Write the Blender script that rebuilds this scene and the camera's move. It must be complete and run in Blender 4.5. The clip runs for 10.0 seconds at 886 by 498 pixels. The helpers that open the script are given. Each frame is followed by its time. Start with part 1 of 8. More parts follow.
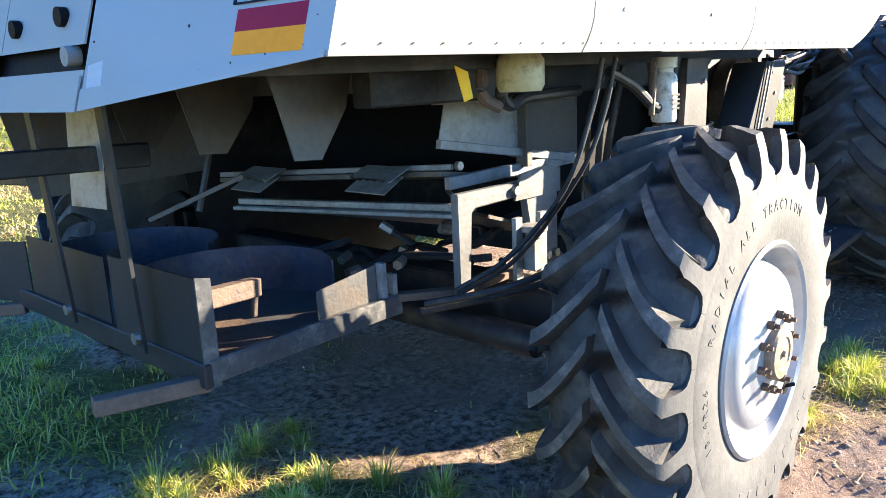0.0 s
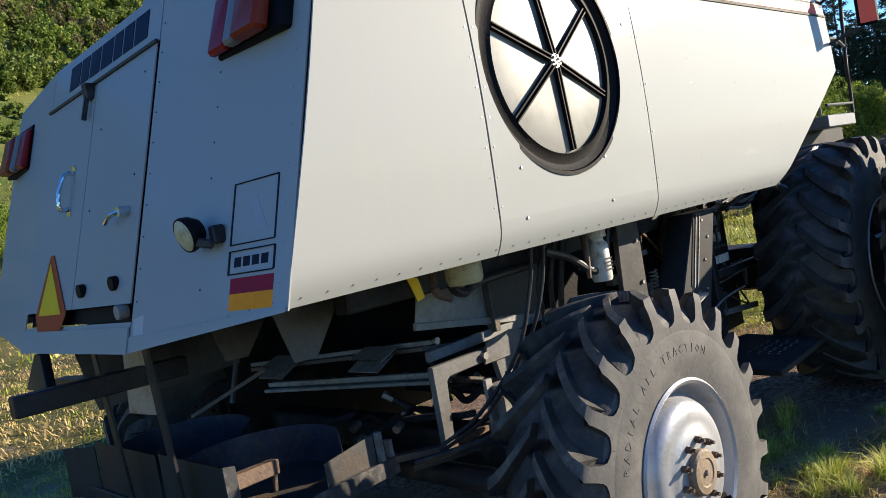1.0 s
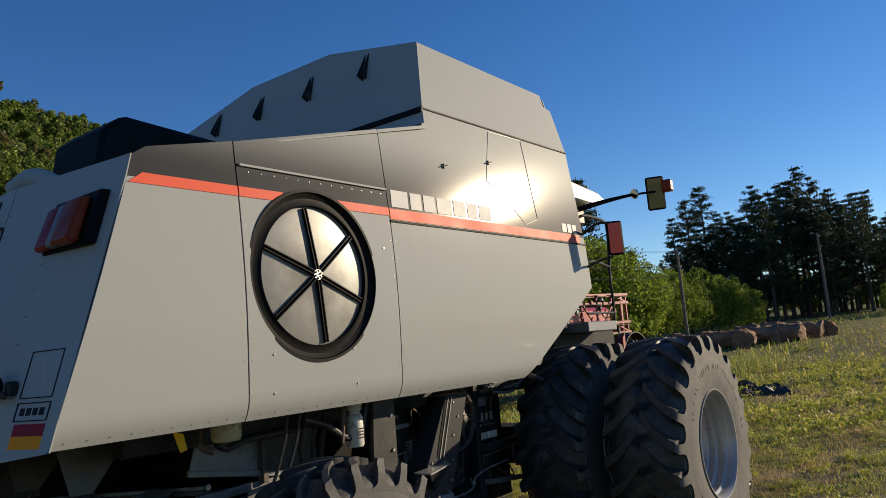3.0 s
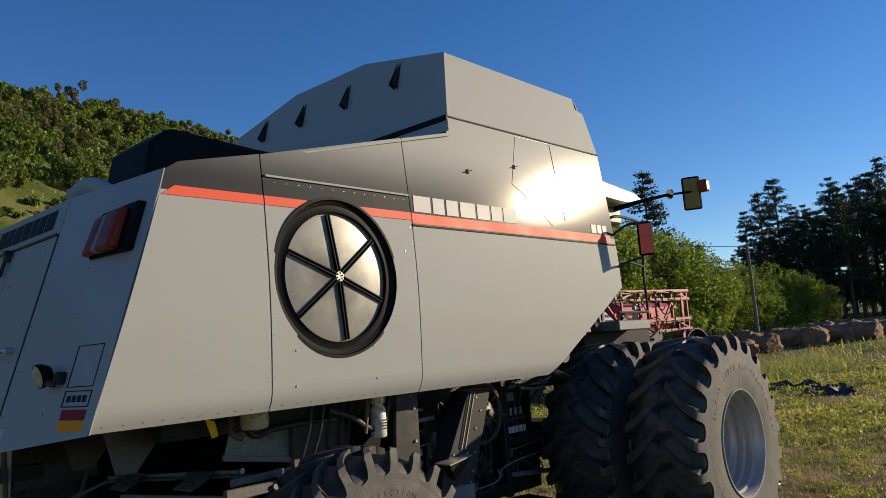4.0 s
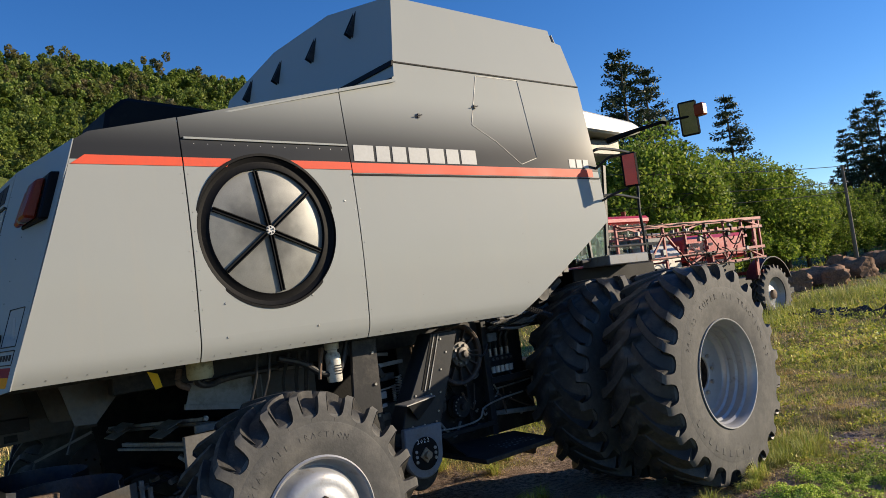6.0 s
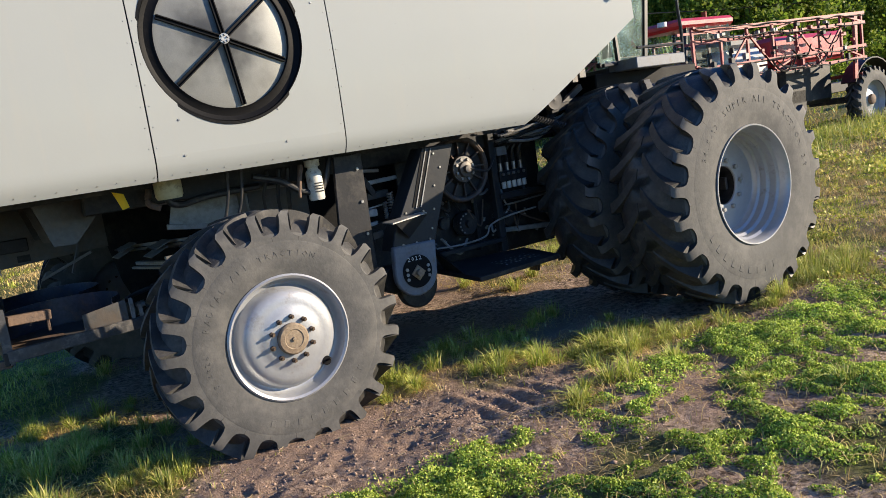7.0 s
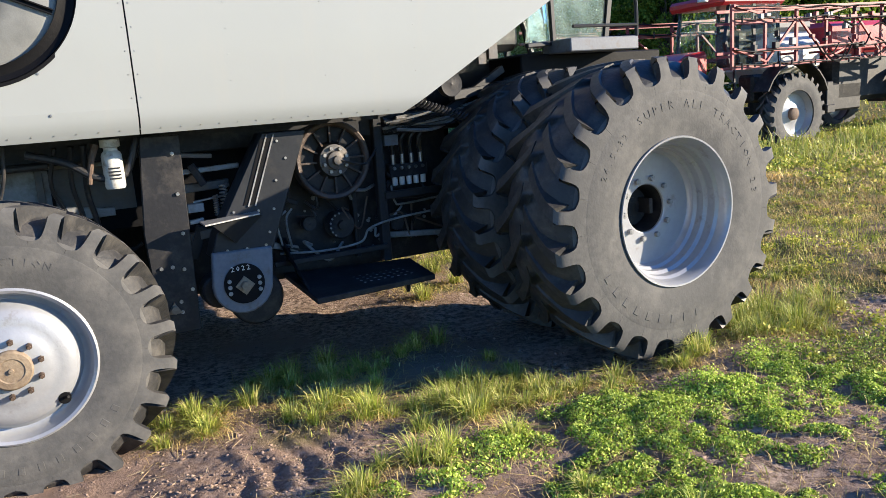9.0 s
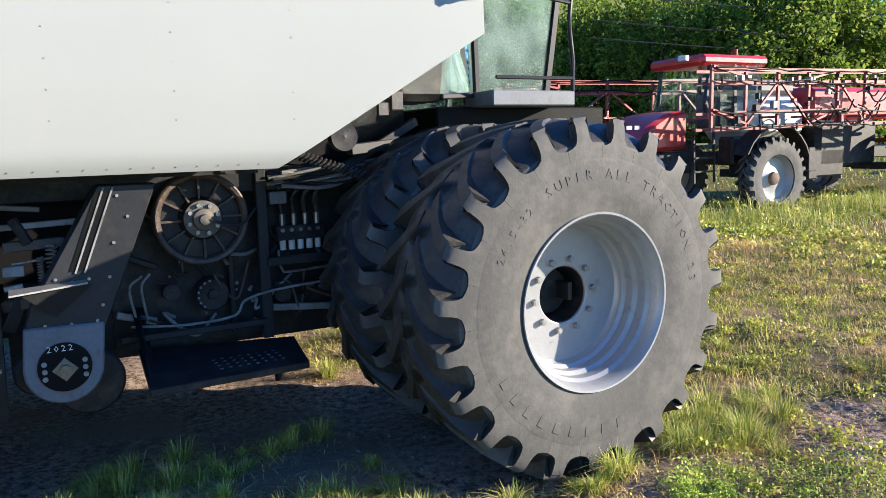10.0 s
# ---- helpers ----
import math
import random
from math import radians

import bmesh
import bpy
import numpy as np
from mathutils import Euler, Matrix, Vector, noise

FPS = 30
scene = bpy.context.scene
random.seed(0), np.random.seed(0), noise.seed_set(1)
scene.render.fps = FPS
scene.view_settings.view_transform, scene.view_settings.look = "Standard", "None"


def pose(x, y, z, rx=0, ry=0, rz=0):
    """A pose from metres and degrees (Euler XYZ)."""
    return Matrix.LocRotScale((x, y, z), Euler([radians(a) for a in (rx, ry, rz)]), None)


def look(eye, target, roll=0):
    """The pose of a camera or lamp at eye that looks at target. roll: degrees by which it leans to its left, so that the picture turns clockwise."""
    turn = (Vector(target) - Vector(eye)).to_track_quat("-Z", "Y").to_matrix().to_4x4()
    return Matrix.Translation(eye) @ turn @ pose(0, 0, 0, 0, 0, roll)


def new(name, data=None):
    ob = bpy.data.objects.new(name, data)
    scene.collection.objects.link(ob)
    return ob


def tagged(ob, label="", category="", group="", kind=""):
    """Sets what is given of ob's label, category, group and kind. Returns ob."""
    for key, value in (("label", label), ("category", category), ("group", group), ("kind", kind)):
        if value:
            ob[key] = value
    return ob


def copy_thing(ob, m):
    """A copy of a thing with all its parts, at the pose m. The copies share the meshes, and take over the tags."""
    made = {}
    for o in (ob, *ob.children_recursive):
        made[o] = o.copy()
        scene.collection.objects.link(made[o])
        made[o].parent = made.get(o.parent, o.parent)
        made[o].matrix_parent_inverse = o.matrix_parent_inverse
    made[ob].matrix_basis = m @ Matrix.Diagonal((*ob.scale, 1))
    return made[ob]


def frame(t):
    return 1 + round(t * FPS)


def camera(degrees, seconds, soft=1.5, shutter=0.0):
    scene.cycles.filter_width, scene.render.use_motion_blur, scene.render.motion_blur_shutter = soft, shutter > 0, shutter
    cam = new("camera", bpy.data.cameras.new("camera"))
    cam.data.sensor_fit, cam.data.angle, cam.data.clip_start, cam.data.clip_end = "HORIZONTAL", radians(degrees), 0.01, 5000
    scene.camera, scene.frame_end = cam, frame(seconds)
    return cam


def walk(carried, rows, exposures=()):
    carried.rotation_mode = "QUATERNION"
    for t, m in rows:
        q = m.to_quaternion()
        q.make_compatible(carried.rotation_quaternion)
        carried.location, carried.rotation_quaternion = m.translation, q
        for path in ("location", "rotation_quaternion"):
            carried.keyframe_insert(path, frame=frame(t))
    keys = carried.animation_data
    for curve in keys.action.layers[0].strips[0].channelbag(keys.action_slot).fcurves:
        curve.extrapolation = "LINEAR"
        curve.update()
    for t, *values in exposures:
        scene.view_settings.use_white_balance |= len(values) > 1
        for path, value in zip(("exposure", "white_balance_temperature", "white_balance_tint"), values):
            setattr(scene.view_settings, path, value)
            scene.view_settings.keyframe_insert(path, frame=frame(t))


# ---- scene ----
cam = camera(60.2, 10.0, soft=0.5)
# seconds, eye, target, roll
PATH = [
    (0, (-2.376, -1.229, 1.492), (-0.955, 0.107, 1.050), -2.6),
    (0.5, (-2.536, -1.546, 1.654), (-1.084, -0.198, 1.377), -5.6),
    (1, (-2.577, -1.920, 1.729), (-1.189, -0.483, 1.642), -10.4),
    (1.5, (-2.724, -2.246, 1.725), (-1.288, -0.866, 1.902), -7.1),
    (2, (-2.767, -2.546, 1.807), (-1.287, -1.237, 2.121), -7.2),
    (2.5, (-2.712, -2.910, 1.822), (-1.115, -1.742, 2.118), -8.4),
    (3, (-2.865, -3.102, 1.796), (-1.276, -1.916, 2.060), -5.1),
    (3.2, (-2.890, -3.185, 1.815), (-1.365, -1.922, 2.080), -4.5),
    (4.3, (-2.864, -3.623, 1.777), (-1.411, -2.271, 2.025), -3.9),
    (4.5, (-2.927, -3.699, 1.761), (-1.508, -2.303, 1.952), -3.5),
    (5, (-2.864, -3.920, 1.812), (-1.552, -2.424, 2.019), -8.4),
    (5.2, (-2.755, -4.011, 1.838), (-1.440, -2.533, 2.130), -9.0),
    (6.3, (-1.932, -4.297, 1.642), (-0.632, -2.778, 1.657), -6.0),
    (6.5, (-1.757, -4.347, 1.622), (-0.467, -2.822, 1.509), -7.7),
    (7, (-1.446, -4.356, 1.567), (-0.385, -2.687, 1.271), -8.7),
    (7.5, (-1.111, -4.277, 1.574), (-0.258, -2.527, 1.114), -8.0),
    (8, (-0.723, -4.331, 1.615), (-0.118, -2.483, 1.147), -5.6),
    (8.5, (-0.292, -4.200, 1.601), (0.508, -2.413, 1.193), -3.4),
    (9, (0.173, -4.124, 1.600), (1.103, -2.395, 1.217), -4.3),
    (9.5, (0.610, -3.917, 1.582), (1.554, -2.196, 1.196), -5.1),
    (10, (1.037, -3.724, 1.633), (2.004, -1.994, 1.363), -1.6),
]
walk(cam, [(t, look(eye, target, roll)) for t, eye, target, roll in PATH],
     exposures=[(0.0, 2.9, 6500, 10), (0.5, 1.9, 6500, 10), (1.0, 1.28, 6550, 10), (1.5, 0.87, 6800, 10), (2.2, 0.60, 7150, 10), (3.0, 0.30, 7250, 10), (4.4, 0.46, 7300, 10), (5.0, 0.67, 7150, 10),
                (6.3, 0.66, 6800, 10), (7.0, 1.22, 6700, 10), (7.5, 1.55, 6600, 10), (8.0, 1.6, 6550, 10), (8.5, 1.5, 6450, 10), (9.0, 1.5, 6350, 10), (10.0, 1.65, 6200, 10)])

# ---- light: low morning sun from the front right of the machine, clear sky ----
SUN_DIR = Vector((0.8246, -0.4955, 0.2725)).normalized()
SUN_EL = math.asin(SUN_DIR.z)
SUN_AZ = math.atan2(SUN_DIR.x, SUN_DIR.y)
world = bpy.data.worlds.new("sky")
scene.world = world
world.use_nodes = True
wn = world.node_tree
sky = wn.nodes.new("ShaderNodeTexSky")
sky.sky_type = "NISHITA"
sky.sun_disc = False
sky.sun_elevation = SUN_EL
sky.sun_rotation = SUN_AZ
sky.altitude = 1200
sky.air_density = 1.0
sky.dust_density = 0.05
sky.ozone_density = 3.5
deep = wn.nodes.new("ShaderNodeHueSaturation")
deep.inputs["Saturation"].default_value = 1.24
deep.inputs["Hue"].default_value = 0.512
wn.links.new(sky.outputs["Color"], deep.inputs["Color"])
wn.links.new(deep.outputs["Color"], wn.nodes["Background"].inputs["Color"])
wn.nodes["Background"].inputs["Strength"].default_value = 0.117
sun_data = bpy.data.lights.new("sun", "SUN")
sun_data.energy = 4.6
sun_data.angle = radians(0.53)
sun_data.color = (1.0, 0.86, 0.66)
sun = new("sun", sun_data)
sun.matrix_world = look(SUN_DIR * 60, (0, 0, 0))
scene.view_settings.exposure = 0.0


# ---- materials ----
def nodes_of(name):
    m = bpy.data.materials.new(name)
    m.use_nodes = True
    return m, m.node_tree, m.node_tree.nodes["Principled BSDF"]


def surface(name, col, col2=None, rough=0.5, metal=0.0, big=1.5, fine=40.0, mix=0.5, bump=0.15, bump_scale=60.0,
            dirt=None, dirt_amount=0.0, vary=0.0, coat=0.0, spec=0.5, rough_var=0.12):
    """A surface with variation at two scales, an optional dirt colour and a fine relief."""
    m, tree, bsdf = nodes_of(name)
    N, L = tree.nodes, tree.links
    co = N.new("ShaderNodeTexCoord")
    n1 = N.new("ShaderNodeTexNoise")
    n1.inputs["Scale"].default_value, n1.inputs["Detail"].default_value = big, 6
    n2 = N.new("ShaderNodeTexNoise")
    n2.inputs["Scale"].default_value, n2.inputs["Detail"].default_value = fine, 4
    for n in (n1, n2):
        L.new(co.outputs["Object"], n.inputs["Vector"])
    add = N.new("ShaderNodeMath")
    add.operation = "MULTIPLY_ADD"
    add.inputs[1].default_value, add.inputs[2].default_value = 0.45, 0.0
    L.new(n2.outputs["Fac"], add.inputs[0])
    add2 = N.new("ShaderNodeMath")
    add2.operation = "MULTIPLY_ADD"
    add2.inputs[1].default_value = 0.55
    L.new(n1.outputs["Fac"], add2.inputs[0])
    L.new(add.outputs[0], add2.inputs[2])
    ramp = N.new("ShaderNodeMapRange")
    ramp.inputs["From Min"].default_value, ramp.inputs["From Max"].default_value = 0.32, 0.68
    L.new(add2.outputs[0], ramp.inputs["Value"])
    c = N.new("ShaderNodeMix")
    c.data_type = "RGBA"
    col2 = col2 or [v * (1 - 0.35 * mix) for v in col]
    c.inputs["A"].default_value, c.inputs["B"].default_value = (*col2, 1), (*col, 1)
    L.new(ramp.outputs[0], c.inputs["Factor"])
    out = c.outputs["Result"]
    if dirt:
        n3 = N.new("ShaderNodeTexNoise")
        n3.inputs["Scale"].default_value, n3.inputs["Detail"].default_value, n3.inputs["Roughness"].default_value = big * 2.3, 8, 0.7
        L.new(co.outputs["Object"], n3.inputs["Vector"])
        r3 = N.new("ShaderNodeMapRange")
        r3.inputs["From Min"].default_value, r3.inputs["From Max"].default_value = 0.62 - 0.3 * dirt_amount, 0.8 - 0.2 * dirt_amount
        L.new(n3.outputs["Fac"], r3.inputs["Value"])
        d = N.new("ShaderNodeMix")
        d.data_type = "RGBA"
        L.new(r3.outputs[0], d.inputs["Factor"])
        L.new(out, d.inputs["A"])
        d.inputs["B"].default_value = (*dirt, 1)
        out = d.outputs["Result"]
    if vary:
        info = N.new("ShaderNodeObjectInfo")
        hsv = N.new("ShaderNodeHueSaturation")
        mr = N.new("ShaderNodeMapRange")
        mr.inputs["To Min"].default_value, mr.inputs["To Max"].default_value = 1 - vary, 1 + vary
        L.new(info.outputs["Random"], mr.inputs["Value"])
        L.new(mr.outputs[0], hsv.inputs["Value"])
        L.new(out, hsv.inputs["Color"])
        out = hsv.outputs["Color"]
    L.new(out, bsdf.inputs["Base Color"])
    rr = N.new("ShaderNodeMapRange")
    rr.inputs["To Min"].default_value, rr.inputs["To Max"].default_value = max(0.02, rough - rough_var), min(1, rough + rough_var)
    L.new(n1.outputs["Fac"], rr.inputs["Value"])
    L.new(rr.outputs[0], bsdf.inputs["Roughness"])
    bsdf.inputs["Metallic"].default_value = metal
    bsdf.inputs["Specular IOR Level"].default_value = spec
    bsdf.inputs["Coat Weight"].default_value = coat
    if bump:
        n4 = N.new("ShaderNodeTexNoise")
        n4.inputs["Scale"].default_value, n4.inputs["Detail"].default_value = bump_scale, 5
        L.new(co.outputs["Object"], n4.inputs["Vector"])
        b = N.new("ShaderNodeBump")
        b.inputs["Strength"].default_value, b.inputs["Distance"].default_value = bump, 0.01
        L.new(n4.outputs["Fac"], b.inputs["Height"])
        L.new(b.outputs["Normal"], bsdf.inputs["Normal"])
    return m


def silver_panel(name, decal):
    """Silver machine paint; with decal, the printed black band that fades out upwards above the red stripe."""
    m, tree, bsdf = nodes_of(name)
    N, L = tree.nodes, tree.links
    co = N.new("ShaderNodeTexCoord")
    n1 = N.new("ShaderNodeTexNoise")
    n1.inputs["Scale"].default_value, n1.inputs["Detail"].default_value = 1.1, 5
    n2 = N.new("ShaderNodeTexNoise")
    n2.inputs["Scale"].default_value, n2.inputs["Detail"].default_value = 60, 3
    st = N.new("ShaderNodeMapping")
    st.inputs["Scale"].default_value = (9, 9, 0.7)
    n3 = N.new("ShaderNodeTexNoise")
    n3.inputs["Scale"].default_value, n3.inputs["Detail"].default_value = 1.6, 6
    L.new(co.outputs["Object"], st.inputs["Vector"])
    L.new(st.outputs[0], n3.inputs["Vector"])
    for n in (n1, n2):
        L.new(co.outputs["Object"], n.inputs["Vector"])
    c = N.new("ShaderNodeMix")
    c.data_type = "RGBA"
    c.inputs["A"].default_value, c.inputs["B"].default_value = (0.294, 0.307, 0.298, 1), (0.333, 0.347, 0.336, 1)
    L.new(n1.outputs["Fac"], c.inputs["Factor"])
    s = N.new("ShaderNodeMix")
    s.data_type = "RGBA"
    r3 = N.new("ShaderNodeMapRange")
    r3.inputs["From Min"].default_value, r3.inputs["From Max"].default_value, r3.inputs["To Max"].default_value = 0.58, 0.85, 0.35
    L.new(n3.outputs["Fac"], r3.inputs["Value"])
    L.new(r3.outputs[0], s.inputs["Factor"])
    L.new(c.outputs["Result"], s.inputs["A"])
    s.inputs["B"].default_value = (0.36, 0.34, 0.30, 1)
    out = s.outputs["Result"]
    bsdf.inputs["Metallic"].default_value = 0.0
    bsdf.inputs["Specular IOR Level"].default_value = 0.11
    bsdf.inputs["Coat Weight"].default_value = 0.18
    bsdf.inputs["Coat Roughness"].default_value = 0.10
    if decal:
        sep = N.new("ShaderNodeSeparateXYZ")
        L.new(co.outputs["Object"], sep.inputs[0])
        up = N.new("ShaderNodeMapRange")
        up.interpolation_type = "SMOOTHSTEP"
        up.inputs["From Min"].default_value, up.inputs["From Max"].default_value = 2.76, 3.27
        up.inputs["To Min"].default_value, up.inputs["To Max"].default_value = 0.965, 0.0
        L.new(sep.outputs["Z"], up.inputs["Value"])
        gt = N.new("ShaderNodeMath")
        gt.operation = "GREATER_THAN"
        gt.inputs[1].default_value = 2.69
        L.new(sep.outputs["Z"], gt.inputs[0])
        mul = N.new("ShaderNodeMath")
        mul.operation = "MULTIPLY"
        L.new(up.outputs[0], mul.inputs[0])
        L.new(gt.outputs[0], mul.inputs[1])
        d = N.new("ShaderNodeMix")
        d.data_type = "RGBA"
        L.new(mul.outputs[0], d.inputs["Factor"])
        L.new(out, d.inputs["A"])
        d.inputs["B"].default_value = (0.012, 0.013, 0.016, 1)
        out = d.outputs["Result"]
    L.new(out, bsdf.inputs["Base Color"])
    rr = N.new("ShaderNodeMapRange")
    rr.inputs["To Min"].default_value, rr.inputs["To Max"].default_value = 0.56, 0.66
    L.new(n1.outputs["Fac"], rr.inputs["Value"])
    L.new(rr.outputs[0], bsdf.inputs["Roughness"])
    b = N.new("ShaderNodeBump")
    b.inputs["Strength"].default_value, b.inputs["Distance"].default_value = 0.04, 0.004
    L.new(n2.outputs["Fac"], b.inputs["Height"])
    b2 = N.new("ShaderNodeBump")
    b2.inputs["Strength"].default_value, b2.inputs["Distance"].default_value = 0.10, 0.03
    L.new(n1.outputs["Fac"], b2.inputs["Height"])
    L.new(b.outputs["Normal"], b2.inputs["Normal"])
    L.new(b2.outputs["Normal"], bsdf.inputs["Normal"])
    return m


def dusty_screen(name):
    """Fine dark mesh, dusty in blotches, darkest round the hub and paler towards the rim."""
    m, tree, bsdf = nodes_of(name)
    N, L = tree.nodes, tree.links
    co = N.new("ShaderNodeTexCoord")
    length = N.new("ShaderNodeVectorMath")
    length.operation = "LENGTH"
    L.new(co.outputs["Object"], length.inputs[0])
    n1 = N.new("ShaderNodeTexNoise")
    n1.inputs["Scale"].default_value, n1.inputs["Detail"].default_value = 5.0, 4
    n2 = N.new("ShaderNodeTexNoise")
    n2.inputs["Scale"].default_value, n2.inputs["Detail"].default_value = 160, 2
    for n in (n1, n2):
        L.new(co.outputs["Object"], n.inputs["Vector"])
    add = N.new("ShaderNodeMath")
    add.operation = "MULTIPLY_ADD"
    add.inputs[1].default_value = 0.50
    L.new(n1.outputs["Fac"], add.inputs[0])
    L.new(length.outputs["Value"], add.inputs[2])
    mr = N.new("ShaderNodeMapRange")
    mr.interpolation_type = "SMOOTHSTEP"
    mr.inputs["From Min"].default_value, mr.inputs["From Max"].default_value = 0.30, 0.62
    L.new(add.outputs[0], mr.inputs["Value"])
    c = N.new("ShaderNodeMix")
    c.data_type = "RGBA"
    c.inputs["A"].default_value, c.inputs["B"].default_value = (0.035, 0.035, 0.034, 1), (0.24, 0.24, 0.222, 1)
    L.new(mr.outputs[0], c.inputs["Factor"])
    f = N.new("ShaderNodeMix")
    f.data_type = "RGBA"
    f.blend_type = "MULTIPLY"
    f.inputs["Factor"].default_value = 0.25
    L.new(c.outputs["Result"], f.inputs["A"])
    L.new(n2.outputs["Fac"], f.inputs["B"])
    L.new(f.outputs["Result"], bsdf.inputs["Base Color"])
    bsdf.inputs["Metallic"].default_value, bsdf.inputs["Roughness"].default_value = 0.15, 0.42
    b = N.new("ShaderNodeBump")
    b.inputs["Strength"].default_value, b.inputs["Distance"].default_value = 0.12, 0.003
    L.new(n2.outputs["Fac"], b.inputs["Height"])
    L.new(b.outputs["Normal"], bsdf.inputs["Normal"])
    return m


def leafy(name, cols, rough=0.55, trans=0.25, dry=None):
    """Leaves and blades: each piece takes its own shade between three colours, with some light passing through."""
    m, tree, bsdf = nodes_of(name)
    N, L = tree.nodes, tree.links
    geo = N.new("ShaderNodeNewGeometry")
    ramp = N.new("ShaderNodeValToRGB")
    e = ramp.color_ramp.elements
    e[0].position, e[0].color = 0.0, (*cols[0], 1)
    e[1].position, e[1].color = 1.0, (*cols[2], 1)
    mid = e.new(0.5)
    mid.color = (*cols[1], 1)
    L.new(geo.outputs["Random Per Island"], ramp.inputs["Fac"])
    co = N.new("ShaderNodeTexCoord")
    n = N.new("ShaderNodeTexNoise")
    n.inputs["Scale"].default_value = 0.8
    L.new(co.outputs["Object"], n.inputs["Vector"])
    hsv = N.new("ShaderNodeHueSaturation")
    mr = N.new("ShaderNodeMapRange")
    mr.inputs["From Min"].default_value, mr.inputs["From Max"].default_value = 0.3, 0.7
    mr.inputs["To Min"].default_value, mr.inputs["To Max"].default_value = 0.7, 1.25
    L.new(n.outputs["Fac"], mr.inputs["Value"])
    L.new(mr.outputs[0], hsv.inputs["Value"])
    L.new(ramp.outputs["Color"], hsv.inputs["Color"])
    out = hsv.outputs["Color"]
    if dry:
        # each bush carries its own share of bare brown twigs
        att = N.new("ShaderNodeAttribute")
        att.attribute_name = "dryness"
        mix = N.new("ShaderNodeMix")
        mix.data_type = "RGBA"
        L.new(att.outputs["Fac"], mix.inputs["Factor"])
        L.new(out, mix.inputs["A"])
        mix.inputs["B"].default_value = (*dry, 1)
        out = mix.outputs["Result"]
    L.new(out, bsdf.inputs["Base Color"])
    bsdf.inputs["Roughness"].default_value = rough
    bsdf.inputs["Specular IOR Level"].default_value = 0.25
    tr = N.new("ShaderNodeBsdfTranslucent")
    L.new(out, tr.inputs["Color"])
    mixs = N.new("ShaderNodeMixShader")
    mixs.inputs[0].default_value = trans
    L.new(bsdf.outputs[0], mixs.inputs[1])
    L.new(tr.outputs[0], mixs.inputs[2])
    L.new(mixs.outputs[0], N["Material Output"].inputs["Surface"])
    return m


def glass(name, tint=(0.70, 0.88, 0.84), film=0.10):
    """Tinted, slightly dusty glass; its pale diffuse film paints in sky reflection and haze."""
    m, tree, bsdf = nodes_of(name)
    N, L = tree.nodes, tree.links
    bsdf.inputs["Base Color"].default_value = (*tint, 1)
    bsdf.inputs["Transmission Weight"].default_value = 1.0
    bsdf.inputs["Roughness"].default_value = 0.02
    bsdf.inputs["IOR"].default_value = 1.1
    sky_film = N.new("ShaderNodeBsdfDiffuse")
    sky_film.inputs["Color"].default_value = (0.42, 0.52, 0.49, 1)
    co = N.new("ShaderNodeTexCoord")
    n = N.new("ShaderNodeTexNoise")
    n.inputs["Scale"].default_value, n.inputs["Detail"].default_value = 4.0, 7
    L.new(co.outputs["Object"], n.inputs["Vector"])
    mr = N.new("ShaderNodeMapRange")
    mr.inputs["From Min"].default_value, mr.inputs["From Max"].default_value = 0.35, 0.70
    mr.inputs["To Min"].default_value, mr.inputs["To Max"].default_value = film * 0.5, film * 1.6
    L.new(n.outputs["Fac"], mr.inputs["Value"])
    mix = N.new("ShaderNodeMixShader")
    L.new(mr.outputs[0], mix.inputs[0])
    L.new(bsdf.outputs[0], mix.inputs[1])
    L.new(sky_film.outputs[0], mix.inputs[2])
    L.new(mix.outputs[0], N["Material Output"].inputs["Surface"])
    return m


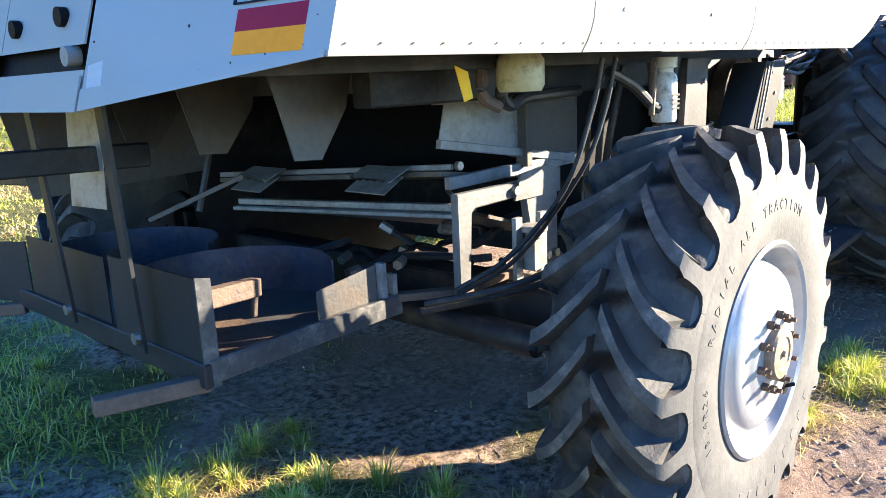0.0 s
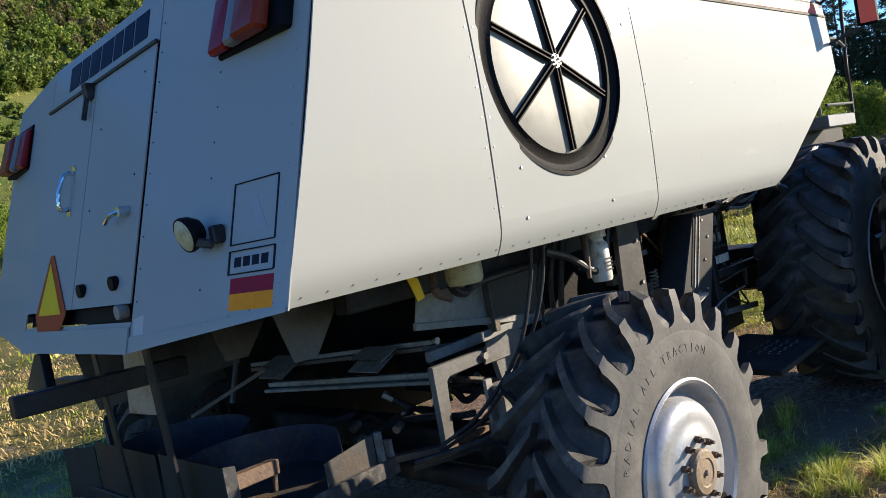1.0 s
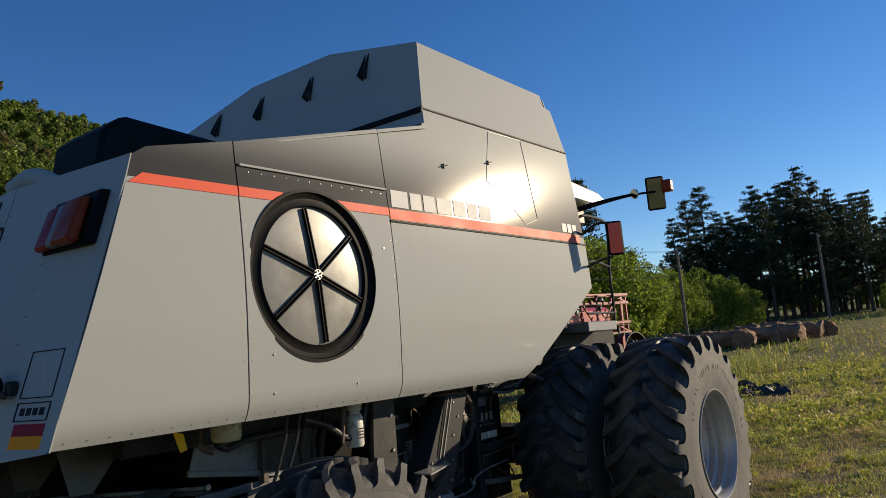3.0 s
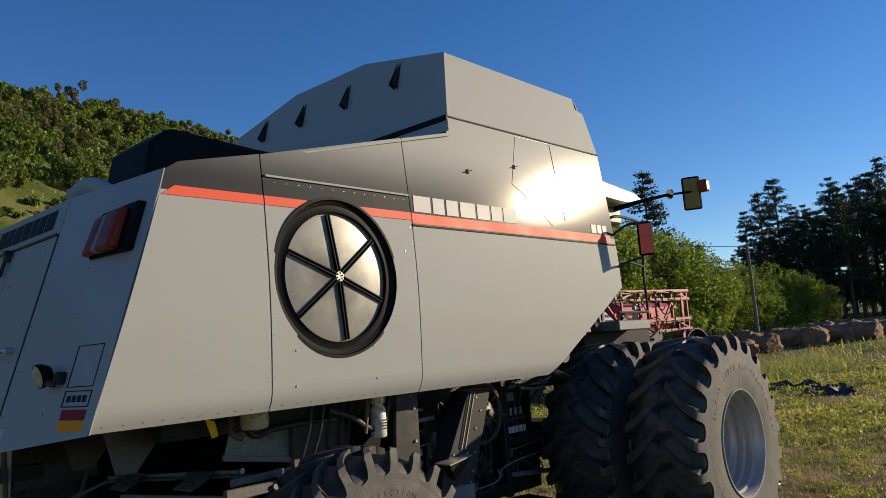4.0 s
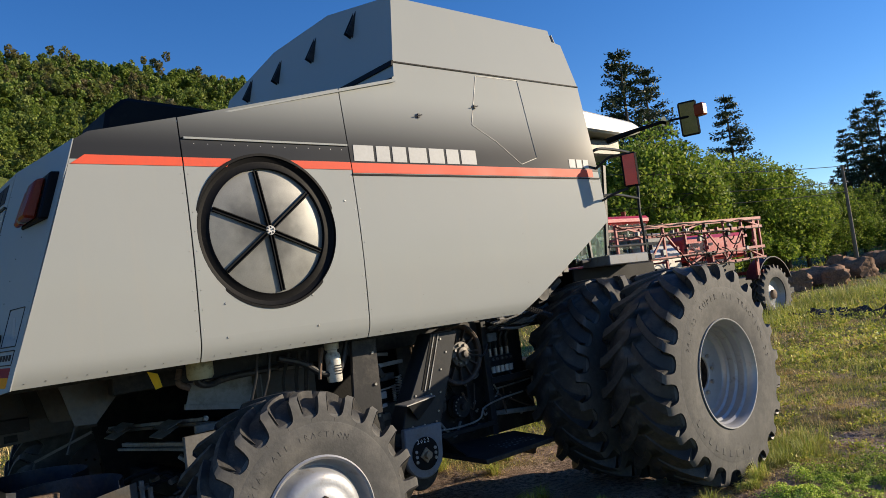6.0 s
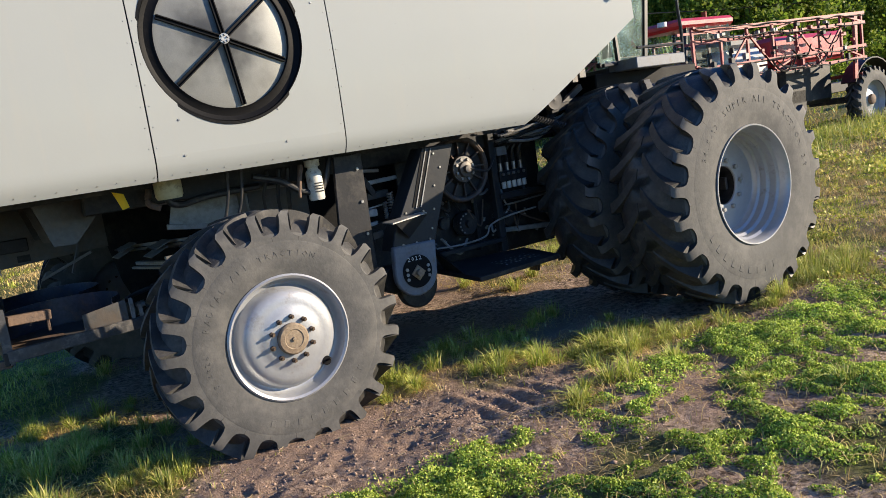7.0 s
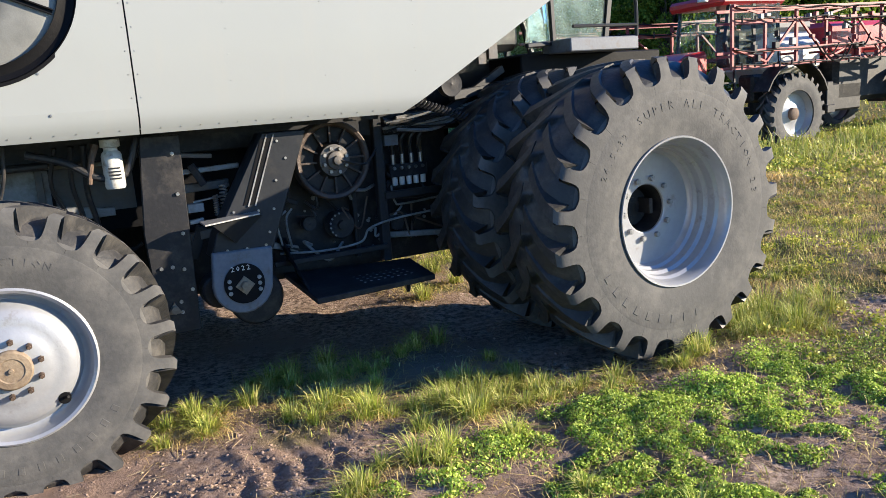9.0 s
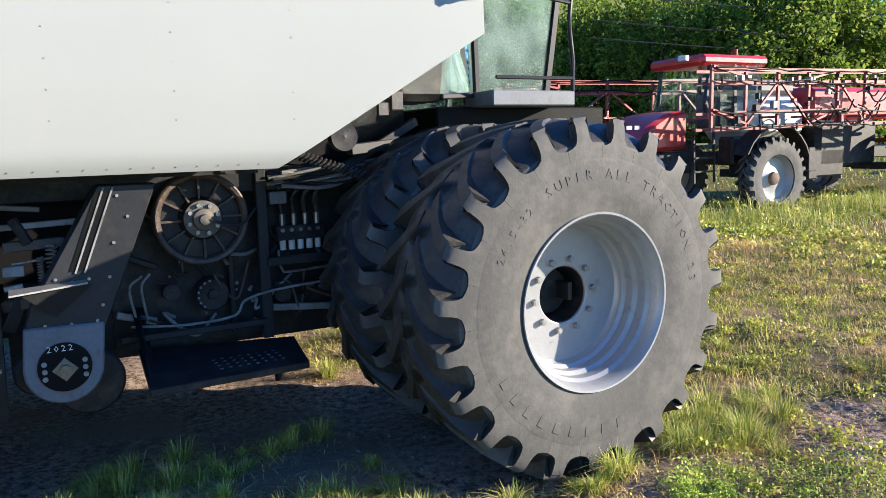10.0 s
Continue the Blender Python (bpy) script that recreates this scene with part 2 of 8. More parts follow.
M = {
    "silver": silver_panel("silver_paint", False),
    "decal": silver_panel("silver_paint_with_band", True),
    "inner": surface("weathered_grey_sheet", (0.13, 0.126, 0.122), (0.065, 0.063, 0.061), 0.5, 0.3, 2.5, 30, dirt=(0.12, 0.094, 0.072), dirt_amount=0.6),
    "zinc": surface("galvanised_sheet", (0.42, 0.42, 0.41), (0.25, 0.25, 0.25), 0.45, 0.6, 4, 50, dirt=(0.16, 0.12, 0.09), dirt_amount=0.35),
    "grey": surface("grey_machine_paint", (0.30, 0.30, 0.295), (0.20, 0.20, 0.195), 0.5, 0.15, 3, 40, dirt=(0.12, 0.10, 0.08), dirt_amount=0.45),
    "dark": surface("black_machine_paint", (0.020, 0.020, 0.022), (0.010, 0.010, 0.012), 0.5, 0.0, 3, 40, dirt=(0.060, 0.053, 0.047), dirt_amount=0.45, spec=0.3, bump=0.08),
    "charcoal": surface("charcoal_paint", (0.027, 0.028, 0.031), (0.015, 0.016, 0.018), 0.45, 0.05, 3, 45, dirt=(0.042, 0.037, 0.032), dirt_amount=0.25, spec=0.3, bump=0.04),
    "rubber": surface("tyre_rubber", (0.032, 0.0315, 0.032), (0.018, 0.018, 0.019), 0.52, 0.0, 3, 30, bump=0.3, bump_scale=55, dirt=(0.075, 0.068, 0.060), dirt_amount=0.4, spec=0.4),
    "rubber_dusty": surface("dusty_tyre_rubber", (0.082, 0.080, 0.077), (0.054, 0.053, 0.051), 0.8, 0.0, 2.0, 40, bump=0.12, bump_scale=70, dirt=(0.122, 0.115, 0.105), dirt_amount=0.55),
    "rubber_worn": surface("scuffed_lug_rubber", (0.048, 0.046, 0.045), (0.026, 0.026, 0.026), 0.58, 0.0, 6, 35, bump=0.35, bump_scale=45, dirt=(0.075, 0.068, 0.060), dirt_amount=0.45, spec=0.3),
    "rubber_rear": surface("dusty_tread_rubber", (0.034, 0.033, 0.033), (0.020, 0.020, 0.021), 0.62, 0.0, 3, 30, bump=0.25, bump_scale=55, dirt=(0.085, 0.078, 0.069), dirt_amount=0.5, spec=0.35),
    "lug_rear": surface("worn_dusty_lugs", (0.070, 0.066, 0.062), (0.036, 0.035, 0.034), 0.66, 0.0, 6, 35, bump=0.35, bump_scale=45, dirt=(0.14, 0.127, 0.11), dirt_amount=0.5, spec=0.35),
    "hose": surface("black_rubber_hose", (0.022, 0.022, 0.024), None, 0.45, 0.0, 8, 40, dirt=(0.08, 0.065, 0.05), dirt_amount=0.3),
    "rim": surface("silver_rim_paint", (0.37, 0.375, 0.39), (0.31, 0.315, 0.33), 0.36, 0.3, 3, 30, dirt=(0.20, 0.165, 0.13), dirt_amount=0.12, bump=0.08),
    "rust": surface("rusty_steel", (0.17, 0.11, 0.075), (0.075, 0.052, 0.042), 0.75, 0.2, 9, 60, bump=0.4),
    "iron": surface("worn_cast_iron", (0.105, 0.078, 0.066), (0.048, 0.038, 0.034), 0.55, 0.4, 7, 60, bump=0.3, dirt=(0.17, 0.11, 0.07), dirt_amount=0.35),
    "hub": surface("dusty_brown_hub", (0.30, 0.235, 0.16), (0.16, 0.11, 0.07), 0.7, 0.1, 8, 60, bump=0.3),
    "bolt": surface("zinc_bolt", (0.45, 0.44, 0.42), (0.22, 0.20, 0.18), 0.4, 0.8, 20, 80, bump=0.1),
    "zincnut": surface("grey_wheel_nut", (0.34, 0.34, 0.34), (0.2, 0.2, 0.2), 0.45, 0.5, 20, 80, bump=0.1),
    "rustbolt": surface("rusty_nut", (0.13, 0.085, 0.055), (0.06, 0.042, 0.032), 0.65, 0.4, 20, 80, bump=0.2),
    # also blackens the threshing body and front sheets, where shade is put into colour
    "black": surface("black_rubber_and_shade", (0.006, 0.006, 0.007), None, 0.6, 0.0, 4, 50, dirt=(0.014, 0.012, 0.011), dirt_amount=0.2, spec=0.12),
    "red": surface("faded_red_decal", (0.74, 0.10, 0.05), (0.62, 0.10, 0.06), 0.5, 0.0, 4, 50, bump=0.03, spec=0.12),
    "letter": surface("pale_grey_decal", (0.50, 0.50, 0.49), None, 0.5, 0.0, 5, 50, bump=0.02, spec=0.15),
    "navy": surface("dark_blue_decal", (0.010, 0.014, 0.028), None, 0.45, 0.0, 5, 50, bump=0.02, spec=0.06),
    "maroon": surface("maroon_decal", (0.30, 0.016, 0.040), None, 0.45, 0.0, 5, 50, bump=0.02, spec=0.08),
    "orange": surface("orange_decal", (0.95, 0.31, 0.02), None, 0.45, 0.0, 5, 50, bump=0.02, spec=0.08),
    "yellow": surface("yellow_reflector", (0.90, 0.55, 0.03), None, 0.4, 0.0, 6, 50, bump=0.05, spec=0.1),
    "emblem_red": surface("dull_red_reflector", (0.42, 0.06, 0.03), None, 0.4, 0.0, 6, 50, bump=0.05, spec=0.1),
    "lens_red": surface("red_lens", (0.26, 0.008, 0.010), None, 0.38, 0.0, 6, 90, bump=0.2, bump_scale=120, spec=0.22),
    "marker_red": surface("bright_red_marker", (0.95, 0.10, 0.04), None, 0.3, 0.0, 6, 90, bump=0.1),
    "lens_amber": surface("amber_lens", (0.24, 0.030, 0.007), None, 0.36, 0.0, 6, 90, bump=0.2, bump_scale=120, spec=0.22),
    "lens_clear": surface("clear_lens", (0.20, 0.19, 0.18), None, 0.35, 0.0, 6, 90, bump=0.2, bump_scale=120, spec=0.25),
    "chrome": surface("chrome", (0.72, 0.72, 0.72), None, 0.14, 1.0, 8, 50, bump=0.02, rough_var=0.05),
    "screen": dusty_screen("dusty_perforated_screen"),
    "canister": surface("white_filter_canister", (0.66, 0.64, 0.58), (0.5, 0.47, 0.41), 0.4, 0.0, 9, 50, dirt=(0.2, 0.15, 0.1), dirt_amount=0.4),
    "plastic": surface("yellowed_plastic", (0.55, 0.50, 0.30), (0.42, 0.37, 0.21), 0.4, 0.0, 8, 50, dirt=(0.14, 0.11, 0.07), dirt_amount=0.4),
    "cream": surface("cream_roof_plastic", (0.50, 0.485, 0.43), None, 0.4, 0.0, 3, 40, dirt=(0.3, 0.27, 0.2), dirt_amount=0.2),
    "shield": surface("grey_plastic_shield", (0.17, 0.185, 0.21), (0.12, 0.13, 0.15), 0.5, 0.0, 5, 50, dirt=(0.12, 0.1, 0.08), dirt_amount=0.3, bump=0.03, spec=0.3),
    "white": surface("white_marker", (0.8, 0.8, 0.78), None, 0.5, 0.0, 8, 50, bump=0.0),
    "glass": glass("cab_glass"),
    "mirror": surface("mirror_glass", (0.36, 0.41, 0.37), None, 0.04, 1.0, 5, 50, bump=0.0, rough_var=0.02),
    "sprayer_red": surface("red_machine_paint", (0.50, 0.02, 0.025), (0.36, 0.018, 0.022), 0.35, 0.0, 2, 30, dirt=(0.2, 0.1, 0.07), dirt_amount=0.25, coat=0.2),
    "boom_red": surface("faded_red_steel", (0.31, 0.035, 0.035), (0.19, 0.028, 0.03), 0.5, 0.1, 2, 30, dirt=(0.22, 0.14, 0.11), dirt_amount=0.4),
    "tank_white": surface("white_tank_plastic", (0.68, 0.66, 0.62), (0.55, 0.53, 0.5), 0.45, 0.0, 2, 30, dirt=(0.3, 0.24, 0.18), dirt_amount=0.3),
    "bark": surface("tree_bark", (0.10, 0.075, 0.055), (0.05, 0.038, 0.028), 0.9, 0.0, 6, 30, bump=0.8, bump_scale=25),
    "pole": surface("weathered_pole_wood", (0.22, 0.18, 0.14), (0.13, 0.105, 0.085), 0.85, 0.0, 3, 40, bump=0.5, bump_scale=30),
    "bale": surface("rotting_hay", (0.40, 0.215, 0.12), (0.085, 0.05, 0.032), 0.95, 0.0, 2.2, 16, bump=1.0, bump_scale=14, dirt=(0.09, 0.058, 0.04), dirt_amount=0.4),
    "leaf": leafy("broad_leaves", ((0.07, 0.13, 0.016), (0.16, 0.24, 0.03), (0.34, 0.39, 0.07)), trans=0.5),
    "scrub": leafy("scrub_leaves", ((0.06, 0.11, 0.018), (0.15, 0.22, 0.035), (0.30, 0.36, 0.07)), trans=0.4, dry=(0.16, 0.13, 0.065)),
    "needle": leafy("pine_needles", ((0.025, 0.042, 0.020), (0.040, 0.060, 0.026), (0.07, 0.085, 0.04)), trans=0.2),
    "grass": leafy("grass_blades", ((0.21, 0.29, 0.04), (0.43, 0.46, 0.09), (0.68, 0.60, 0.24)), trans=0.3),
    "clover": leafy("clover_leaves", ((0.075, 0.14, 0.018), (0.35, 0.48, 0.065), (0.80, 0.84, 0.21)), trans=0.3),
    "thatch": leafy("dry_thatch", ((0.58, 0.42, 0.16), (0.78, 0.57, 0.24), (0.42, 0.30, 0.11)), trans=0.2),
    "straw": leafy("dry_straw", ((0.40, 0.30, 0.18), (0.55, 0.44, 0.27), (0.25, 0.18, 0.11)), trans=0.1),
    "field": leafy("field_grass", ((0.20, 0.28, 0.03), (0.48, 0.48, 0.08), (0.76, 0.63, 0.18)), trans=0.3),
}


# ---- small mesh tools ----
def box(bm, x0, x1, y0, y1, z0, z1):
    r = bmesh.ops.create_cube(bm, size=1.0)
    for v in r["verts"]:
        v.co = Vector(((x0 + x1) / 2 + v.co.x * (x1 - x0), (y0 + y1) / 2 + v.co.y * (y1 - y0), (z0 + z1) / 2 + v.co.z * (z1 - z0)))
    return r["verts"]


def solid(bm, loop, shift):
    """A closed plate: the polygon loop and its copy moved by shift, joined by sides."""
    shift = Vector(shift)
    a = [bm.verts.new(Vector(p)) for p in loop]
    b = [bm.verts.new(Vector(p) + shift) for p in loop]
    n = len(loop)
    fs = [bm.faces.new(a), bm.faces.new(list(reversed(b)))]
    for i in range(n):
        fs.append(bm.faces.new((a[(i + 1) % n], a[i], b[i], b[(i + 1) % n])))
    bmesh.ops.recalc_face_normals(bm, faces=fs)
    return a + b


def cyl(bm, p0, p1, r, seg=12, r2=None):
    p0, p1 = Vector(p0), Vector(p1)
    d = p1 - p0
    m = Matrix.Translation((p0 + p1) / 2) @ d.to_track_quat("Z", "Y").to_matrix().to_4x4()
    bmesh.ops.create_cone(bm, cap_ends=True, segments=seg, radius1=r, radius2=r if r2 is None else r2, depth=d.length, matrix=m)


def beam(bm, p0, p1, w, h, up=(0, 0, 1)):
    """A square bar from p0 to p1, w wide and h high."""
    p0, p1 = Vector(p0), Vector(p1)
    d = (p1 - p0).normalized()
    s = d.cross(Vector(up))
    if s.length < 1e-3:
        s = d.cross(Vector((1, 0, 0)))
    s.normalize()
    u = s.cross(d).normalized()
    loop = [p0 + s * (w / 2) * a + u * (h / 2) * b for a, b in ((-1, -1), (1, -1), (1, 1), (-1, 1))]
    solid(bm, loop, p1 - p0)


def smooth_path(pts, k=6):
    """Points of a smooth curve through pts."""
    P = [Vector(p) for p in pts]
    P = [P[0] * 2 - P[1]] + P + [P[-1] * 2 - P[-2]]
    out = []
    for i in range(1, len(P) - 2):
        a, b, c, d = P[i - 1:i + 3]
        for j in range(k):
            t = j / k
            out.append(0.5 * (2 * b + (c - a) * t + (2 * a - 5 * b + 4 * c - d) * t * t + (3 * b - a - 3 * c + d) * t ** 3))
    return out + [P[-2]]


def tube(bm, pts, r, seg=7, smooth=True, r2=None):
    pts = smooth_path(pts) if smooth and len(pts) > 2 else [Vector(p) for p in pts]
    rings, n = [], len(pts)
    up = Vector((0.13, 0.21, 0.97))
    for i, p in enumerate(pts):
        d = (pts[min(i + 1, n - 1)] - pts[max(i - 1, 0)]).normalized()
        s = d.cross(up)
        if s.length < 0.05:
            s = d.cross(Vector((1, 0, 0)))
        s.normalize()
        u = s.cross(d)
        rad = r if r2 is None else r + (r2 - r) * i / (n - 1)
        rings.append([bm.verts.new(p + rad * (math.cos(a) * s + math.sin(a) * u)) for a in [2 * math.pi * j / seg for j in range(seg)]])
    for a, b in zip(rings, rings[1:]):
        for j in range(seg):
            bm.faces.new((a[j], a[(j + 1) % seg], b[(j + 1) % seg], b[j]))
    bm.faces.new(list(reversed(rings[0])))
    bm.faces.new(rings[-1])


def lathe(bm, profile, seg=64, closed=False):
    """Turns a profile of (radius, y) round the y axis."""
    rings = []
    for r, y in profile:
        rings.append([bm.verts.new((r * math.cos(a), y, r * math.sin(a))) for a in [2 * math.pi * j / seg for j in range(seg)]])
    pairs = list(zip(rings, rings[1:])) + ([(rings[-1], rings[0])] if closed else [])
    for a, b in pairs:
        for j in range(seg):
            bm.faces.new((a[j], b[j], b[(j + 1) % seg], a[(j + 1) % seg]))


def bolt(bm, p, axis, r=0.012, h=0.008):
    """A domed rivet or bolt head."""
    p, axis = Vector(p), Vector(axis).normalized()
    cyl(bm, p - axis * 0.004, p + axis * h, r, 8, r * 0.6)


def part(name, bm, material, parent=None, label="", bevel=0.0, sharp=35.0):
    """Links a bmesh as one mesh object under a thing or a part."""
    if bevel:
        edges = [e for e in bm.edges if len(e.link_faces) == 2 and e.calc_face_angle(0) > radians(40)]
        bmesh.ops.bevel(bm, geom=edges, offset=bevel, segments=1, affect="EDGES", clamp_overlap=True)
    me = bpy.data.meshes.new(name)
    bm.to_mesh(me)
    bm.free()
    me.materials.append(material)
    me.shade_smooth()
    me.set_sharp_from_angle(angle=radians(sharp))
    ob = new(name, me)
    ob.parent = parent
    if label:
        tagged(ob, label)
    return ob


def thing(name, label, category, at=(0, 0, 0), turn=0.0, group="", kind=""):
    ob = new(name)
    ob.empty_display_size = 0.1
    ob.matrix_basis = pose(*at, 0, 0, turn)
    return tagged(ob, label, category, group, kind)


def B():
    return bmesh.new()


def raw_mesh(name, verts, faces, material):
    """A mesh from numpy arrays of vertices and of triangles or quads."""
    me = bpy.data.meshes.new(name)
    faces = np.asarray(faces, dtype=np.int32)
    n, k = faces.shape
    me.vertices.add(len(verts))
    me.vertices.foreach_set("co", np.asarray(verts, dtype=np.float32).ravel())
    me.loops.add(n * k)
    me.loops.foreach_set("vertex_index", faces.ravel())
    me.polygons.add(n)
    me.polygons.foreach_set("loop_start", np.arange(0, n * k, k, dtype=np.int32))
    me.update(calc_edges=True)
    me.materials.append(material)
    return me


# ---- ground: yard, mown field and hillside, one sheet ----
def sstep(a, b, v):
    t = np.clip((v - a) / (b - a), 0, 1)
    return t * t * (3 - 2 * t)


def wave(x, y, s, seed):
    """A cheap smooth noise from a few sine waves, about -1 to 1."""
    out = 0.0
    for k in range(5):
        a = seed * 1.7 + k * 2.39
        f = s * (0.6 + 0.37 * k)
        out = out + np.sin(f * (x * math.cos(a) + y * math.sin(a)) + 3.1 * k + seed * 5.3 + 1.3 * np.sin(f * 0.6 * (y * math.cos(a) - x * math.sin(a)) + k))
    return out / 3.2


def lump(x, y, s, seed):
    """Smooth random lumps of size 1 / s, 0 to 1."""
    x, y = np.asarray(x, float) * s, np.asarray(y, float) * s
    xi, yi = np.floor(x), np.floor(y)
    u, v = x - xi, y - yi
    u, v = u * u * (3 - 2 * u), v * v * (3 - 2 * v)

    def knot(a, b):
        k = np.sin(a * 127.1 + b * 311.7 + seed * 74.7) * 43758.5453
        return k - np.floor(k)

    return (knot(xi, yi) * (1 - u) + knot(xi + 1, yi) * u) * (1 - v) + (knot(xi, yi + 1) * (1 - u) + knot(xi + 1, yi + 1) * u) * v


def hill_foot(x, y):
    """How far a place lies past the foot of the hill."""
    return y - (29 + np.maximum(0, x - 8) * 0.30 + np.maximum(0, -x - 40) * 0.3)


def height(x, y):
    x, y = np.asarray(x, float), np.asarray(y, float)
    h = 0.032 * np.maximum(0, x - 20) * (1 - sstep(90, 400, x) * 0.6)
    v = hill_foot(x, y)
    h = h + 35.5 * (0.99 - 0.03 * sstep(20, 36, x)) * sstep(-6, 68, v) * (1 + 0.10 * wave(x, y, 0.05, 3)) + 0.8 * sstep(-2, 4, v)
    near = 1 - sstep(9, 16, np.hypot(x - 0.5, y + 1))
    h = h + near * (0.018 * wave(x, y, 2.2, 1) + 0.012 * wave(x, y, 7.0, 2)) + (1 - near) * 0.05 * wave(x, y, 0.5, 4)
    # the wheel track beside the machine, with the prints of the tyre's lugs
    track = np.exp(-((y + 0.85) / 0.28) ** 2) * sstep(-3.5, -2.5, x) * (1 - sstep(5, 6.5, x))
    h = h - 0.012 * track + near * 0.035 * sstep(0.15, 0.45, -np.abs(y + 1.35) + 0.6) * (0.5 + 0.5 * wave(x, y, 1.3, 6))
    prints = sstep(0.75, 0.85, x) * (1 - sstep(1.30, 1.45, x)) * sstep(-1.18, -1.05, y) * (1 - sstep(-0.66, -0.50, y))
    h = h + prints * (0.008 + 0.006 * lump(x, y, 5, 44)) * np.sin((x + 0.25 * np.abs(y + 0.86)) * 2 * math.pi / 0.145)
    crumbs = near * (0.6 * track + 0.4) * (1 - 0.6 * prints)
    h = h + crumbs * (0.020 * (lump(x, y, 6.5, 8) - 0.5) + 0.016 * (lump(x, y, 14, 9) - 0.5) + 0.020 * (lump(x, y, 24, 10) ** 2 - 0.3))
    return h


def grassiness(x, y):
    """0: bare soil, 1: closed grass."""
    x, y = np.asarray(x, float), np.asarray(y, float)
    g = 0.55 + 0.55 * wave(x, y, 1.5, 11) + 0.45 * wave(x, y, 4.5, 12)
    bare = np.exp(-((y + 0.95 + 0.08 * wave(x, y, 1.1, 5)) / 0.36) ** 2) * sstep(-4, -2.2, x) * (1 - sstep(3.6, 5.2, x))
    under = sstep(-0.9, 0.2, y) * (1 - sstep(3.2, 4.2, y)) * sstep(-1.1, -0.4, x) * (1 - sstep(3.7 - 1.0 * sstep(0.8, 1.4, y), 4.4 - 1.2 * sstep(0.8, 1.4, y), x))
    far = sstep(5, 10, np.hypot(x - 1, y))
    patch = np.exp(-((x + 1.7) / 0.9) ** 2 - ((y - 1.45) / 0.4) ** 2)
    lush = np.exp(-((x + 1.6) / 0.9) ** 4 - ((y - 0.35) / 0.55) ** 4) + np.exp(-((x + 1.7) / 1.0) ** 4 - ((y - 2.9) / 0.8) ** 4)
    g = g + 0.7 * lush - 0.7 * patch - 1.25 * bare - 0.75 * under + 0.9 * far - 0.35 * sstep(1.2, 1.6, -y) * (1 - sstep(3.4, 4.2, x))
    return np.clip(g, 0, 1)


def axis_lines(lo, hi, step, reach, grow):
    a = list(np.arange(lo, hi + 1e-6, step))
    s, p, q = step, a[-1], a[0]
    right, left = [], []
    while p < reach:
        s *= grow
        p += s
        q -= s
        right.append(p)
        left.append(q)
    return np.array(left[::-1] + a + right)


gx = axis_lines(-3.6, 6.4, 0.024, 1500, 1.10)
gy = axis_lines(-4.0, 2.0, 0.024, 1500, 1.10)
GX, GY = np.meshgrid(gx, gy)
gverts = np.stack([GX.ravel(), GY.ravel(), height(GX, GY).ravel()], 1)
nx, ny = len(gx), len(gy)
ii = (np.arange(ny - 1)[:, None] * nx + np.arange(nx - 1)[None, :]).ravel()
gfaces = np.stack([ii, ii + 1, ii + nx + 1, ii + nx], 1)


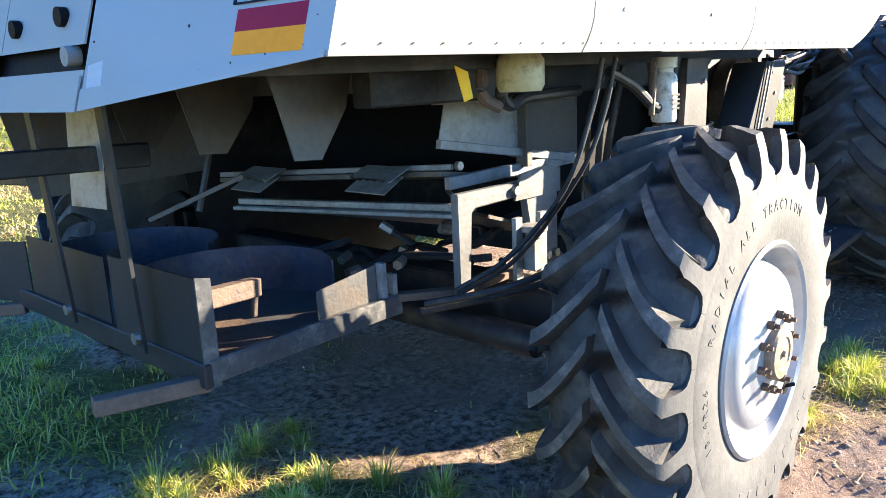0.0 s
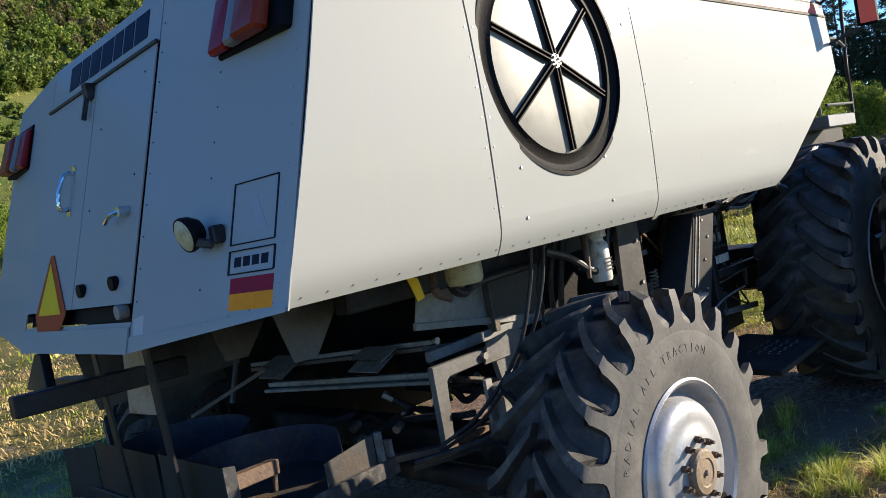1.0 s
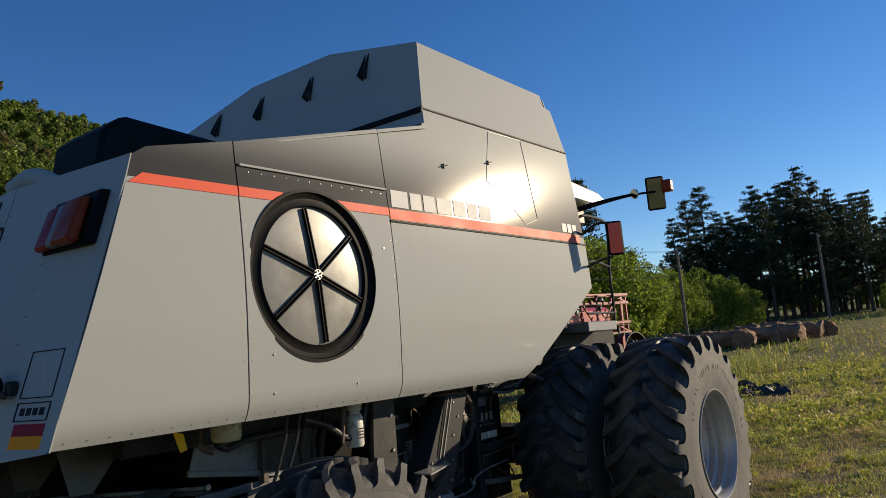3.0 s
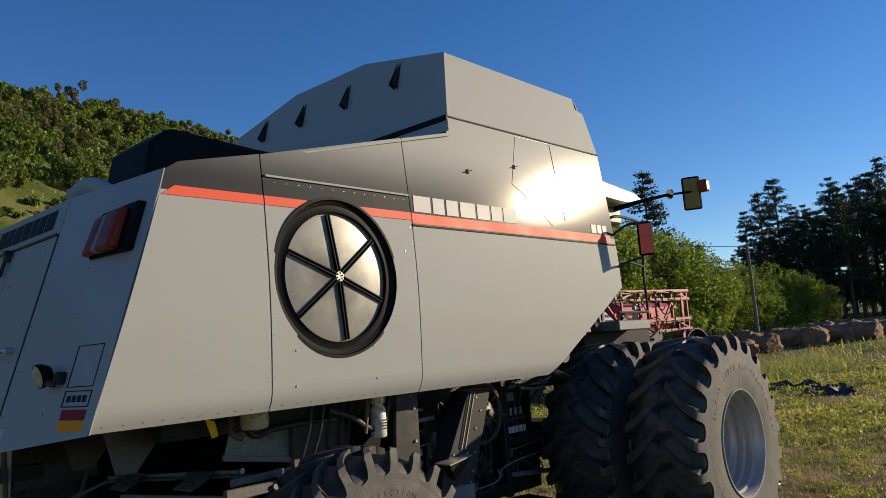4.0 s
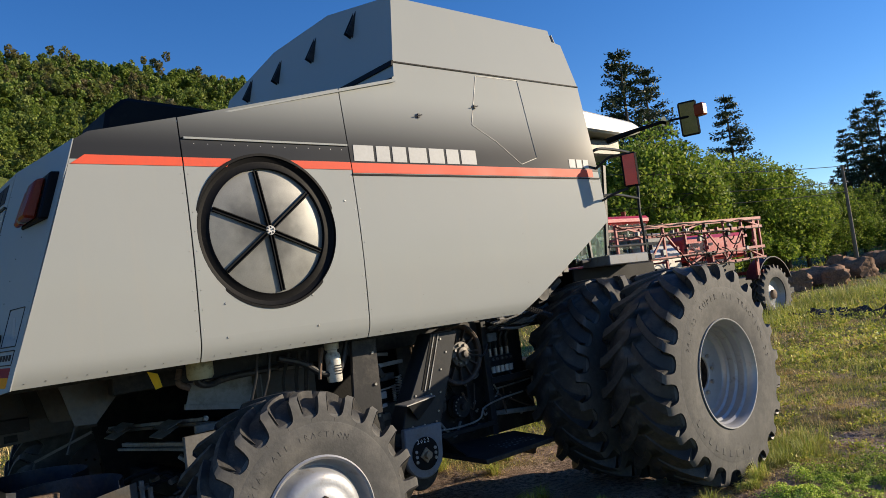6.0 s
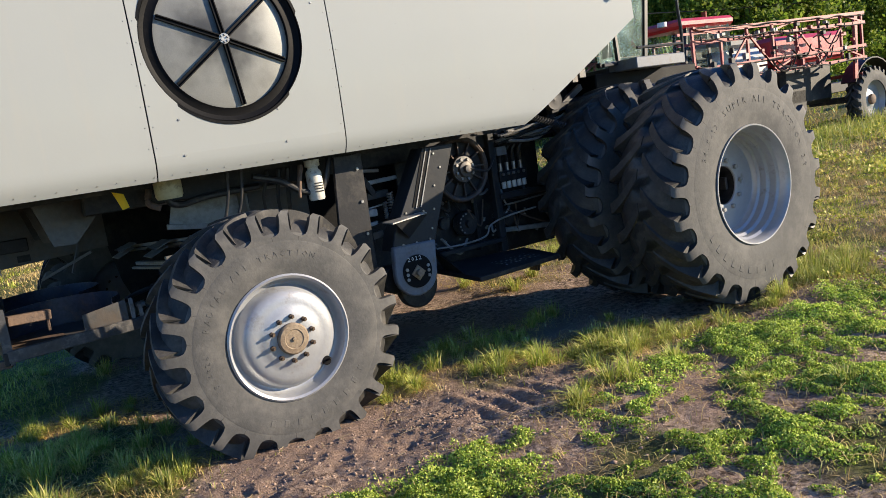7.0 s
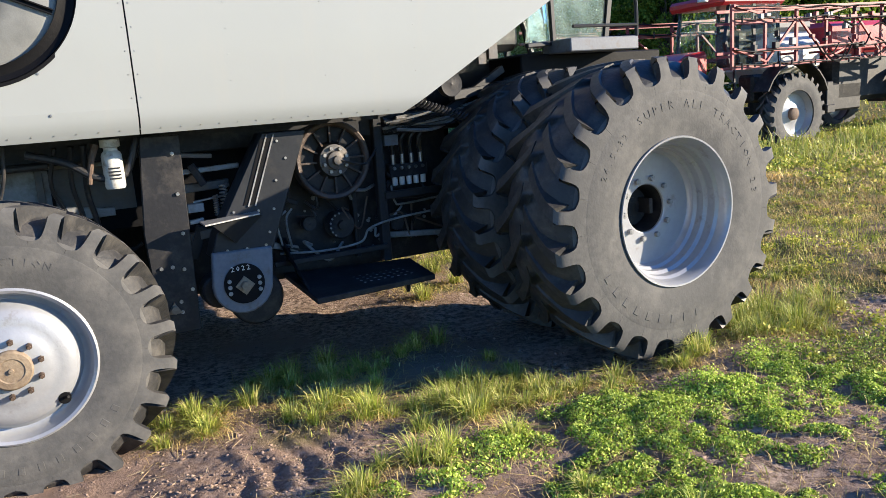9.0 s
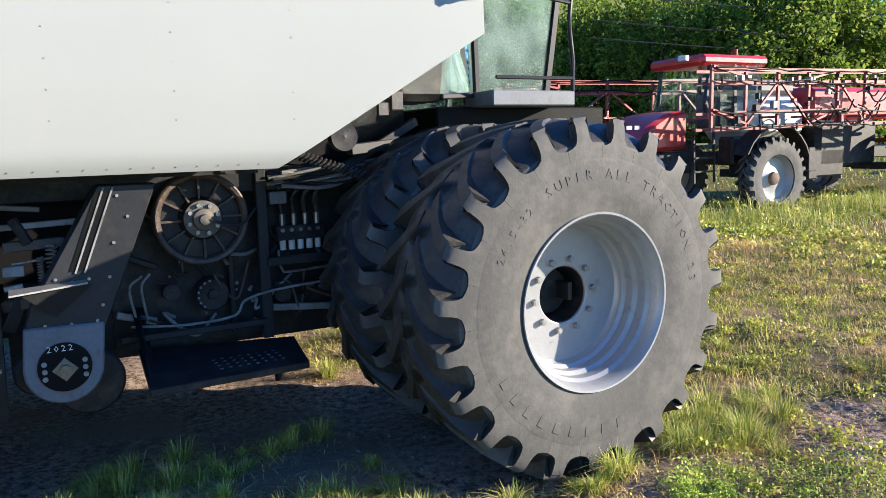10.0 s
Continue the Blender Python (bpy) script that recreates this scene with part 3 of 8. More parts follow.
def ground_material():
    m, tree, bsdf = nodes_of("soil_and_turf")
    N, L = tree.nodes, tree.links
    co = N.new("ShaderNodeTexCoord")

    def noise_at(s, detail=6, rough=0.6):
        n = N.new("ShaderNodeTexNoise")
        n.inputs["Scale"].default_value, n.inputs["Detail"].default_value, n.inputs["Roughness"].default_value = s, detail, rough
        L.new(co.outputs["Object"], n.inputs["Vector"])
        return n.outputs["Fac"]

    def blend(f, a, b):
        n = N.new("ShaderNodeMix")
        n.data_type = "RGBA"
        L.new(f, n.inputs["Factor"])
        for key, v in (("A", a), ("B", b)):
            if isinstance(v, tuple):
                n.inputs[key].default_value = (*v, 1)
            else:
                L.new(v, n.inputs[key])
        return n.outputs["Result"]

    def span(v, lo, hi):
        n = N.new("ShaderNodeMapRange")
        n.inputs["From Min"].default_value, n.inputs["From Max"].default_value = lo, hi
        L.new(v, n.inputs["Value"])
        return n.outputs[0]

    soil = blend(span(noise_at(2.0), 0.35, 0.65), (0.52, 0.375, 0.285), (0.76, 0.575, 0.455))
    soil = blend(span(noise_at(22, 8, 0.75), 0.41, 0.57), (0.12, 0.078, 0.056), soil)
    soil = blend(span(noise_at(0.7, 4, 0.6), 0.44, 0.60), soil, (0.40, 0.275, 0.205))
    turf = blend(span(noise_at(3.0), 0.35, 0.65), (0.15, 0.18, 0.035), (0.37, 0.295, 0.11))
    turf = blend(span(noise_at(0.9), 0.46, 0.60), turf, (0.33, 0.26, 0.115))
    turf = blend(span(noise_at(0.16), 0.45, 0.62), turf, (0.17, 0.18, 0.05))
    turf = blend(span(noise_at(45, 8, 0.75), 0.40, 0.60), (0.10, 0.105, 0.035), turf)
    sep = N.new("ShaderNodeSeparateXYZ")
    L.new(co.outputs["Object"], sep.inputs[0])
    slope = blend(span(noise_at(0.25), 0.40, 0.60), (0.06, 0.095, 0.018), (0.155, 0.165, 0.045))
    turf = blend(span(sep.outputs["Z"], 1.5, 4.0), turf, slope)
    att = N.new("ShaderNodeAttribute")
    att.attribute_name = "turf"
    L.new(blend(span(att.outputs["Fac"], 0.25, 0.75), soil, turf), bsdf.inputs["Base Color"])
    bsdf.inputs["Roughness"].default_value = 0.9
    bsdf.inputs["Specular IOR Level"].default_value = 0.2
    b = N.new("ShaderNodeBump")
    b.inputs["Strength"].default_value, b.inputs["Distance"].default_value = 1.0, 0.06
    L.new(noise_at(30, 8, 0.75), b.inputs["Height"])
    b2 = N.new("ShaderNodeBump")
    b2.inputs["Strength"].default_value, b2.inputs["Distance"].default_value = 0.8, 0.018
    L.new(noise_at(85, 10, 0.7), b2.inputs["Height"])
    warp = N.new("ShaderNodeMix")
    warp.data_type = "VECTOR"
    warp.inputs["Factor"].default_value = 0.06
    L.new(co.outputs["Object"], warp.inputs["A"])
    wn2 = N.new("ShaderNodeTexNoise")
    wn2.inputs["Scale"].default_value, wn2.inputs["Detail"].default_value = 16, 5
    L.new(co.outputs["Object"], wn2.inputs["Vector"])
    L.new(wn2.outputs["Color"], warp.inputs["B"])
    crack = N.new("ShaderNodeTexVoronoi")
    crack.inputs["Scale"].default_value = 26
    L.new(warp.outputs["Result"], crack.inputs["Vector"])
    b3 = N.new("ShaderNodeBump")
    b3.inputs["Strength"].default_value, b3.inputs["Distance"].default_value = 0.5, 0.03
    b3.invert = True
    L.new(crack.outputs["Distance"], b3.inputs["Height"])
    L.new(b3.outputs["Normal"], b.inputs["Normal"])
    L.new(b.outputs["Normal"], b2.inputs["Normal"])
    L.new(b2.outputs["Normal"], bsdf.inputs["Normal"])
    return m


ground_mesh = raw_mesh("ground", gverts, gfaces, ground_material())
turf_attr = ground_mesh.attributes.new("turf", "FLOAT", "POINT")
turf_attr.data.foreach_set("value", grassiness(GX, GY).ravel().astype(np.float32))
ground_mesh.shade_smooth()
ground = tagged(new("ground", ground_mesh), "trodden brown soil and patchy green turf of a farm yard and field", "ground", kind="structure")


# ---- the combine harvester: x runs forward, y = 0 is the foot of its right-hand side panels ----
combine = thing("combine_harvester", "silver-grey combine harvester with red stripe and dual front wheels", "combine harvester")
HEM, WIDE = 1.54, 3.10


def side_y(z):
    """The side panels' profile: rolled in at the hem, upright, leaning inwards above the stripe."""
    if z < HEM + 0.13:
        return -0.03 + 0.045 * (1 - (z - HEM) / 0.13) ** 2
    if z < 2.66:
        return -0.03 - 0.018 * math.sin((z - 1.67) / 0.99 * math.pi)
    return -0.03 + 0.085 * (z - 2.66)


def rear_x(y, z):
    """The rear face, raked forward, with its two outer panels turned slightly."""
    e = min(y, WIDE - y)
    return -1.40 - 0.093 * min(max(e, 0), 0.9) + 0.31 * (z - HEM)


def clip_poly(poly, a, b, c, keep_ge):
    """Cuts a polygon of (x, z) with the line a x + b z = c."""
    out = []
    for i, p in enumerate(poly):
        q = poly[(i + 1) % len(poly)]
        dp, dq = a * p[0] + b * p[1] - c, a * q[0] + b * q[1] - c
        if not keep_ge:
            dp, dq = -dp, -dq
        if dp >= -1e-9:
            out.append(p)
        if dp * dq < -1e-12:
            t = dp / (dp - dq)
            out.append((p[0] + t * (q[0] - p[0]), p[1] + t * (q[1] - p[1])))
    return out


def skin(bm, poly, zs, thick=0.006, hole=None, far=False):
    """A sheet-metal panel from an outline in x and z, bent along the side's profile at the heights zs."""
    zs = sorted(zs)
    cuts = [-9] + zs + [99]
    vs = {}

    def vert(x, z, d):
        key = (round(x, 4), round(z, 4), d)
        if key not in vs:
            y = side_y(z) + d
            vs[key] = bm.verts.new((x, WIDE - y if far else y, z))
        return vs[key]

    pieces = []
    for lo, hi in zip(cuts, cuts[1:]):
        p = clip_poly(clip_poly(poly, 0, 1, lo, True), 0, 1, hi, False)
        if len(p) >= 3:
            pieces.append(p)
    for p in pieces:
        q = []
        for i, a in enumerate(p):
            if not q or (abs(a[0] - q[-1][0]) + abs(a[1] - q[-1][1])) > 1e-4:
                q.append(a)
        if len(q) > 2 and abs(q[0][0] - q[-1][0]) + abs(q[0][1] - q[-1][1]) < 1e-4:
            q.pop()
        if len(q) < 3:
            continue
        for d in (0.0, thick):
            try:
                bm.faces.new([vert(x, z, d) for x, z in q])
            except ValueError:
                pass
    edge = [e for e in bm.edges if len(e.link_faces) == 1]
    for e in edge:
        a, b = e.verts
        ka = next((k for k, v in vs.items() if v is a and k[2] == 0.0), None)
        kb = next((k for k, v in vs.items() if v is b and k[2] == 0.0), None)
        if ka and kb:
            c, d2 = vs.get((ka[0], ka[1], thick)), vs.get((kb[0], kb[1], thick))
            if c and d2:
                bm.faces.new((a, b, d2, c))
    bmesh.ops.recalc_face_normals(bm, faces=bm.faces[:])


PROFILE = [HEM + 0.03, HEM + 0.06, HEM + 0.09, HEM + 0.13, 1.85, 2.05, 2.25, 2.45, 2.62]
SEAM_A, SEAM_B, NOSE = -0.432, 0.725, 3.385
G = 0.004
FAN_X, FAN_Z, FAN_R = 0.067, 2.273, 0.465


def top_z(x):
    """The upper edge of the rear hood."""
    return 2.81 + 0.242 * (x + 1.02) if x < SEAM_A else 2.955 + 0.243 * (x - SEAM_A)


rear_poly = [(-1.40, HEM), (SEAM_A - G, HEM), (SEAM_A - G, top_z(SEAM_A)), (-0.93, 2.845), (-1.00, 2.80), (-1.01, 2.77)]
b = B()
skin(b, rear_poly, PROFILE + [2.69, 2.75])
part("side_panel", b, M["decal"], combine)

# the fan panel, with a round opening
b = B()
seg = 72
ring = [(FAN_X + FAN_R * math.cos(2 * math.pi * i / seg), FAN_Z + FAN_R * math.sin(2 * math.pi * i / seg)) for i in range(seg)]
x0, x1, z0, z1 = SEAM_A + G, SEAM_B - G, HEM + 0.13, 2.826


def to_frame(i):
    a = 2 * math.pi * i / seg
    c, s = math.cos(a), math.sin(a)
    t = min((x1 - FAN_X) / c if c > 1e-6 else (x0 - FAN_X) / c if c < -1e-6 else 9, (z1 - FAN_Z) / s if s > 1e-6 else (z0 - FAN_Z) / s if s < -1e-6 else 9)
    return FAN_X + t * c, FAN_Z + t * s


outer = [to_frame(i) for i in range(seg)]
corners = {}
for cx, cz in ((x1, z1), (x0, z1), (x0, z0), (x1, z0)):
    a = math.atan2(cz - FAN_Z, cx - FAN_X) % (2 * math.pi)
    corners[int(a / (2 * math.pi) * seg)] = (cx, cz)
for d in (0.0, 0.006):
    vi = [b.verts.new((x, side_y(z) + d, z)) for x, z in ring]
    vo = [b.verts.new((x, side_y(z) + d, z)) for x, z in outer]
    for i in range(seg):
        j = (i + 1) % seg
        if i in corners:
            cx, cz = corners[i]
            b.faces.new((vi[i], vo[i], b.verts.new((cx, side_y(cz) + d, cz)), vo[j], vi[j]))
        else:
            b.faces.new((vi[i], vo[i], vo[j], vi[j]))
skin(b, [(x0, HEM), (x1, HEM), (x1, HEM + 0.13), (x0, HEM + 0.13)], PROFILE[:3])
part("side_panel", b, M["decal"], combine, sharp=25)

b = B()
skin(b, [(SEAM_B + G, HEM), (2.20, HEM), (NOSE + 0.01, 2.24), (NOSE + 0.005, 2.626), (SEAM_B + G, 2.626)], PROFILE[:-1])
part("side_panel", b, M["silver"], combine)
b = B()
skin(b, [(SEAM_A + G, 2.834), (SEAM_B - G, 2.834), (SEAM_B - G, top_z(SEAM_B)), (SEAM_A + G, top_z(SEAM_A))], [2.9, 3.0, 3.1])
part("upper_side_panel", b, M["decal"], combine)
b = B()
skin(b, [(SEAM_B + G, 2.634), (NOSE, 2.634), (NOSE - 0.04, 3.484), (1.235, 3.484), (1.21, 3.355), (SEAM_B + G, top_z(SEAM_B))], [2.69, 2.8, 2.95, 3.1, 3.3])
part("upper_side_panel", b, M["decal"], combine)

# raised edge strips along two seams, and the shadow gaps' backing
b = B()
beam(b, (SEAM_A + 0.02, side_y(2.83) - 0.004, 2.832), (SEAM_B - 0.01, side_y(2.83) - 0.004, 2.832), 0.014, 0.012)
part("seam_strip", b, M["silver"], combine)
b = B()
beam(b, (SEAM_B, side_y(2.63) - 0.001, 2.630), (NOSE, side_y(2.63) - 0.001, 2.630), 0.012, 0.012)
part("seam_gap", b, M["black"], combine)
for sx, zb, zt in ((SEAM_A, HEM + 0.02, top_z(SEAM_A)), (SEAM_B, HEM + 0.02, top_z(SEAM_B))):
    b = B()
    zz = [zb, HEM + 0.13, 2.0, 2.4, 2.66, zt]
    for za, zc in zip(zz, zz[1:]):
        solid(b, [(sx - 0.006, side_y(za) + 0.007, za), (sx + 0.006, side_y(za) + 0.007, za), (sx + 0.006, side_y(zc) + 0.007, zc), (sx - 0.006, side_y(zc) + 0.007, zc)], (0, 0.01, 0))
    part("seam_gap", b, M["black"], combine)

b = B()
beam(b, (1.24, side_y(3.488) - 0.002, 3.489), (NOSE - 0.04, side_y(3.488) - 0.002, 3.489), 0.012, 0.010)
part("seam_gap", b, M["black"], combine)

# the far side: one plain wall of sheets
b = B()
skin(b, [(-1.40, HEM), (2.20, HEM), (NOSE, 2.24), (NOSE - 0.04, 3.484), (1.235, 3.484), (1.21, 3.36), (SEAM_A, 2.955), (-1.0, 2.80)], [HEM + 0.13, 2.66], far=True)
part("side_panel", b, M["silver"], combine)

# rivets and small latches on the near side
b = B()
for x in np.arange(-1.33, 3.2, 0.098):
    if x < 2.16:
        bolt(b, (x, side_y(HEM + 0.025) - 0.001, HEM + 0.025), (0, -1, -0.4), 0.0042, 0.0015)
for sx in (SEAM_A - 0.022, SEAM_A + 0.022, SEAM_B - 0.022, SEAM_B + 0.022):
    for z in np.arange(1.72, 2.62, 0.112):
        bolt(b, (sx, side_y(z), z), (0, -1, 0), 0.005, 0.0018)
for x in np.arange(SEAM_A + 0.08, SEAM_B - 0.05, 0.085):
    bolt(b, (x, side_y(2.80), 2.80), (0, -1, 0), 0.005, 0.0018)
for x, z in ((-0.27, 1.855), (-0.27, 1.66), (0.31, 1.855), (0.335, 1.66), (0.63, 2.45)):
    bolt(b, (x, side_y(z), z), (0, -1, 0), 0.009, 0.004)
for x in (1.20, 1.72, 2.28):
    for z in np.arange(1.78, 2.6, 0.13):
        bolt(b, (x, side_y(z), z), (0, -1, 0), 0.0045, 0.0015)
tagged(part("rivets", b, M["bolt"], combine, "small zinc rivets along the seams"), kind="stuff")

# stripe, cut by the fan ring, and the printed blocks above it
def stripe(name, xa, xb, za, zb, mat, slant_a=0.0, slant_b=0.0, out=0.003):
    bm = B()
    loop = []
    for x, z in ((xa, za), (xb, za), (xb + slant_b, zb), (xa + slant_a, zb)):
        loop.append((x, side_y(z) - out, z))
    solid(bm, loop, (0, 0.002, 0))
    return part(name, bm, mat, combine)


dx = math.sqrt((FAN_R + 0.012) ** 2 - (2.69 - FAN_Z) ** 2)
stripe("stripe", -1.035, SEAM_A - G, 2.663, 2.715, M["red"], slant_a=0.075)
stripe("stripe", SEAM_A + G, FAN_X - dx, 2.663, 2.715, M["red"], slant_b=0.03)
stripe("stripe", FAN_X + dx, SEAM_B - G, 2.663, 2.715, M["red"], slant_a=-0.03)
stripe("stripe", SEAM_B + G, 3.30, 2.642, 2.712, M["red"])
x = 0.757
for w in (0.19, 0.14, 0.147, 0.19, 0.168, 0.147, 0.18):
    stripe("lettering_block", x, x + w - 0.024, 2.725, 2.838, M["letter"], slant_a=0.008, slant_b=0.008)
    x += w
for xa, xb in ((3.00, 3.08), (3.10, 3.17), (3.19, 3.26)):
    stripe("lettering_block", xa, xb, 2.725, 2.80, M["letter"], slant_a=0.006, slant_b=0.006)

# rotary air screen
b = B()
lathe(b, [(FAN_R + 0.013, -0.004), (FAN_R + 0.012, -0.013), (FAN_R - 0.004, -0.014), (FAN_R - 0.006, 0.03)], 72)
fr = part("screen_rim", b, M["black"], combine)
fr.location = (FAN_X, -0.03, FAN_Z)
b = B()
lathe(b, [(FAN_R - 0.008, -0.004), (FAN_R - 0.02, 0.004), (0.43, 0.012), (0.40, 0.006), (0.386, -0.004), (0.384, 0.04)], 72)
seal = part("screen_seal", b, M["black"], combine, "black rubber sealing ring")
seal.location = (FAN_X, -0.03, FAN_Z)
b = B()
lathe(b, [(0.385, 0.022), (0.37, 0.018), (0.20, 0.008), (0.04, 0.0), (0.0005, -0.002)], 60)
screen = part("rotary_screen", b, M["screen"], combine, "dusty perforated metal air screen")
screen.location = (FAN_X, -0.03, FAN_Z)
for k in range(6):
    a = radians(98 + 60 * k)
    c, s = math.cos(a), math.sin(a)
    b = B()
    for off in (-0.010, 0.010):
        beam(b, (0.03 * c - off * s, -0.010, 0.03 * s + off * c), (0.375 * c - off * s, 0.010, 0.375 * s + off * c), 0.006, 0.02, up=(0, 1, 0))
    beam(b, (0.03 * c, -0.002, 0.03 * s), (0.375 * c, 0.016, 0.375 * s), 0.022, 0.006, up=(0, 1, 0))
    part("spoke", b, M["black"], screen)
b = B()
cyl(b, (0, 0.0, 0), (0, -0.016, 0), 0.03, 14)
for k in range(6):
    a = radians(60 * k + 20)
    bolt(b, (0.02 * math.cos(a), -0.016, 0.02 * math.sin(a)), (0, -1, 0), 0.008, 0.01)
part("screen_hub", b, M["bolt"], screen, "bolted zinc hub")

# hatch outline and two small latches on the upper panel
b = B()
hz = [(2.065, 3.465), (2.545, 3.473), (2.575, 3.08), (2.60, 2.80), (2.40, 2.74), (2.16, 2.92), (1.92, 3.05)]
for p, q in zip(hz, hz[1:] + hz[:1]):
    beam(b, (p[0], side_y(p[1]) - 0.001, p[1]), (q[0], side_y(q[1]) - 0.001, q[1]), 0.004, 0.004)
part("hatch_seam", b, M["grey"], combine)
for lx, lz in ((1.39, 3.085), (1.985, 3.198)):
    b = B()
    box(b, lx - 0.008, lx + 0.008, side_y(lz) - 0.014, side_y(lz), lz - 0.016, lz + 0.016)
    cyl(b, (lx - 0.04, side_y(lz) - 0.013, lz - 0.010), (lx + 0.03, side_y(lz) - 0.013, lz + 0.008), 0.004, 8)
    part("latch", b, M["dark"], combine)

# ---- hood roof, grain tank extension ----
b = B()
solid(b, [(-1.0, 0.0, 2.79), (-1.0, WIDE, 2.79), (SEAM_A, WIDE, 2.94), (SEAM_A, 0.0, 2.94)], (0, 0, -0.01))
solid(b, [(SEAM_A, 0.0, 2.94), (SEAM_A, WIDE, 2.94), (1.22, WIDE, 3.34), (1.22, 0.0, 3.34)], (0, 0, -0.01))
part("hood_roof", b, M["silver"], combine)


def tank_rear(y, z):
    return (1.21 + 0.25 * (z - 3.37), y, z)


b = B()
solid(b, [tank_rear(0.005, 3.37), tank_rear(0.035, 3.49), tank_rear(0.14, 4.05), tank_rear(1.08, 4.26), tank_rear(2.04, 4.26), tank_rear(2.96, 4.05), tank_rear(3.065, 3.49), tank_rear(3.095, 3.37)], (0.006, 0, 0))
part("tank_rear_panel", b, M["silver"], combine)
b = B()
solid(b, [tank_rear(0.03, 3.46), tank_rear(3.07, 3.46), tank_rear(3.07, 3.50), tank_rear(0.03, 3.50)], (-0.015, 0, 0))
part("rubber_strip", b, M["black"], combine)
for y in (0.655, 1.27, 1.89, 2.48):
    b = B()
    for o in (-0.035, 0.0):
        solid(b, [tank_rear(y + o, 3.89), tank_rear(y + o, 4.12), (tank_rear(y, 3.93)[0] - 0.07, y + o, 3.92)], (0, 0.008, 0))
    part("hinge_bracket", b, M["dark"], combine)
def tank_y(z):
    return -0.03 + 0.085 * (3.49 - 2.66) + (z - 3.49) * 0.19


b = B()
loop = [(1.243, tank_y(3.494), 3.494), (NOSE - 0.04, tank_y(3.494), 3.494), (NOSE - 0.10, tank_y(3.90), 3.90), (3.17, tank_y(3.92), 3.92), (3.16, tank_y(4.03), 4.03), (1.385, tank_y(4.05), 4.05)]
solid(b, loop, (0, 0.008, 0))
part("tank_side_panel", b, M["silver"], combine)
b = B()
solid(b, [(x, WIDE - y, z) for x, y, z in loop], (0, -0.008, 0))
part("tank_side_panel", b, M["silver"], combine)
b = B()
solid(b, [(3.30, 0.05, 3.49), (3.30, 3.05, 3.49), (3.22, 2.95, 4.0), (3.22, 0.15, 4.0)], (-0.008, 0, 0))
solid(b, [(1.3, 0.06, 3.45), (3.3, 0.06, 3.45), (3.3, 3.04, 3.45), (1.3, 3.04, 3.45)], (0, 0, -0.01))
part("tank_front_panel", b, M["grey"], combine)

# black engine cover and a rounded silver pipe on the hood
b = B()
prof = [(-0.50, 2.90), (-0.40, 3.36), (-0.26, 3.47), (0.45, 3.42), (1.05, 3.40), (1.05, 3.05)]
solid(b, [(x, 1.28, z) for x, z in prof], (0, 0.62, 0))
part("engine_cover", b, M["black"], combine, "black sheet engine cover", bevel=0.03)
b = B()
tube(b, [(-0.56, 1.34, 2.80), (-0.62, 1.44, 2.98), (-0.68, 1.60, 3.06), (-0.71, 1.78, 3.02)], 0.066, 14)
part("elbow_pipe", b, M["silver"], combine)

# ---- rear face ----
def rear_plate(name, yz, mat, out=0.0, thick=0.006, parent=None, bevel=0.0, label=""):
    bm = B()
    solid(bm, [(rear_x(y, z) - out, y, z) for y, z in yz], (thick, 0, 0))
    return part(name, bm, mat, parent or combine, label, bevel)


Y1, Y2 = 0.90, WIDE - 0.90
rear_plate("rear_panel", [(-0.028, HEM), (Y1 - 0.005, 1.445), (Y1 - 0.005, 2.81), (-0.02, 2.80), (-0.03, 2.70)], M["silver"])
rear_plate("rear_panel", [(Y2 + 0.005, 1.445), (WIDE + 0.028, HEM), (WIDE + 0.03, 2.70), (WIDE + 0.02, 2.80), (Y2 + 0.005, 2.81)], M["silver"])
rear_plate("rear_panel", [(Y1 + 0.003, 1.44), (Y2 - 0.003, 1.44), (Y2 - 0.003, 1.55), (Y1 + 0.003, 1.55)], M["silver"])
rear_plate("rear_header", [(Y1 + 0.003, 2.60), (Y2 - 0.003, 2.60), (Y2 - 0.003, 2.81), (Y1 + 0.003, 2.81)], M["silver"])
door_r = rear_plate("rear_door", [(Y1 + 0.012, 1.618), (1.545, 1.618), (1.545, 2.59), (Y1 + 0.012, 2.59)], M["silver"], out=0.006)
door_l = rear_plate("rear_door", [(1.552, 1.618), (Y2 - 0.012, 1.618), (Y2 - 0.012, 2.59), (1.552, 2.59)], M["silver"], out=0.006)
rear_plate("door_gap", [(Y1, 1.55), (Y2, 1.55), (Y2, 2.60), (Y1, 2.60)], M["black"], out=-0.03)
rear_plate("seam_gap", [(Y1 - 0.006, 1.45), (Y1 + 0.006, 1.45), (Y1 + 0.006, 2.81), (Y1 - 0.006, 2.81)], M["black"], out=-0.004)
b = B()
beam(b, (rear_x(1.0, 2.597) - 0.012, Y1, 2.597), (rear_x(1.0, 2.597) - 0.012, Y2, 2.597), 0.012, 0.012)
part("drip_strip", b, M["charcoal"], combine)
# folded lower band of the rear panels
rear_plate("lower_band", [(Y1, 1.44), (Y2, 1.44), (Y2, 1.535), (Y1, 1.535)], M["silver"], out=0.010)
rear_plate("lower_band", [(-0.02, HEM - 0.002), (Y1 - 0.01, 1.442), (Y1 - 0.01, 1.50), (-0.02, HEM + 0.012)], M["silver"], out=0.008)
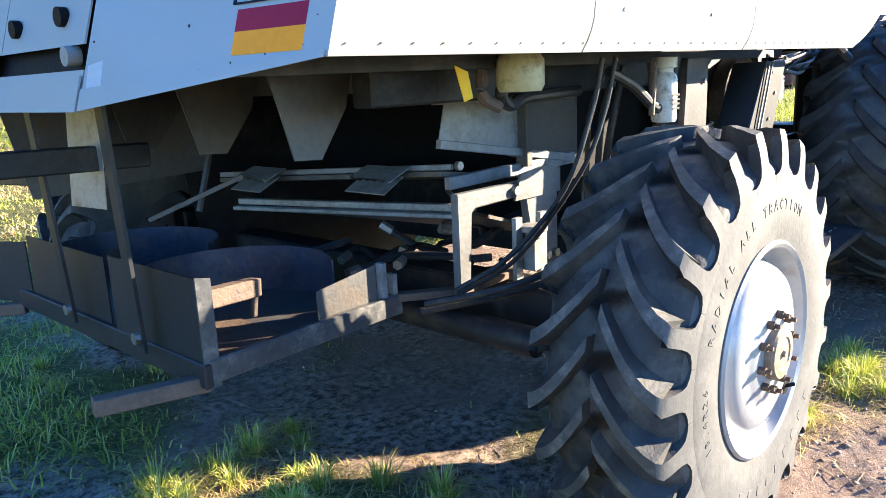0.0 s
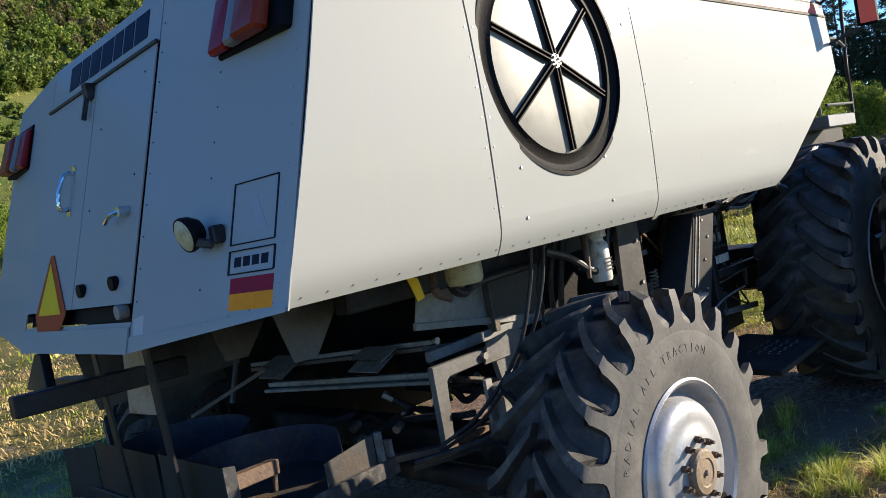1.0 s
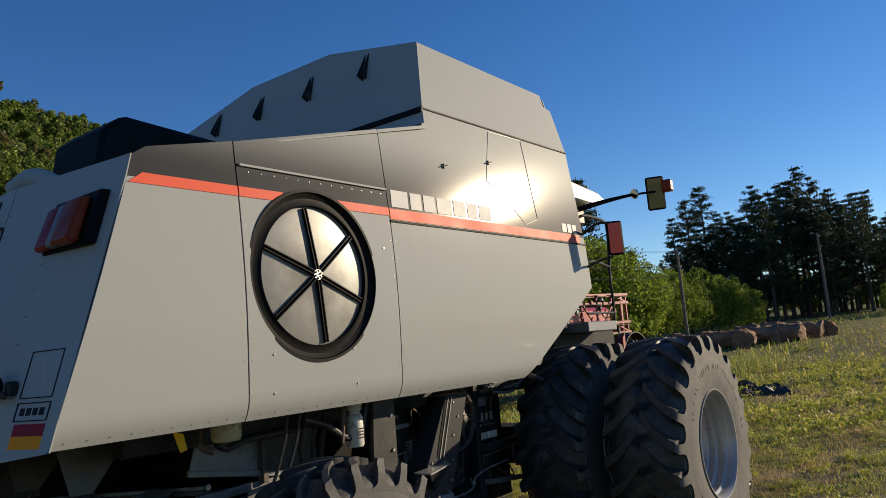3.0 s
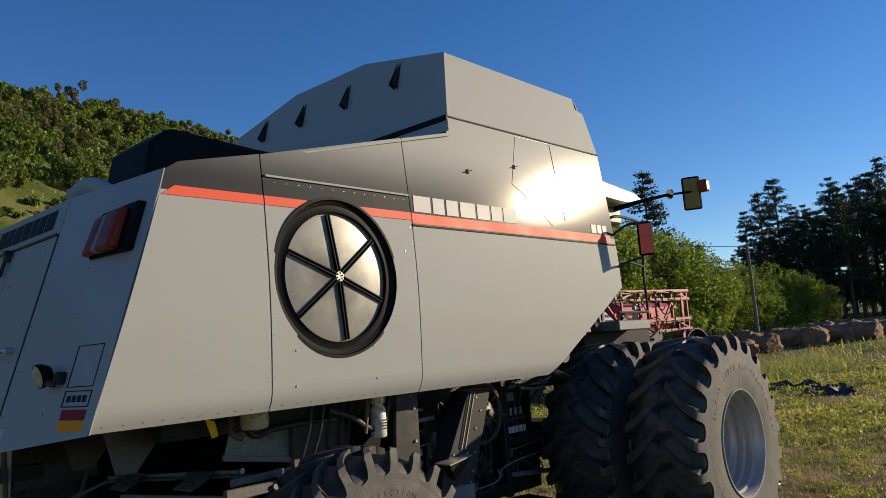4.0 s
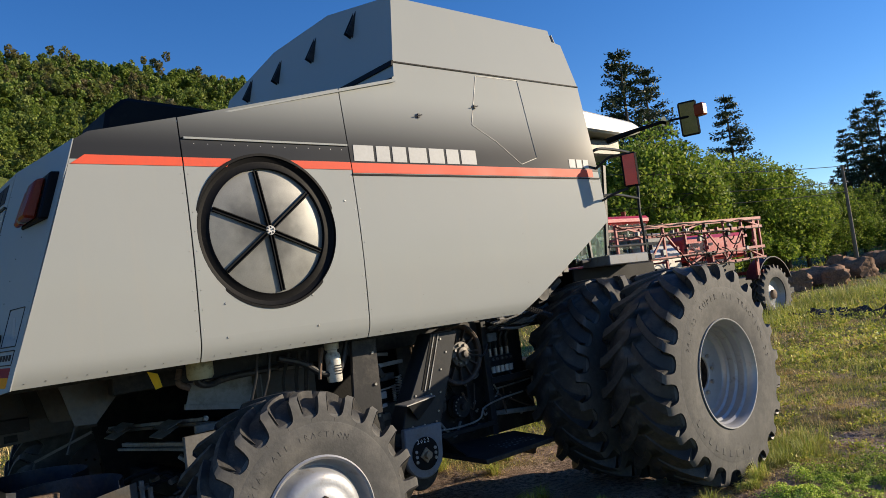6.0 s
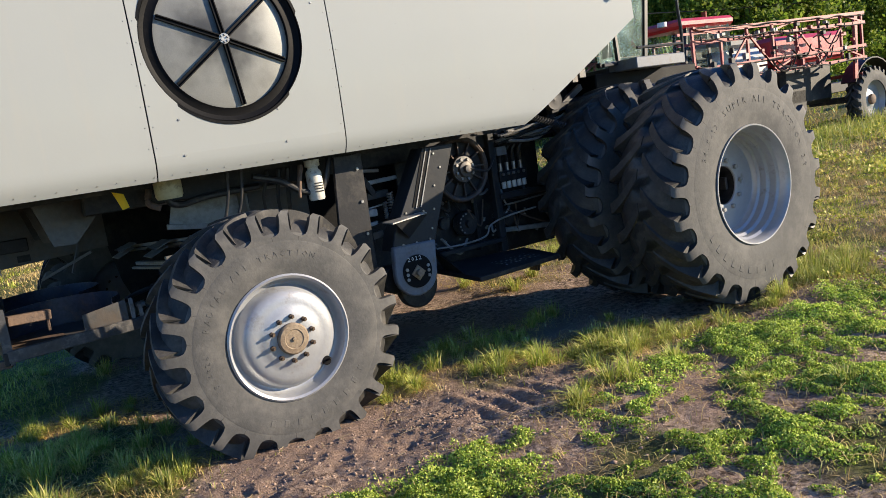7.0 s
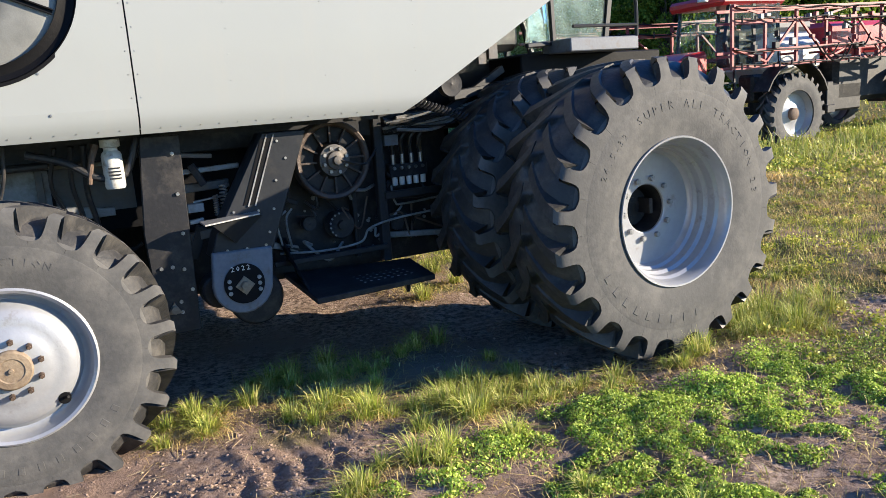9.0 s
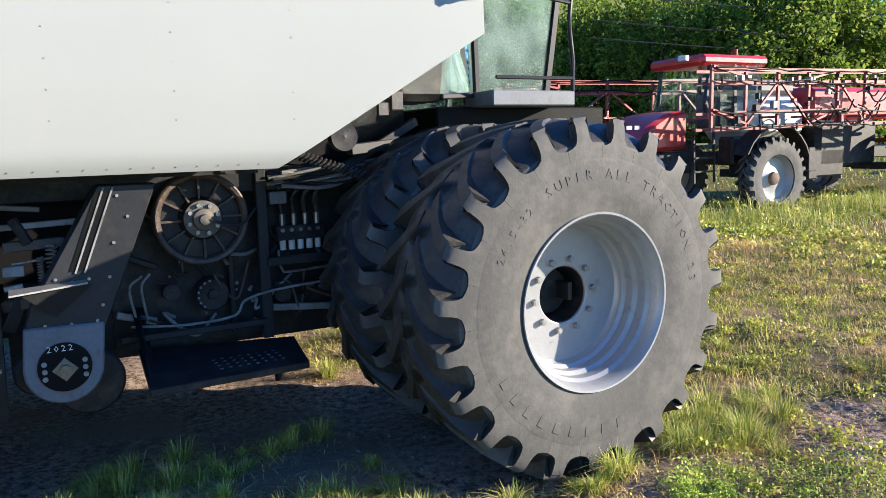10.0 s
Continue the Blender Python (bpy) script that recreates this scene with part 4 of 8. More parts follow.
# handles and knobs
b = B()
hx = lambda y, z, o: (rear_x(y, z) - o, y, z)
tube(b, [hx(1.72, 2.22, 0.005), hx(1.72, 2.215, 0.05), hx(1.72, 2.14, 0.065), hx(1.72, 2.065, 0.05), hx(1.72, 2.06, 0.005)], 0.010, 10)
for z in (2.235, 2.045):
    cyl(b, hx(1.72, z, 0.004), hx(1.72, z, 0.012), 0.022, 12)
part("grab_handle", b, M["chrome"], door_l, "bright chrome grab handle")
b = B()
cyl(b, hx(1.02, 1.965, 0.004), hx(1.02, 1.965, 0.05), 0.02, 12)
tube(b, [hx(1.02, 1.965, 0.045), hx(1.09, 1.955, 0.055), hx(1.14, 1.935, 0.05)], 0.010, 8)
part("door_latch", b, M["chrome"], door_r, "chrome turn latch")
for y, z in ((1.07, 1.70), (1.42, 1.69)):
    b = B()
    cyl(b, hx(y, z, 0.004), hx(y, z, 0.03), 0.028, 12)
    part("rubber_knob", b, M["black"], door_r, "black rubber knob")
b = B()
cyl(b, hx(1.0, 1.59, -0.02), hx(1.0, 1.59, 0.02), 0.028, 12)
part("hinge_roller", b, M["grey"], combine)
b = B()
box(b, rear_x(1.6, 2.55) - 0.04, rear_x(1.6, 2.55), 1.57, 1.62, 2.53, 2.60)
beam(b, hx(1.60, 2.56, 0.03), hx(1.605, 2.44, 0.03), 0.02, 0.02)
part("door_catch", b, M["dark"], combine)
# rivets of the rear
b = B()
for y in np.arange(0.05, 0.88, 0.112):
    bolt(b, hx(y, HEM + 0.03 - 0.10 * y / 0.9 + 0.0, 0.0), (-1, 0, 0), 0.0045, 0.0025)
for z in np.arange(1.62, 2.7, 0.115):
    bolt(b, hx(0.02, z, 0.0), (-1, 0, 0), 0.0045, 0.0025)
    bolt(b, hx(Y1 - 0.03, z, 0.0), (-1, 0, 0), 0.0045, 0.0025)
for y, z in ((0.44, 2.35), (0.44, 2.23), (0.44, 2.11), (0.44, 1.99), (0.45, 1.63), (1.0, 2.50), (1.0, 2.1), (1.43, 2.36), (1.46, 2.02)):
    bolt(b, hx(y, z, 0.006 if y > 0.9 else 0.0), (-1, 0, 0), 0.006, 0.003)
tagged(part("rivets", b, M["charcoal"], combine), kind="stuff")
M["plate"] = surface("dull_grey_plate", (0.235, 0.24, 0.25), (0.20, 0.205, 0.215), 0.4, 0.2, 6, 50, bump=0.05)
M["platemark"] = surface("faded_plate_mark", (0.33, 0.33, 0.335), None, 0.4, 0.2, 6, 50, bump=0.05)
# printed blocks on the header, and the maker's plate drawn as plain shapes
y = 1.03
for w in (0.15, 0.12, 0.11, 0.15, 0.14, 0.12, 0.15):
    rear_plate("lettering_block", [(y, 2.648), (y + w - 0.016, 2.648), (y + w - 0.016, 2.765), (y, 2.765)], M["navy"], out=0.003, thick=0.002)
    y += w


def rear_frame(name, ya, yb, za, zb, w, mat):
    bm = B()
    for p, q in (((ya, za), (yb, za)), ((yb, za), (yb, zb)), ((yb, zb), (ya, zb)), ((ya, zb), (ya, za))):
        beam(bm, (rear_x(*p) - 0.002, *p), (rear_x(*q) - 0.002, *q), w, 0.004)
    return part(name, bm, mat, combine)


rear_frame("plate_border", 0.06, 0.29, 1.755, 1.945, 0.008, M["navy"])
rear_frame("plate_border", 0.055, 0.29, 1.665, 1.735, 0.010, M["navy"])
for k in range(4):
    ya = 0.085 + 0.047 * k
    rear_plate("lettering_block", [(ya, 1.685), (ya + 0.036, 1.685), (ya + 0.036, 1.715), (ya, 1.715)], M["navy"], out=0.003, thick=0.002)
rear_plate("plate_fill", [(0.064, 1.759), (0.286, 1.759), (0.286, 1.941), (0.064, 1.941)], M["plate"], out=0.001, thick=0.0015)
rear_plate("peeled_patch", [(0.80, 1.50), (0.875, 1.50), (0.88, 1.56), (0.81, 1.57)], M["letter"], out=0.001, thick=0.001)
rear_plate("emblem_block", [(0.10, 1.79), (0.15, 1.79), (0.205, 1.90), (0.17, 1.90)], M["platemark"], out=0.003, thick=0.002)
rear_plate("flag_decal", [(0.05, 1.605), (0.275, 1.605), (0.275, 1.652), (0.05, 1.652)], M["maroon"], out=0.003, thick=0.002)
rear_plate("flag_decal", [(0.05, 1.555), (0.275, 1.555), (0.275, 1.605), (0.05, 1.605)], M["orange"], out=0.003, thick=0.002)
# slow-vehicle triangle
rear_plate("warning_triangle", [(1.655, 1.535), (1.965, 1.535), (2.02, 1.605), (1.90, 1.87), (1.86, 1.87), (1.60, 1.605)], M["emblem_red"], out=0.012, thick=0.003)
rear_plate("warning_triangle", [(1.665, 1.605), (1.965, 1.605), (1.88, 1.835)], M["yellow"], out=0.015, thick=0.002)


def tail_light(y0, flip):
    """Three lenses, amber outermost, on a black backing box."""
    s = -1 if flip else 1
    bm = B()
    loop = [(rear_x(y0, 2.39) + 0.01, y0, 2.39), (rear_x(y0, 2.39) - 0.05, y0, 2.39), (rear_x(y0, 2.62) - 0.045, y0, 2.64), (rear_x(y0, 2.62) + 0.01, y0, 2.64)]
    solid(bm, loop, (0, s * 0.40, 0))
    body = part("tail_light", bm, M["black"], combine, "black tail lamp box with three lenses", bevel=0.008)
    for k, (mat, w) in enumerate((("lens_amber", 0.15), ("lens_clear", 0.07), ("lens_red", 0.12))):
        ya = y0 + s * (0.06, 0.215, 0.29)[k]
        bm = B()
        z0, z1 = 2.40, 2.61
        loop = [(rear_x(y0, z0) - 0.049, ya, z0), (rear_x(y0, z0) - 0.112 + 0.012 * k, ya, z0 + 0.01), (rear_x(y0, z1) - 0.100 + 0.012 * k, ya, z1), (rear_x(y0, z1) - 0.044, ya, z1 + 0.01)]
        solid(bm, loop, (0, s * w, 0))
        part("lens", bm, M[mat], body, bevel=0.012)


tail_light(0.05, False)
tail_light(WIDE - 0.05, True)
# rear work lamp
b = B()
lathe(b, [(0.001, 0.07), (0.045, 0.065), (0.068, 0.03), (0.075, 0.0), (0.072, -0.012), (0.066, -0.012)], 28)
lamp = part("work_lamp", b, M["black"], combine, "black work lamp with cream lens")
lamp.matrix_basis = pose(rear_x(0.40, 1.83) - 0.09, 0.425, 1.815, 14, 0, -90) @ Matrix.Diagonal((0.80, 0.80, 0.80, 1))
b = B()
lathe(b, [(0.068, -0.010), (0.05, -0.022), (0.02, -0.028), (0.0005, -0.029)], 28)
part("lens", b, M["plastic"], lamp)
b = B()
beam(b, hx(0.34, 1.80, 0.0), hx(0.34, 1.80, 0.045), 0.035, 0.06)
beam(b, hx(0.33, 1.77, 0.04), hx(0.40, 1.79, 0.075), 0.018, 0.03)
part("lamp_bracket", b, M["dark"], combine, bevel=0.006)

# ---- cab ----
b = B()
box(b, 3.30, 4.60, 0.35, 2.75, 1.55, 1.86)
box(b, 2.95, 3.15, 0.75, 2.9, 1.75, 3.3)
# near-black colour holds the shade behind the cab
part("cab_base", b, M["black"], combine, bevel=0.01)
b = B()
box(b, 3.54, 4.15, 0.10, 0.42, 1.855, 1.945)
part("cab_step", b, M["shield"], combine, "grey sheet step beside the cab", bevel=0.006)
b = B()
solid(b, [(3.42, 0.42, 1.90), (4.46, 0.84, 1.95), (4.62, 0.84, 2.95), (3.42, 0.42, 2.98)], (0, 0.006, 0))
part("cab_window", b, M["glass"], combine, "greenish tinted cab side glass").visible_shadow = False
b = B()
solid(b, [(3.24, 0.20, 1.92), (3.56, 0.36, 1.95), (3.56, 0.40, 2.40), (3.30, 0.20, 2.40)], (0, 0.006, 0))
part("cab_window", b, M["glass"], combine).visible_shadow = False
b = B()
solid(b, [(4.47, 0.86, 1.95), (4.47, 2.24, 1.95), (4.63, 2.24, 2.95), (4.63, 0.86, 2.95)], (-0.006, 0, 0))
part("windscreen", b, M["glass"], combine).visible_shadow = False
b = B()
solid(b, [(3.40, 2.68, 1.90), (4.46, 2.26, 1.95), (4.62, 2.26, 2.95), (3.42, 2.68, 2.98)], (0, 0.006, 0))
part("cab_window", b, M["glass"], combine).visible_shadow = False
for p, q, w in (((3.57, 0.33, 1.92), (3.57, 0.38, 2.98), 0.035), ((4.47, 0.84, 1.94), (4.63, 0.84, 2.97), 0.05), ((3.40, 0.40, 1.93), (4.47, 0.84, 1.96), 0.04),
                ((4.47, 2.26, 1.94), (4.63, 2.26, 2.97), 0.05), ((4.47, 0.84, 1.94), (4.47, 2.26, 1.94), 0.05), ((3.24, 0.19, 1.91), (3.57, 0.34, 1.93), 0.03)):
    b = B()
    beam(b, p, q, w, w)
    part("cab_frame", b, M["charcoal"], combine, bevel=0.005)
b = B()
prof = [(3.34, 3.20), (4.30, 3.16), (4.50, 3.17), (4.66, 3.21), (4.68, 3.25), (4.52, 3.31), (3.34, 3.42)]
solid(b, [(x, 0.30, z) for x, z in prof], (0, 2.5, 0))
part("cab_roof", b, M["cream"], combine, "cream plastic cab roof", bevel=0.03)
b = B()
box(b, 3.38, 4.46, 0.46, 2.64, 2.98, 3.155)
part("headliner", b, M["inner"], combine, "dark cab ceiling lining", bevel=0.02)
b = B()
box(b, 3.40, 3.9, 1.2, 1.8, 1.95, 2.6)
part("driver_seat", b, M["dark"], combine, bevel=0.05)
b = B()
tube(b, [(4.25, 1.55, 1.95), (4.12, 1.55, 2.35), (3.98, 1.55, 2.45)], 0.03, 8)
part("steering_column", b, M["dark"], combine)
# handrail loop and the two mirrors
b = B()
tube(b, [(3.36, 0.03, 2.87), (3.48, -0.02, 2.91), (3.95, 0.02, 2.90), (4.09, 0.06, 2.83), (4.12, 0.08, 2.66), (4.10, 0.09, 2.36), (4.13, 0.10, 2.14), (4.14, 0.11, 1.945)], 0.014, 8)
tube(b, [(3.37, 0.02, 2.47), (3.62, 0.0, 2.49), (4.11, 0.09, 2.47)], 0.012, 8)
tube(b, [(3.57, 0.11, 2.02), (4.13, 0.10, 2.02)], 0.012, 8, smooth=False)
part("handrail", b, M["charcoal"], combine, "dark painted tube handrail")
b = B()
tube(b, [(3.36, -0.02, 2.72), (3.42, -0.14, 2.80), (3.50, -0.24, 2.81)], 0.011, 7)
part("mirror_bracket", b, M["dark"], combine)
b = B()
tube(b, [(3.36, -0.02, 2.42), (3.42, -0.14, 2.47), (3.50, -0.24, 2.50)], 0.011, 7)
part("mirror_bracket", b, M["dark"], combine)


def mirror(at, w, h, turn, back, tilt=0.0):
    bm = B()
    box(bm, -w / 2, w / 2, -0.03, 0.0, -h / 2, h / 2)
    case = part("mirror", bm, M["black"], combine, "black-framed wing mirror", bevel=0.02)
    case.matrix_basis = pose(*at, tilt, 0, turn)
    bm = B()
    box(bm, -w / 2 + 0.018, w / 2 - 0.018, 0.0, 0.004, -h / 2 + 0.018, h / 2 - 0.018)
    part("mirror_glass", bm, M[back], case)
    return case


mirror((3.52, -0.27, 2.665), 0.14, 0.31, 118, "marker_red")
mirror((4.585, -0.29, 3.19), 0.18, 0.34, 112, "mirror", -8)
b = B()
tube(b, [(4.02, 0.30, 3.08), (4.20, 0.08, 3.14), (4.40, -0.12, 3.19)], 0.030, 8, r2=0.016)
tube(b, [(4.36, -0.09, 3.185), (4.60, -0.30, 3.21)], 0.012, 7, smooth=False)
part("mirror_arm", b, M["black"], combine)
b = B()
box(b, 4.575, 4.665, -0.455, -0.355, 3.19, 3.31)
part("indicator", b, M["lens_amber"], combine, "amber indicator lamp on the mirror arm", bevel=0.012)
b = B()
cyl(b, (4.38, -0.14, 3.19), (4.40, -0.15, 3.19), 0.05, 16)
part("round_mirror", b, M["mirror"], combine)


# ---- wheels: built round the y axis with the outer side towards -y ----
def tyre_mesh(R, width, bead, lugs, lug_h, sweep, broad=0.026, worn=0.0, deep=0.018):
    """A carcass with two rows of curved tractor lugs that wrap over the shoulders."""
    bm = B()
    w = width / 2
    Rb = R - lug_h
    k_size = R / 0.875
    prof = [(bead - 0.012, -w * 0.60), (bead - 0.004, -w * 0.93), (bead + 0.022, -w * 0.945), (bead + (Rb - bead) * 0.17, -w * 0.978), (bead + (Rb - bead) * 0.38, -w), (bead + (Rb - bead) * 0.60, -w * 0.992),
            (Rb - 0.088 - deep, -w * 0.965), (Rb - 0.060 - deep, -w * 0.90), (Rb - 0.022 - 0.8 * deep, -w * 0.78), (Rb + 0.5 * worn * lug_h, -w * 0.46), (Rb + 0.006 + 0.7 * worn * lug_h, 0)]
    prof = prof + [(r, -y) for r, y in prof[-2::-1]]
    lathe(bm, prof, 72)
    carcass = [v for v in bm.verts if abs(v.co.y) < w * 0.5]
    for f in bm.faces:
        f.material_index = 1 if abs(f.calc_center_median().y) > w * 0.925 else 0
    step = 2 * math.pi / lugs

    half_prof = sorted((-y, r) for r, y in prof[5:11])

    def shell(y):
        return float(np.interp(abs(y), [p[0] for p in half_prof], [p[1] for p in half_prof]))

    for side in (-1, 1):
        for k in range(lugs):
            a0 = k * step + (step / 2 if side > 0 else 0)
            rows = []
            rl = random.Random(k * 2 + side)
            for f in (0.05, 0.12, 0.23, 0.36, 0.49, 0.62, 0.75, 0.86):
                g = 1 - (1 - f) ** 1.65
                y = side * w * f
                phi = a0 + sweep * g
                half = (broad + 0.004 * f + rl.uniform(-0.0025, 0.0025)) * k_size / R
                foot = half + (0.016 + 0.022 * f ** 3) * k_size / R
                top = R - 0.014 * f ** 4 - rl.uniform(0, 0.004) - (0.010 if f < 0.05 else 0)
                base = shell(y) - 0.012
                rows.append([(top, phi - half, y), (top, phi + half, y), (base, phi + foot, y), (base, phi - foot, y)])
            # the lug's end runs flush down the side wall and flares out
            phi = a0 + sweep * 1.02
            for r, f, half in ((R - 0.026, 0.905, 0.034), (Rb - 0.004, 0.935, 0.035), (Rb - 0.030 - 0.4 * deep, 0.955, 0.038), (Rb - 0.050 - 0.7 * deep, 0.966, 0.044), (Rb - 0.064 - 0.9 * deep, 0.973, 0.056), (Rb - 0.073 - deep, 0.977, 0.084), (Rb - 0.078 - deep, 0.979, 0.1185),
                               (Rb - 0.110 - deep, 0.984, 0.119), (Rb - 0.165 - deep, 0.990, 0.119)):
                h = half * k_size / R
                rows.append([(r, phi - h, side * w * f), (r, phi + h, side * w * f), (r - 0.01, phi + h * 1.15, side * w * 0.80), (r - 0.01, phi - h * 1.15, side * w * 0.80)])
            rings = [[bm.verts.new((r * math.cos(p), yy, r * math.sin(p))) for r, p, yy in row] for row in rows]
            for a, b2 in zip(rings, rings[1:]):
                for j in range(4):
                    q = (a[j], a[(j + 1) % 4], b2[(j + 1) % 4], b2[j])
                    face = bm.faces.new(q if side > 0 else q[::-1])
                    face.material_index = 0 if j else (1 if a in rings[7:] else 2)
            # a hidden web roots the lug in the carcass
            root = min(carcass, key=lambda q: (q.co - rings[0][2].co).length_squared)
            bm.faces.new((rings[0][2], rings[0][3], root))
            bm.faces.new(rings[0] if side < 0 else rings[0][::-1])
            bm.faces.new(rings[-1][::-1] if side < 0 else rings[-1])
    return bm


FONT_CACHE = {}


def glyph(ch):
    """Vertices and faces of one character, height about 1, centred on its own width."""
    if ch not in FONT_CACHE:
        cu = bpy.data.curves.new("glyph", "FONT")
        cu.body, cu.align_x, cu.size, cu.extrude, cu.resolution_u = ch, "CENTER", 1.4, 0.035, 1
        ob = bpy.data.objects.new("glyph", cu)
        scene.collection.objects.link(ob)
        me = ob.to_mesh()
        FONT_CACHE[ch] = ([v.co.copy() for v in me.vertices], [tuple(p.vertices) for p in me.polygons])
        ob.to_mesh_clear()
        bpy.data.objects.remove(ob)
        bpy.data.curves.remove(cu)
    return FONT_CACHE[ch]


def arc_text(bm, text, r, y, mid, size, spacing):
    """Raised characters round the side wall, read from outside; '#' gives a plain block."""
    n = len(text)
    for i, ch in enumerate(text):
        if ch == " ":
            continue
        a = radians(mid) - (i - (n - 1) / 2) * spacing * size / r
        m = Matrix(((math.sin(a), math.cos(a), 0), (0, 0, -1), (-math.cos(a), math.sin(a), 0))).to_4x4()
        origin = Vector((r * math.cos(a), y, r * math.sin(a)))
        if ch == "#":
            lo = [bm.verts.new(origin + m.to_3x3() @ (Vector((sx * 0.36, sy, -0.08)) * size)) for sx, sy in ((-1, 0), (1, 0), (1, 1.0), (-1, 1.0))]
            hi = [bm.verts.new(origin + m.to_3x3() @ (Vector((sx * 0.30, sy, 0.022)) * size)) for sx, sy in ((-1, 0.06), (1, 0.06), (1, 0.94), (-1, 0.94))]
            bm.faces.new(hi)
            for q in range(4):
                bm.faces.new((lo[q], lo[(q + 1) % 4], hi[(q + 1) % 4], hi[q]))
            continue
        vs, fs = glyph(ch)
        verts = [bm.verts.new(origin + m.to_3x3() @ (v * size)) for v in vs]
        for f in fs:
            try:
                bm.faces.new([verts[j] for j in f])
            except ValueError:
                pass


def nut_ring(parent, n, r, y, size, mat, phase=0.0, length=0.05):
    for k in range(n):
        a = 2 * math.pi * k / n + phase
        bm = B()
        p = Vector((r * math.cos(a), y, r * math.sin(a)))
        cyl(bm, p, p + Vector((0, -0.022, 0)), size, 6)
        cyl(bm, p + Vector((0, -0.02, 0)), p + Vector((0, -length, 0)), size * 0.55, 8)
        part("wheel_nut", bm, mat, parent)


# rear steering wheel
RR = 0.71
b = B()
lathe(b, [(0.350, -0.205), (0.356, -0.228), (0.346, -0.236), (0.333, -0.228), (0.324, -0.19), (0.316, -0.170), (0.304, -0.160), (0.296, -0.158), (0.286, -0.170), (0.270, -0.205),
          (0.255, -0.222), (0.225, -0.234), (0.20, -0.236), (0.165, -0.240), (0.155, -0.246), (0.10, -0.250), (0.001, -0.250)], 64)
lathe(b, [(0.350, -0.205), (0.338, -0.15), (0.31, 0.0), (0.335, 0.15), (0.352, 0.21)], 48)
rear_wheel = part("wheel", b, M["rim"], combine, "silver-painted wheel with a dusty radial tractor tyre")
b = tyre_mesh(RR, 0.47, 0.335, 23, 0.050, 0.34)
tyre = part("tyre", b, M["rubber_rear"], rear_wheel, "dusty black tractor tyre with angled lugs", sharp=42)
for mat in ("rubber_dusty", "lug_rear"):
    tyre.data.materials.append(M[mat])
b = B()
arc_text(b, "RADIAL ALL TRACTION", 0.455, -0.2352, 112, 0.034, 1.25)
arc_text(b, "18.4R26", 0.455, -0.2352, 190, 0.030, 1.05)
arc_text(b, "# # # # # # # # #", 0.455, -0.2352, 285, 0.040, 0.95)
bmesh.ops.remove_doubles(b, verts=b.verts[:], dist=0.0002)
bmesh.ops.recalc_face_normals(b, faces=b.faces[:])
tagged(part("raised_lettering", b, M["rubber_dusty"], rear_wheel), kind="stuff")
b = B()
lathe(b, [(0.088, -0.248), (0.088, -0.272), (0.080, -0.280), (0.055, -0.282), (0.05, -0.278), (0.012, -0.278), (0.010, -0.288), (0.001, -0.289)], 36)
part("hub", b, M["hub"], rear_wheel, "brown dusty steel hub")
nut_ring(rear_wheel, 10, 0.122, -0.248, 0.014, M["rustbolt"], 0.2, 0.038)
b = B()
cyl(b, (0.185, -0.232, -0.185), (0.185, -0.20, -0.185), 0.027, 16)
tube(b, [(0.185, -0.225, -0.185), (0.19, -0.24, -0.18), (0.2, -0.255, -0.175)], 0.007, 6)
part("valve", b, M["black"], rear_wheel)
rear_wheel.location = (0.0, -0.393 + 0.225, 0.59)
far = copy_thing(rear_wheel, pose(-0.20, 3.06, 0.59, 0, 0, 180))

# dual front wheels
RF = 0.875
b = B()
lathe(b, [(0.420, -0.285), (0.431, -0.306), (0.429, -0.314), (0.420, -0.313), (0.410, -0.298), (0.402, -0.270), (0.397, -0.238), (0.381, -0.222), (0.378, -0.182), (0.382, -0.166), (0.363, -0.150), (0.360, -0.112),
          (0.364, -0.100), (0.346, -0.086), (0.342, -0.058), (0.332, -0.047), (0.30, -0.046), (0.150, -0.045), (0.143, -0.04), (0.142, 0.02)], 72)
lathe(b, [(0.420, -0.285), (0.40, -0.2), (0.375, 0.0), (0.40, 0.2), (0.432, 0.31)], 48)
front_wheel = part("wheel", b, M["rim"], combine, "silver deep-dished outer dual wheel with a wide tractor tyre")
b = tyre_mesh(RF, 0.64, 0.415, 23, 0.040, 0.31, 0.034, 0.9, 0.024)
tyre = part("tyre", b, M["rubber"], front_wheel, "dusty black wide tractor tyre with angled lugs", sharp=42)
for mat in ("rubber_dusty", "rubber_worn"):
    tyre.data.materials.append(M[mat])
b = B()
arc_text(b, "SUPER ALL TRACTION 23", 0.585, -0.3196, 62, 0.048, 1.2)
arc_text(b, "24.5-32", 0.585, -0.3196, 143, 0.040, 1.05)
arc_text(b, "# # # # # # # # #", 0.585, -0.3196, 245, 0.055, 0.85)
bmesh.ops.remove_doubles(b, verts=b.verts[:], dist=0.0002)
bmesh.ops.recalc_face_normals(b, faces=b.faces[:])
tagged(part("raised_lettering", b, M["rubber_dusty"], front_wheel), kind="stuff")
b = B()
lathe(b, [(0.140, -0.03), (0.136, 0.14), (0.06, 0.15), (0.055, 0.07), (0.001, 0.07)], 36)
box(b, 0.05, 0.075, -0.02, 0.1, -0.04, 0.05)
part("hub", b, M["dark"], front_wheel)
nut_ring(front_wheel, 10, 0.182, -0.046, 0.017, M["zincnut"], 0.1, 0.024)
front_wheel.location = (3.385, -1.014 + 0.318, 0.876)
copy_thing(front_wheel, pose(3.385, 0.10, 0.876, 0, 17, 0))
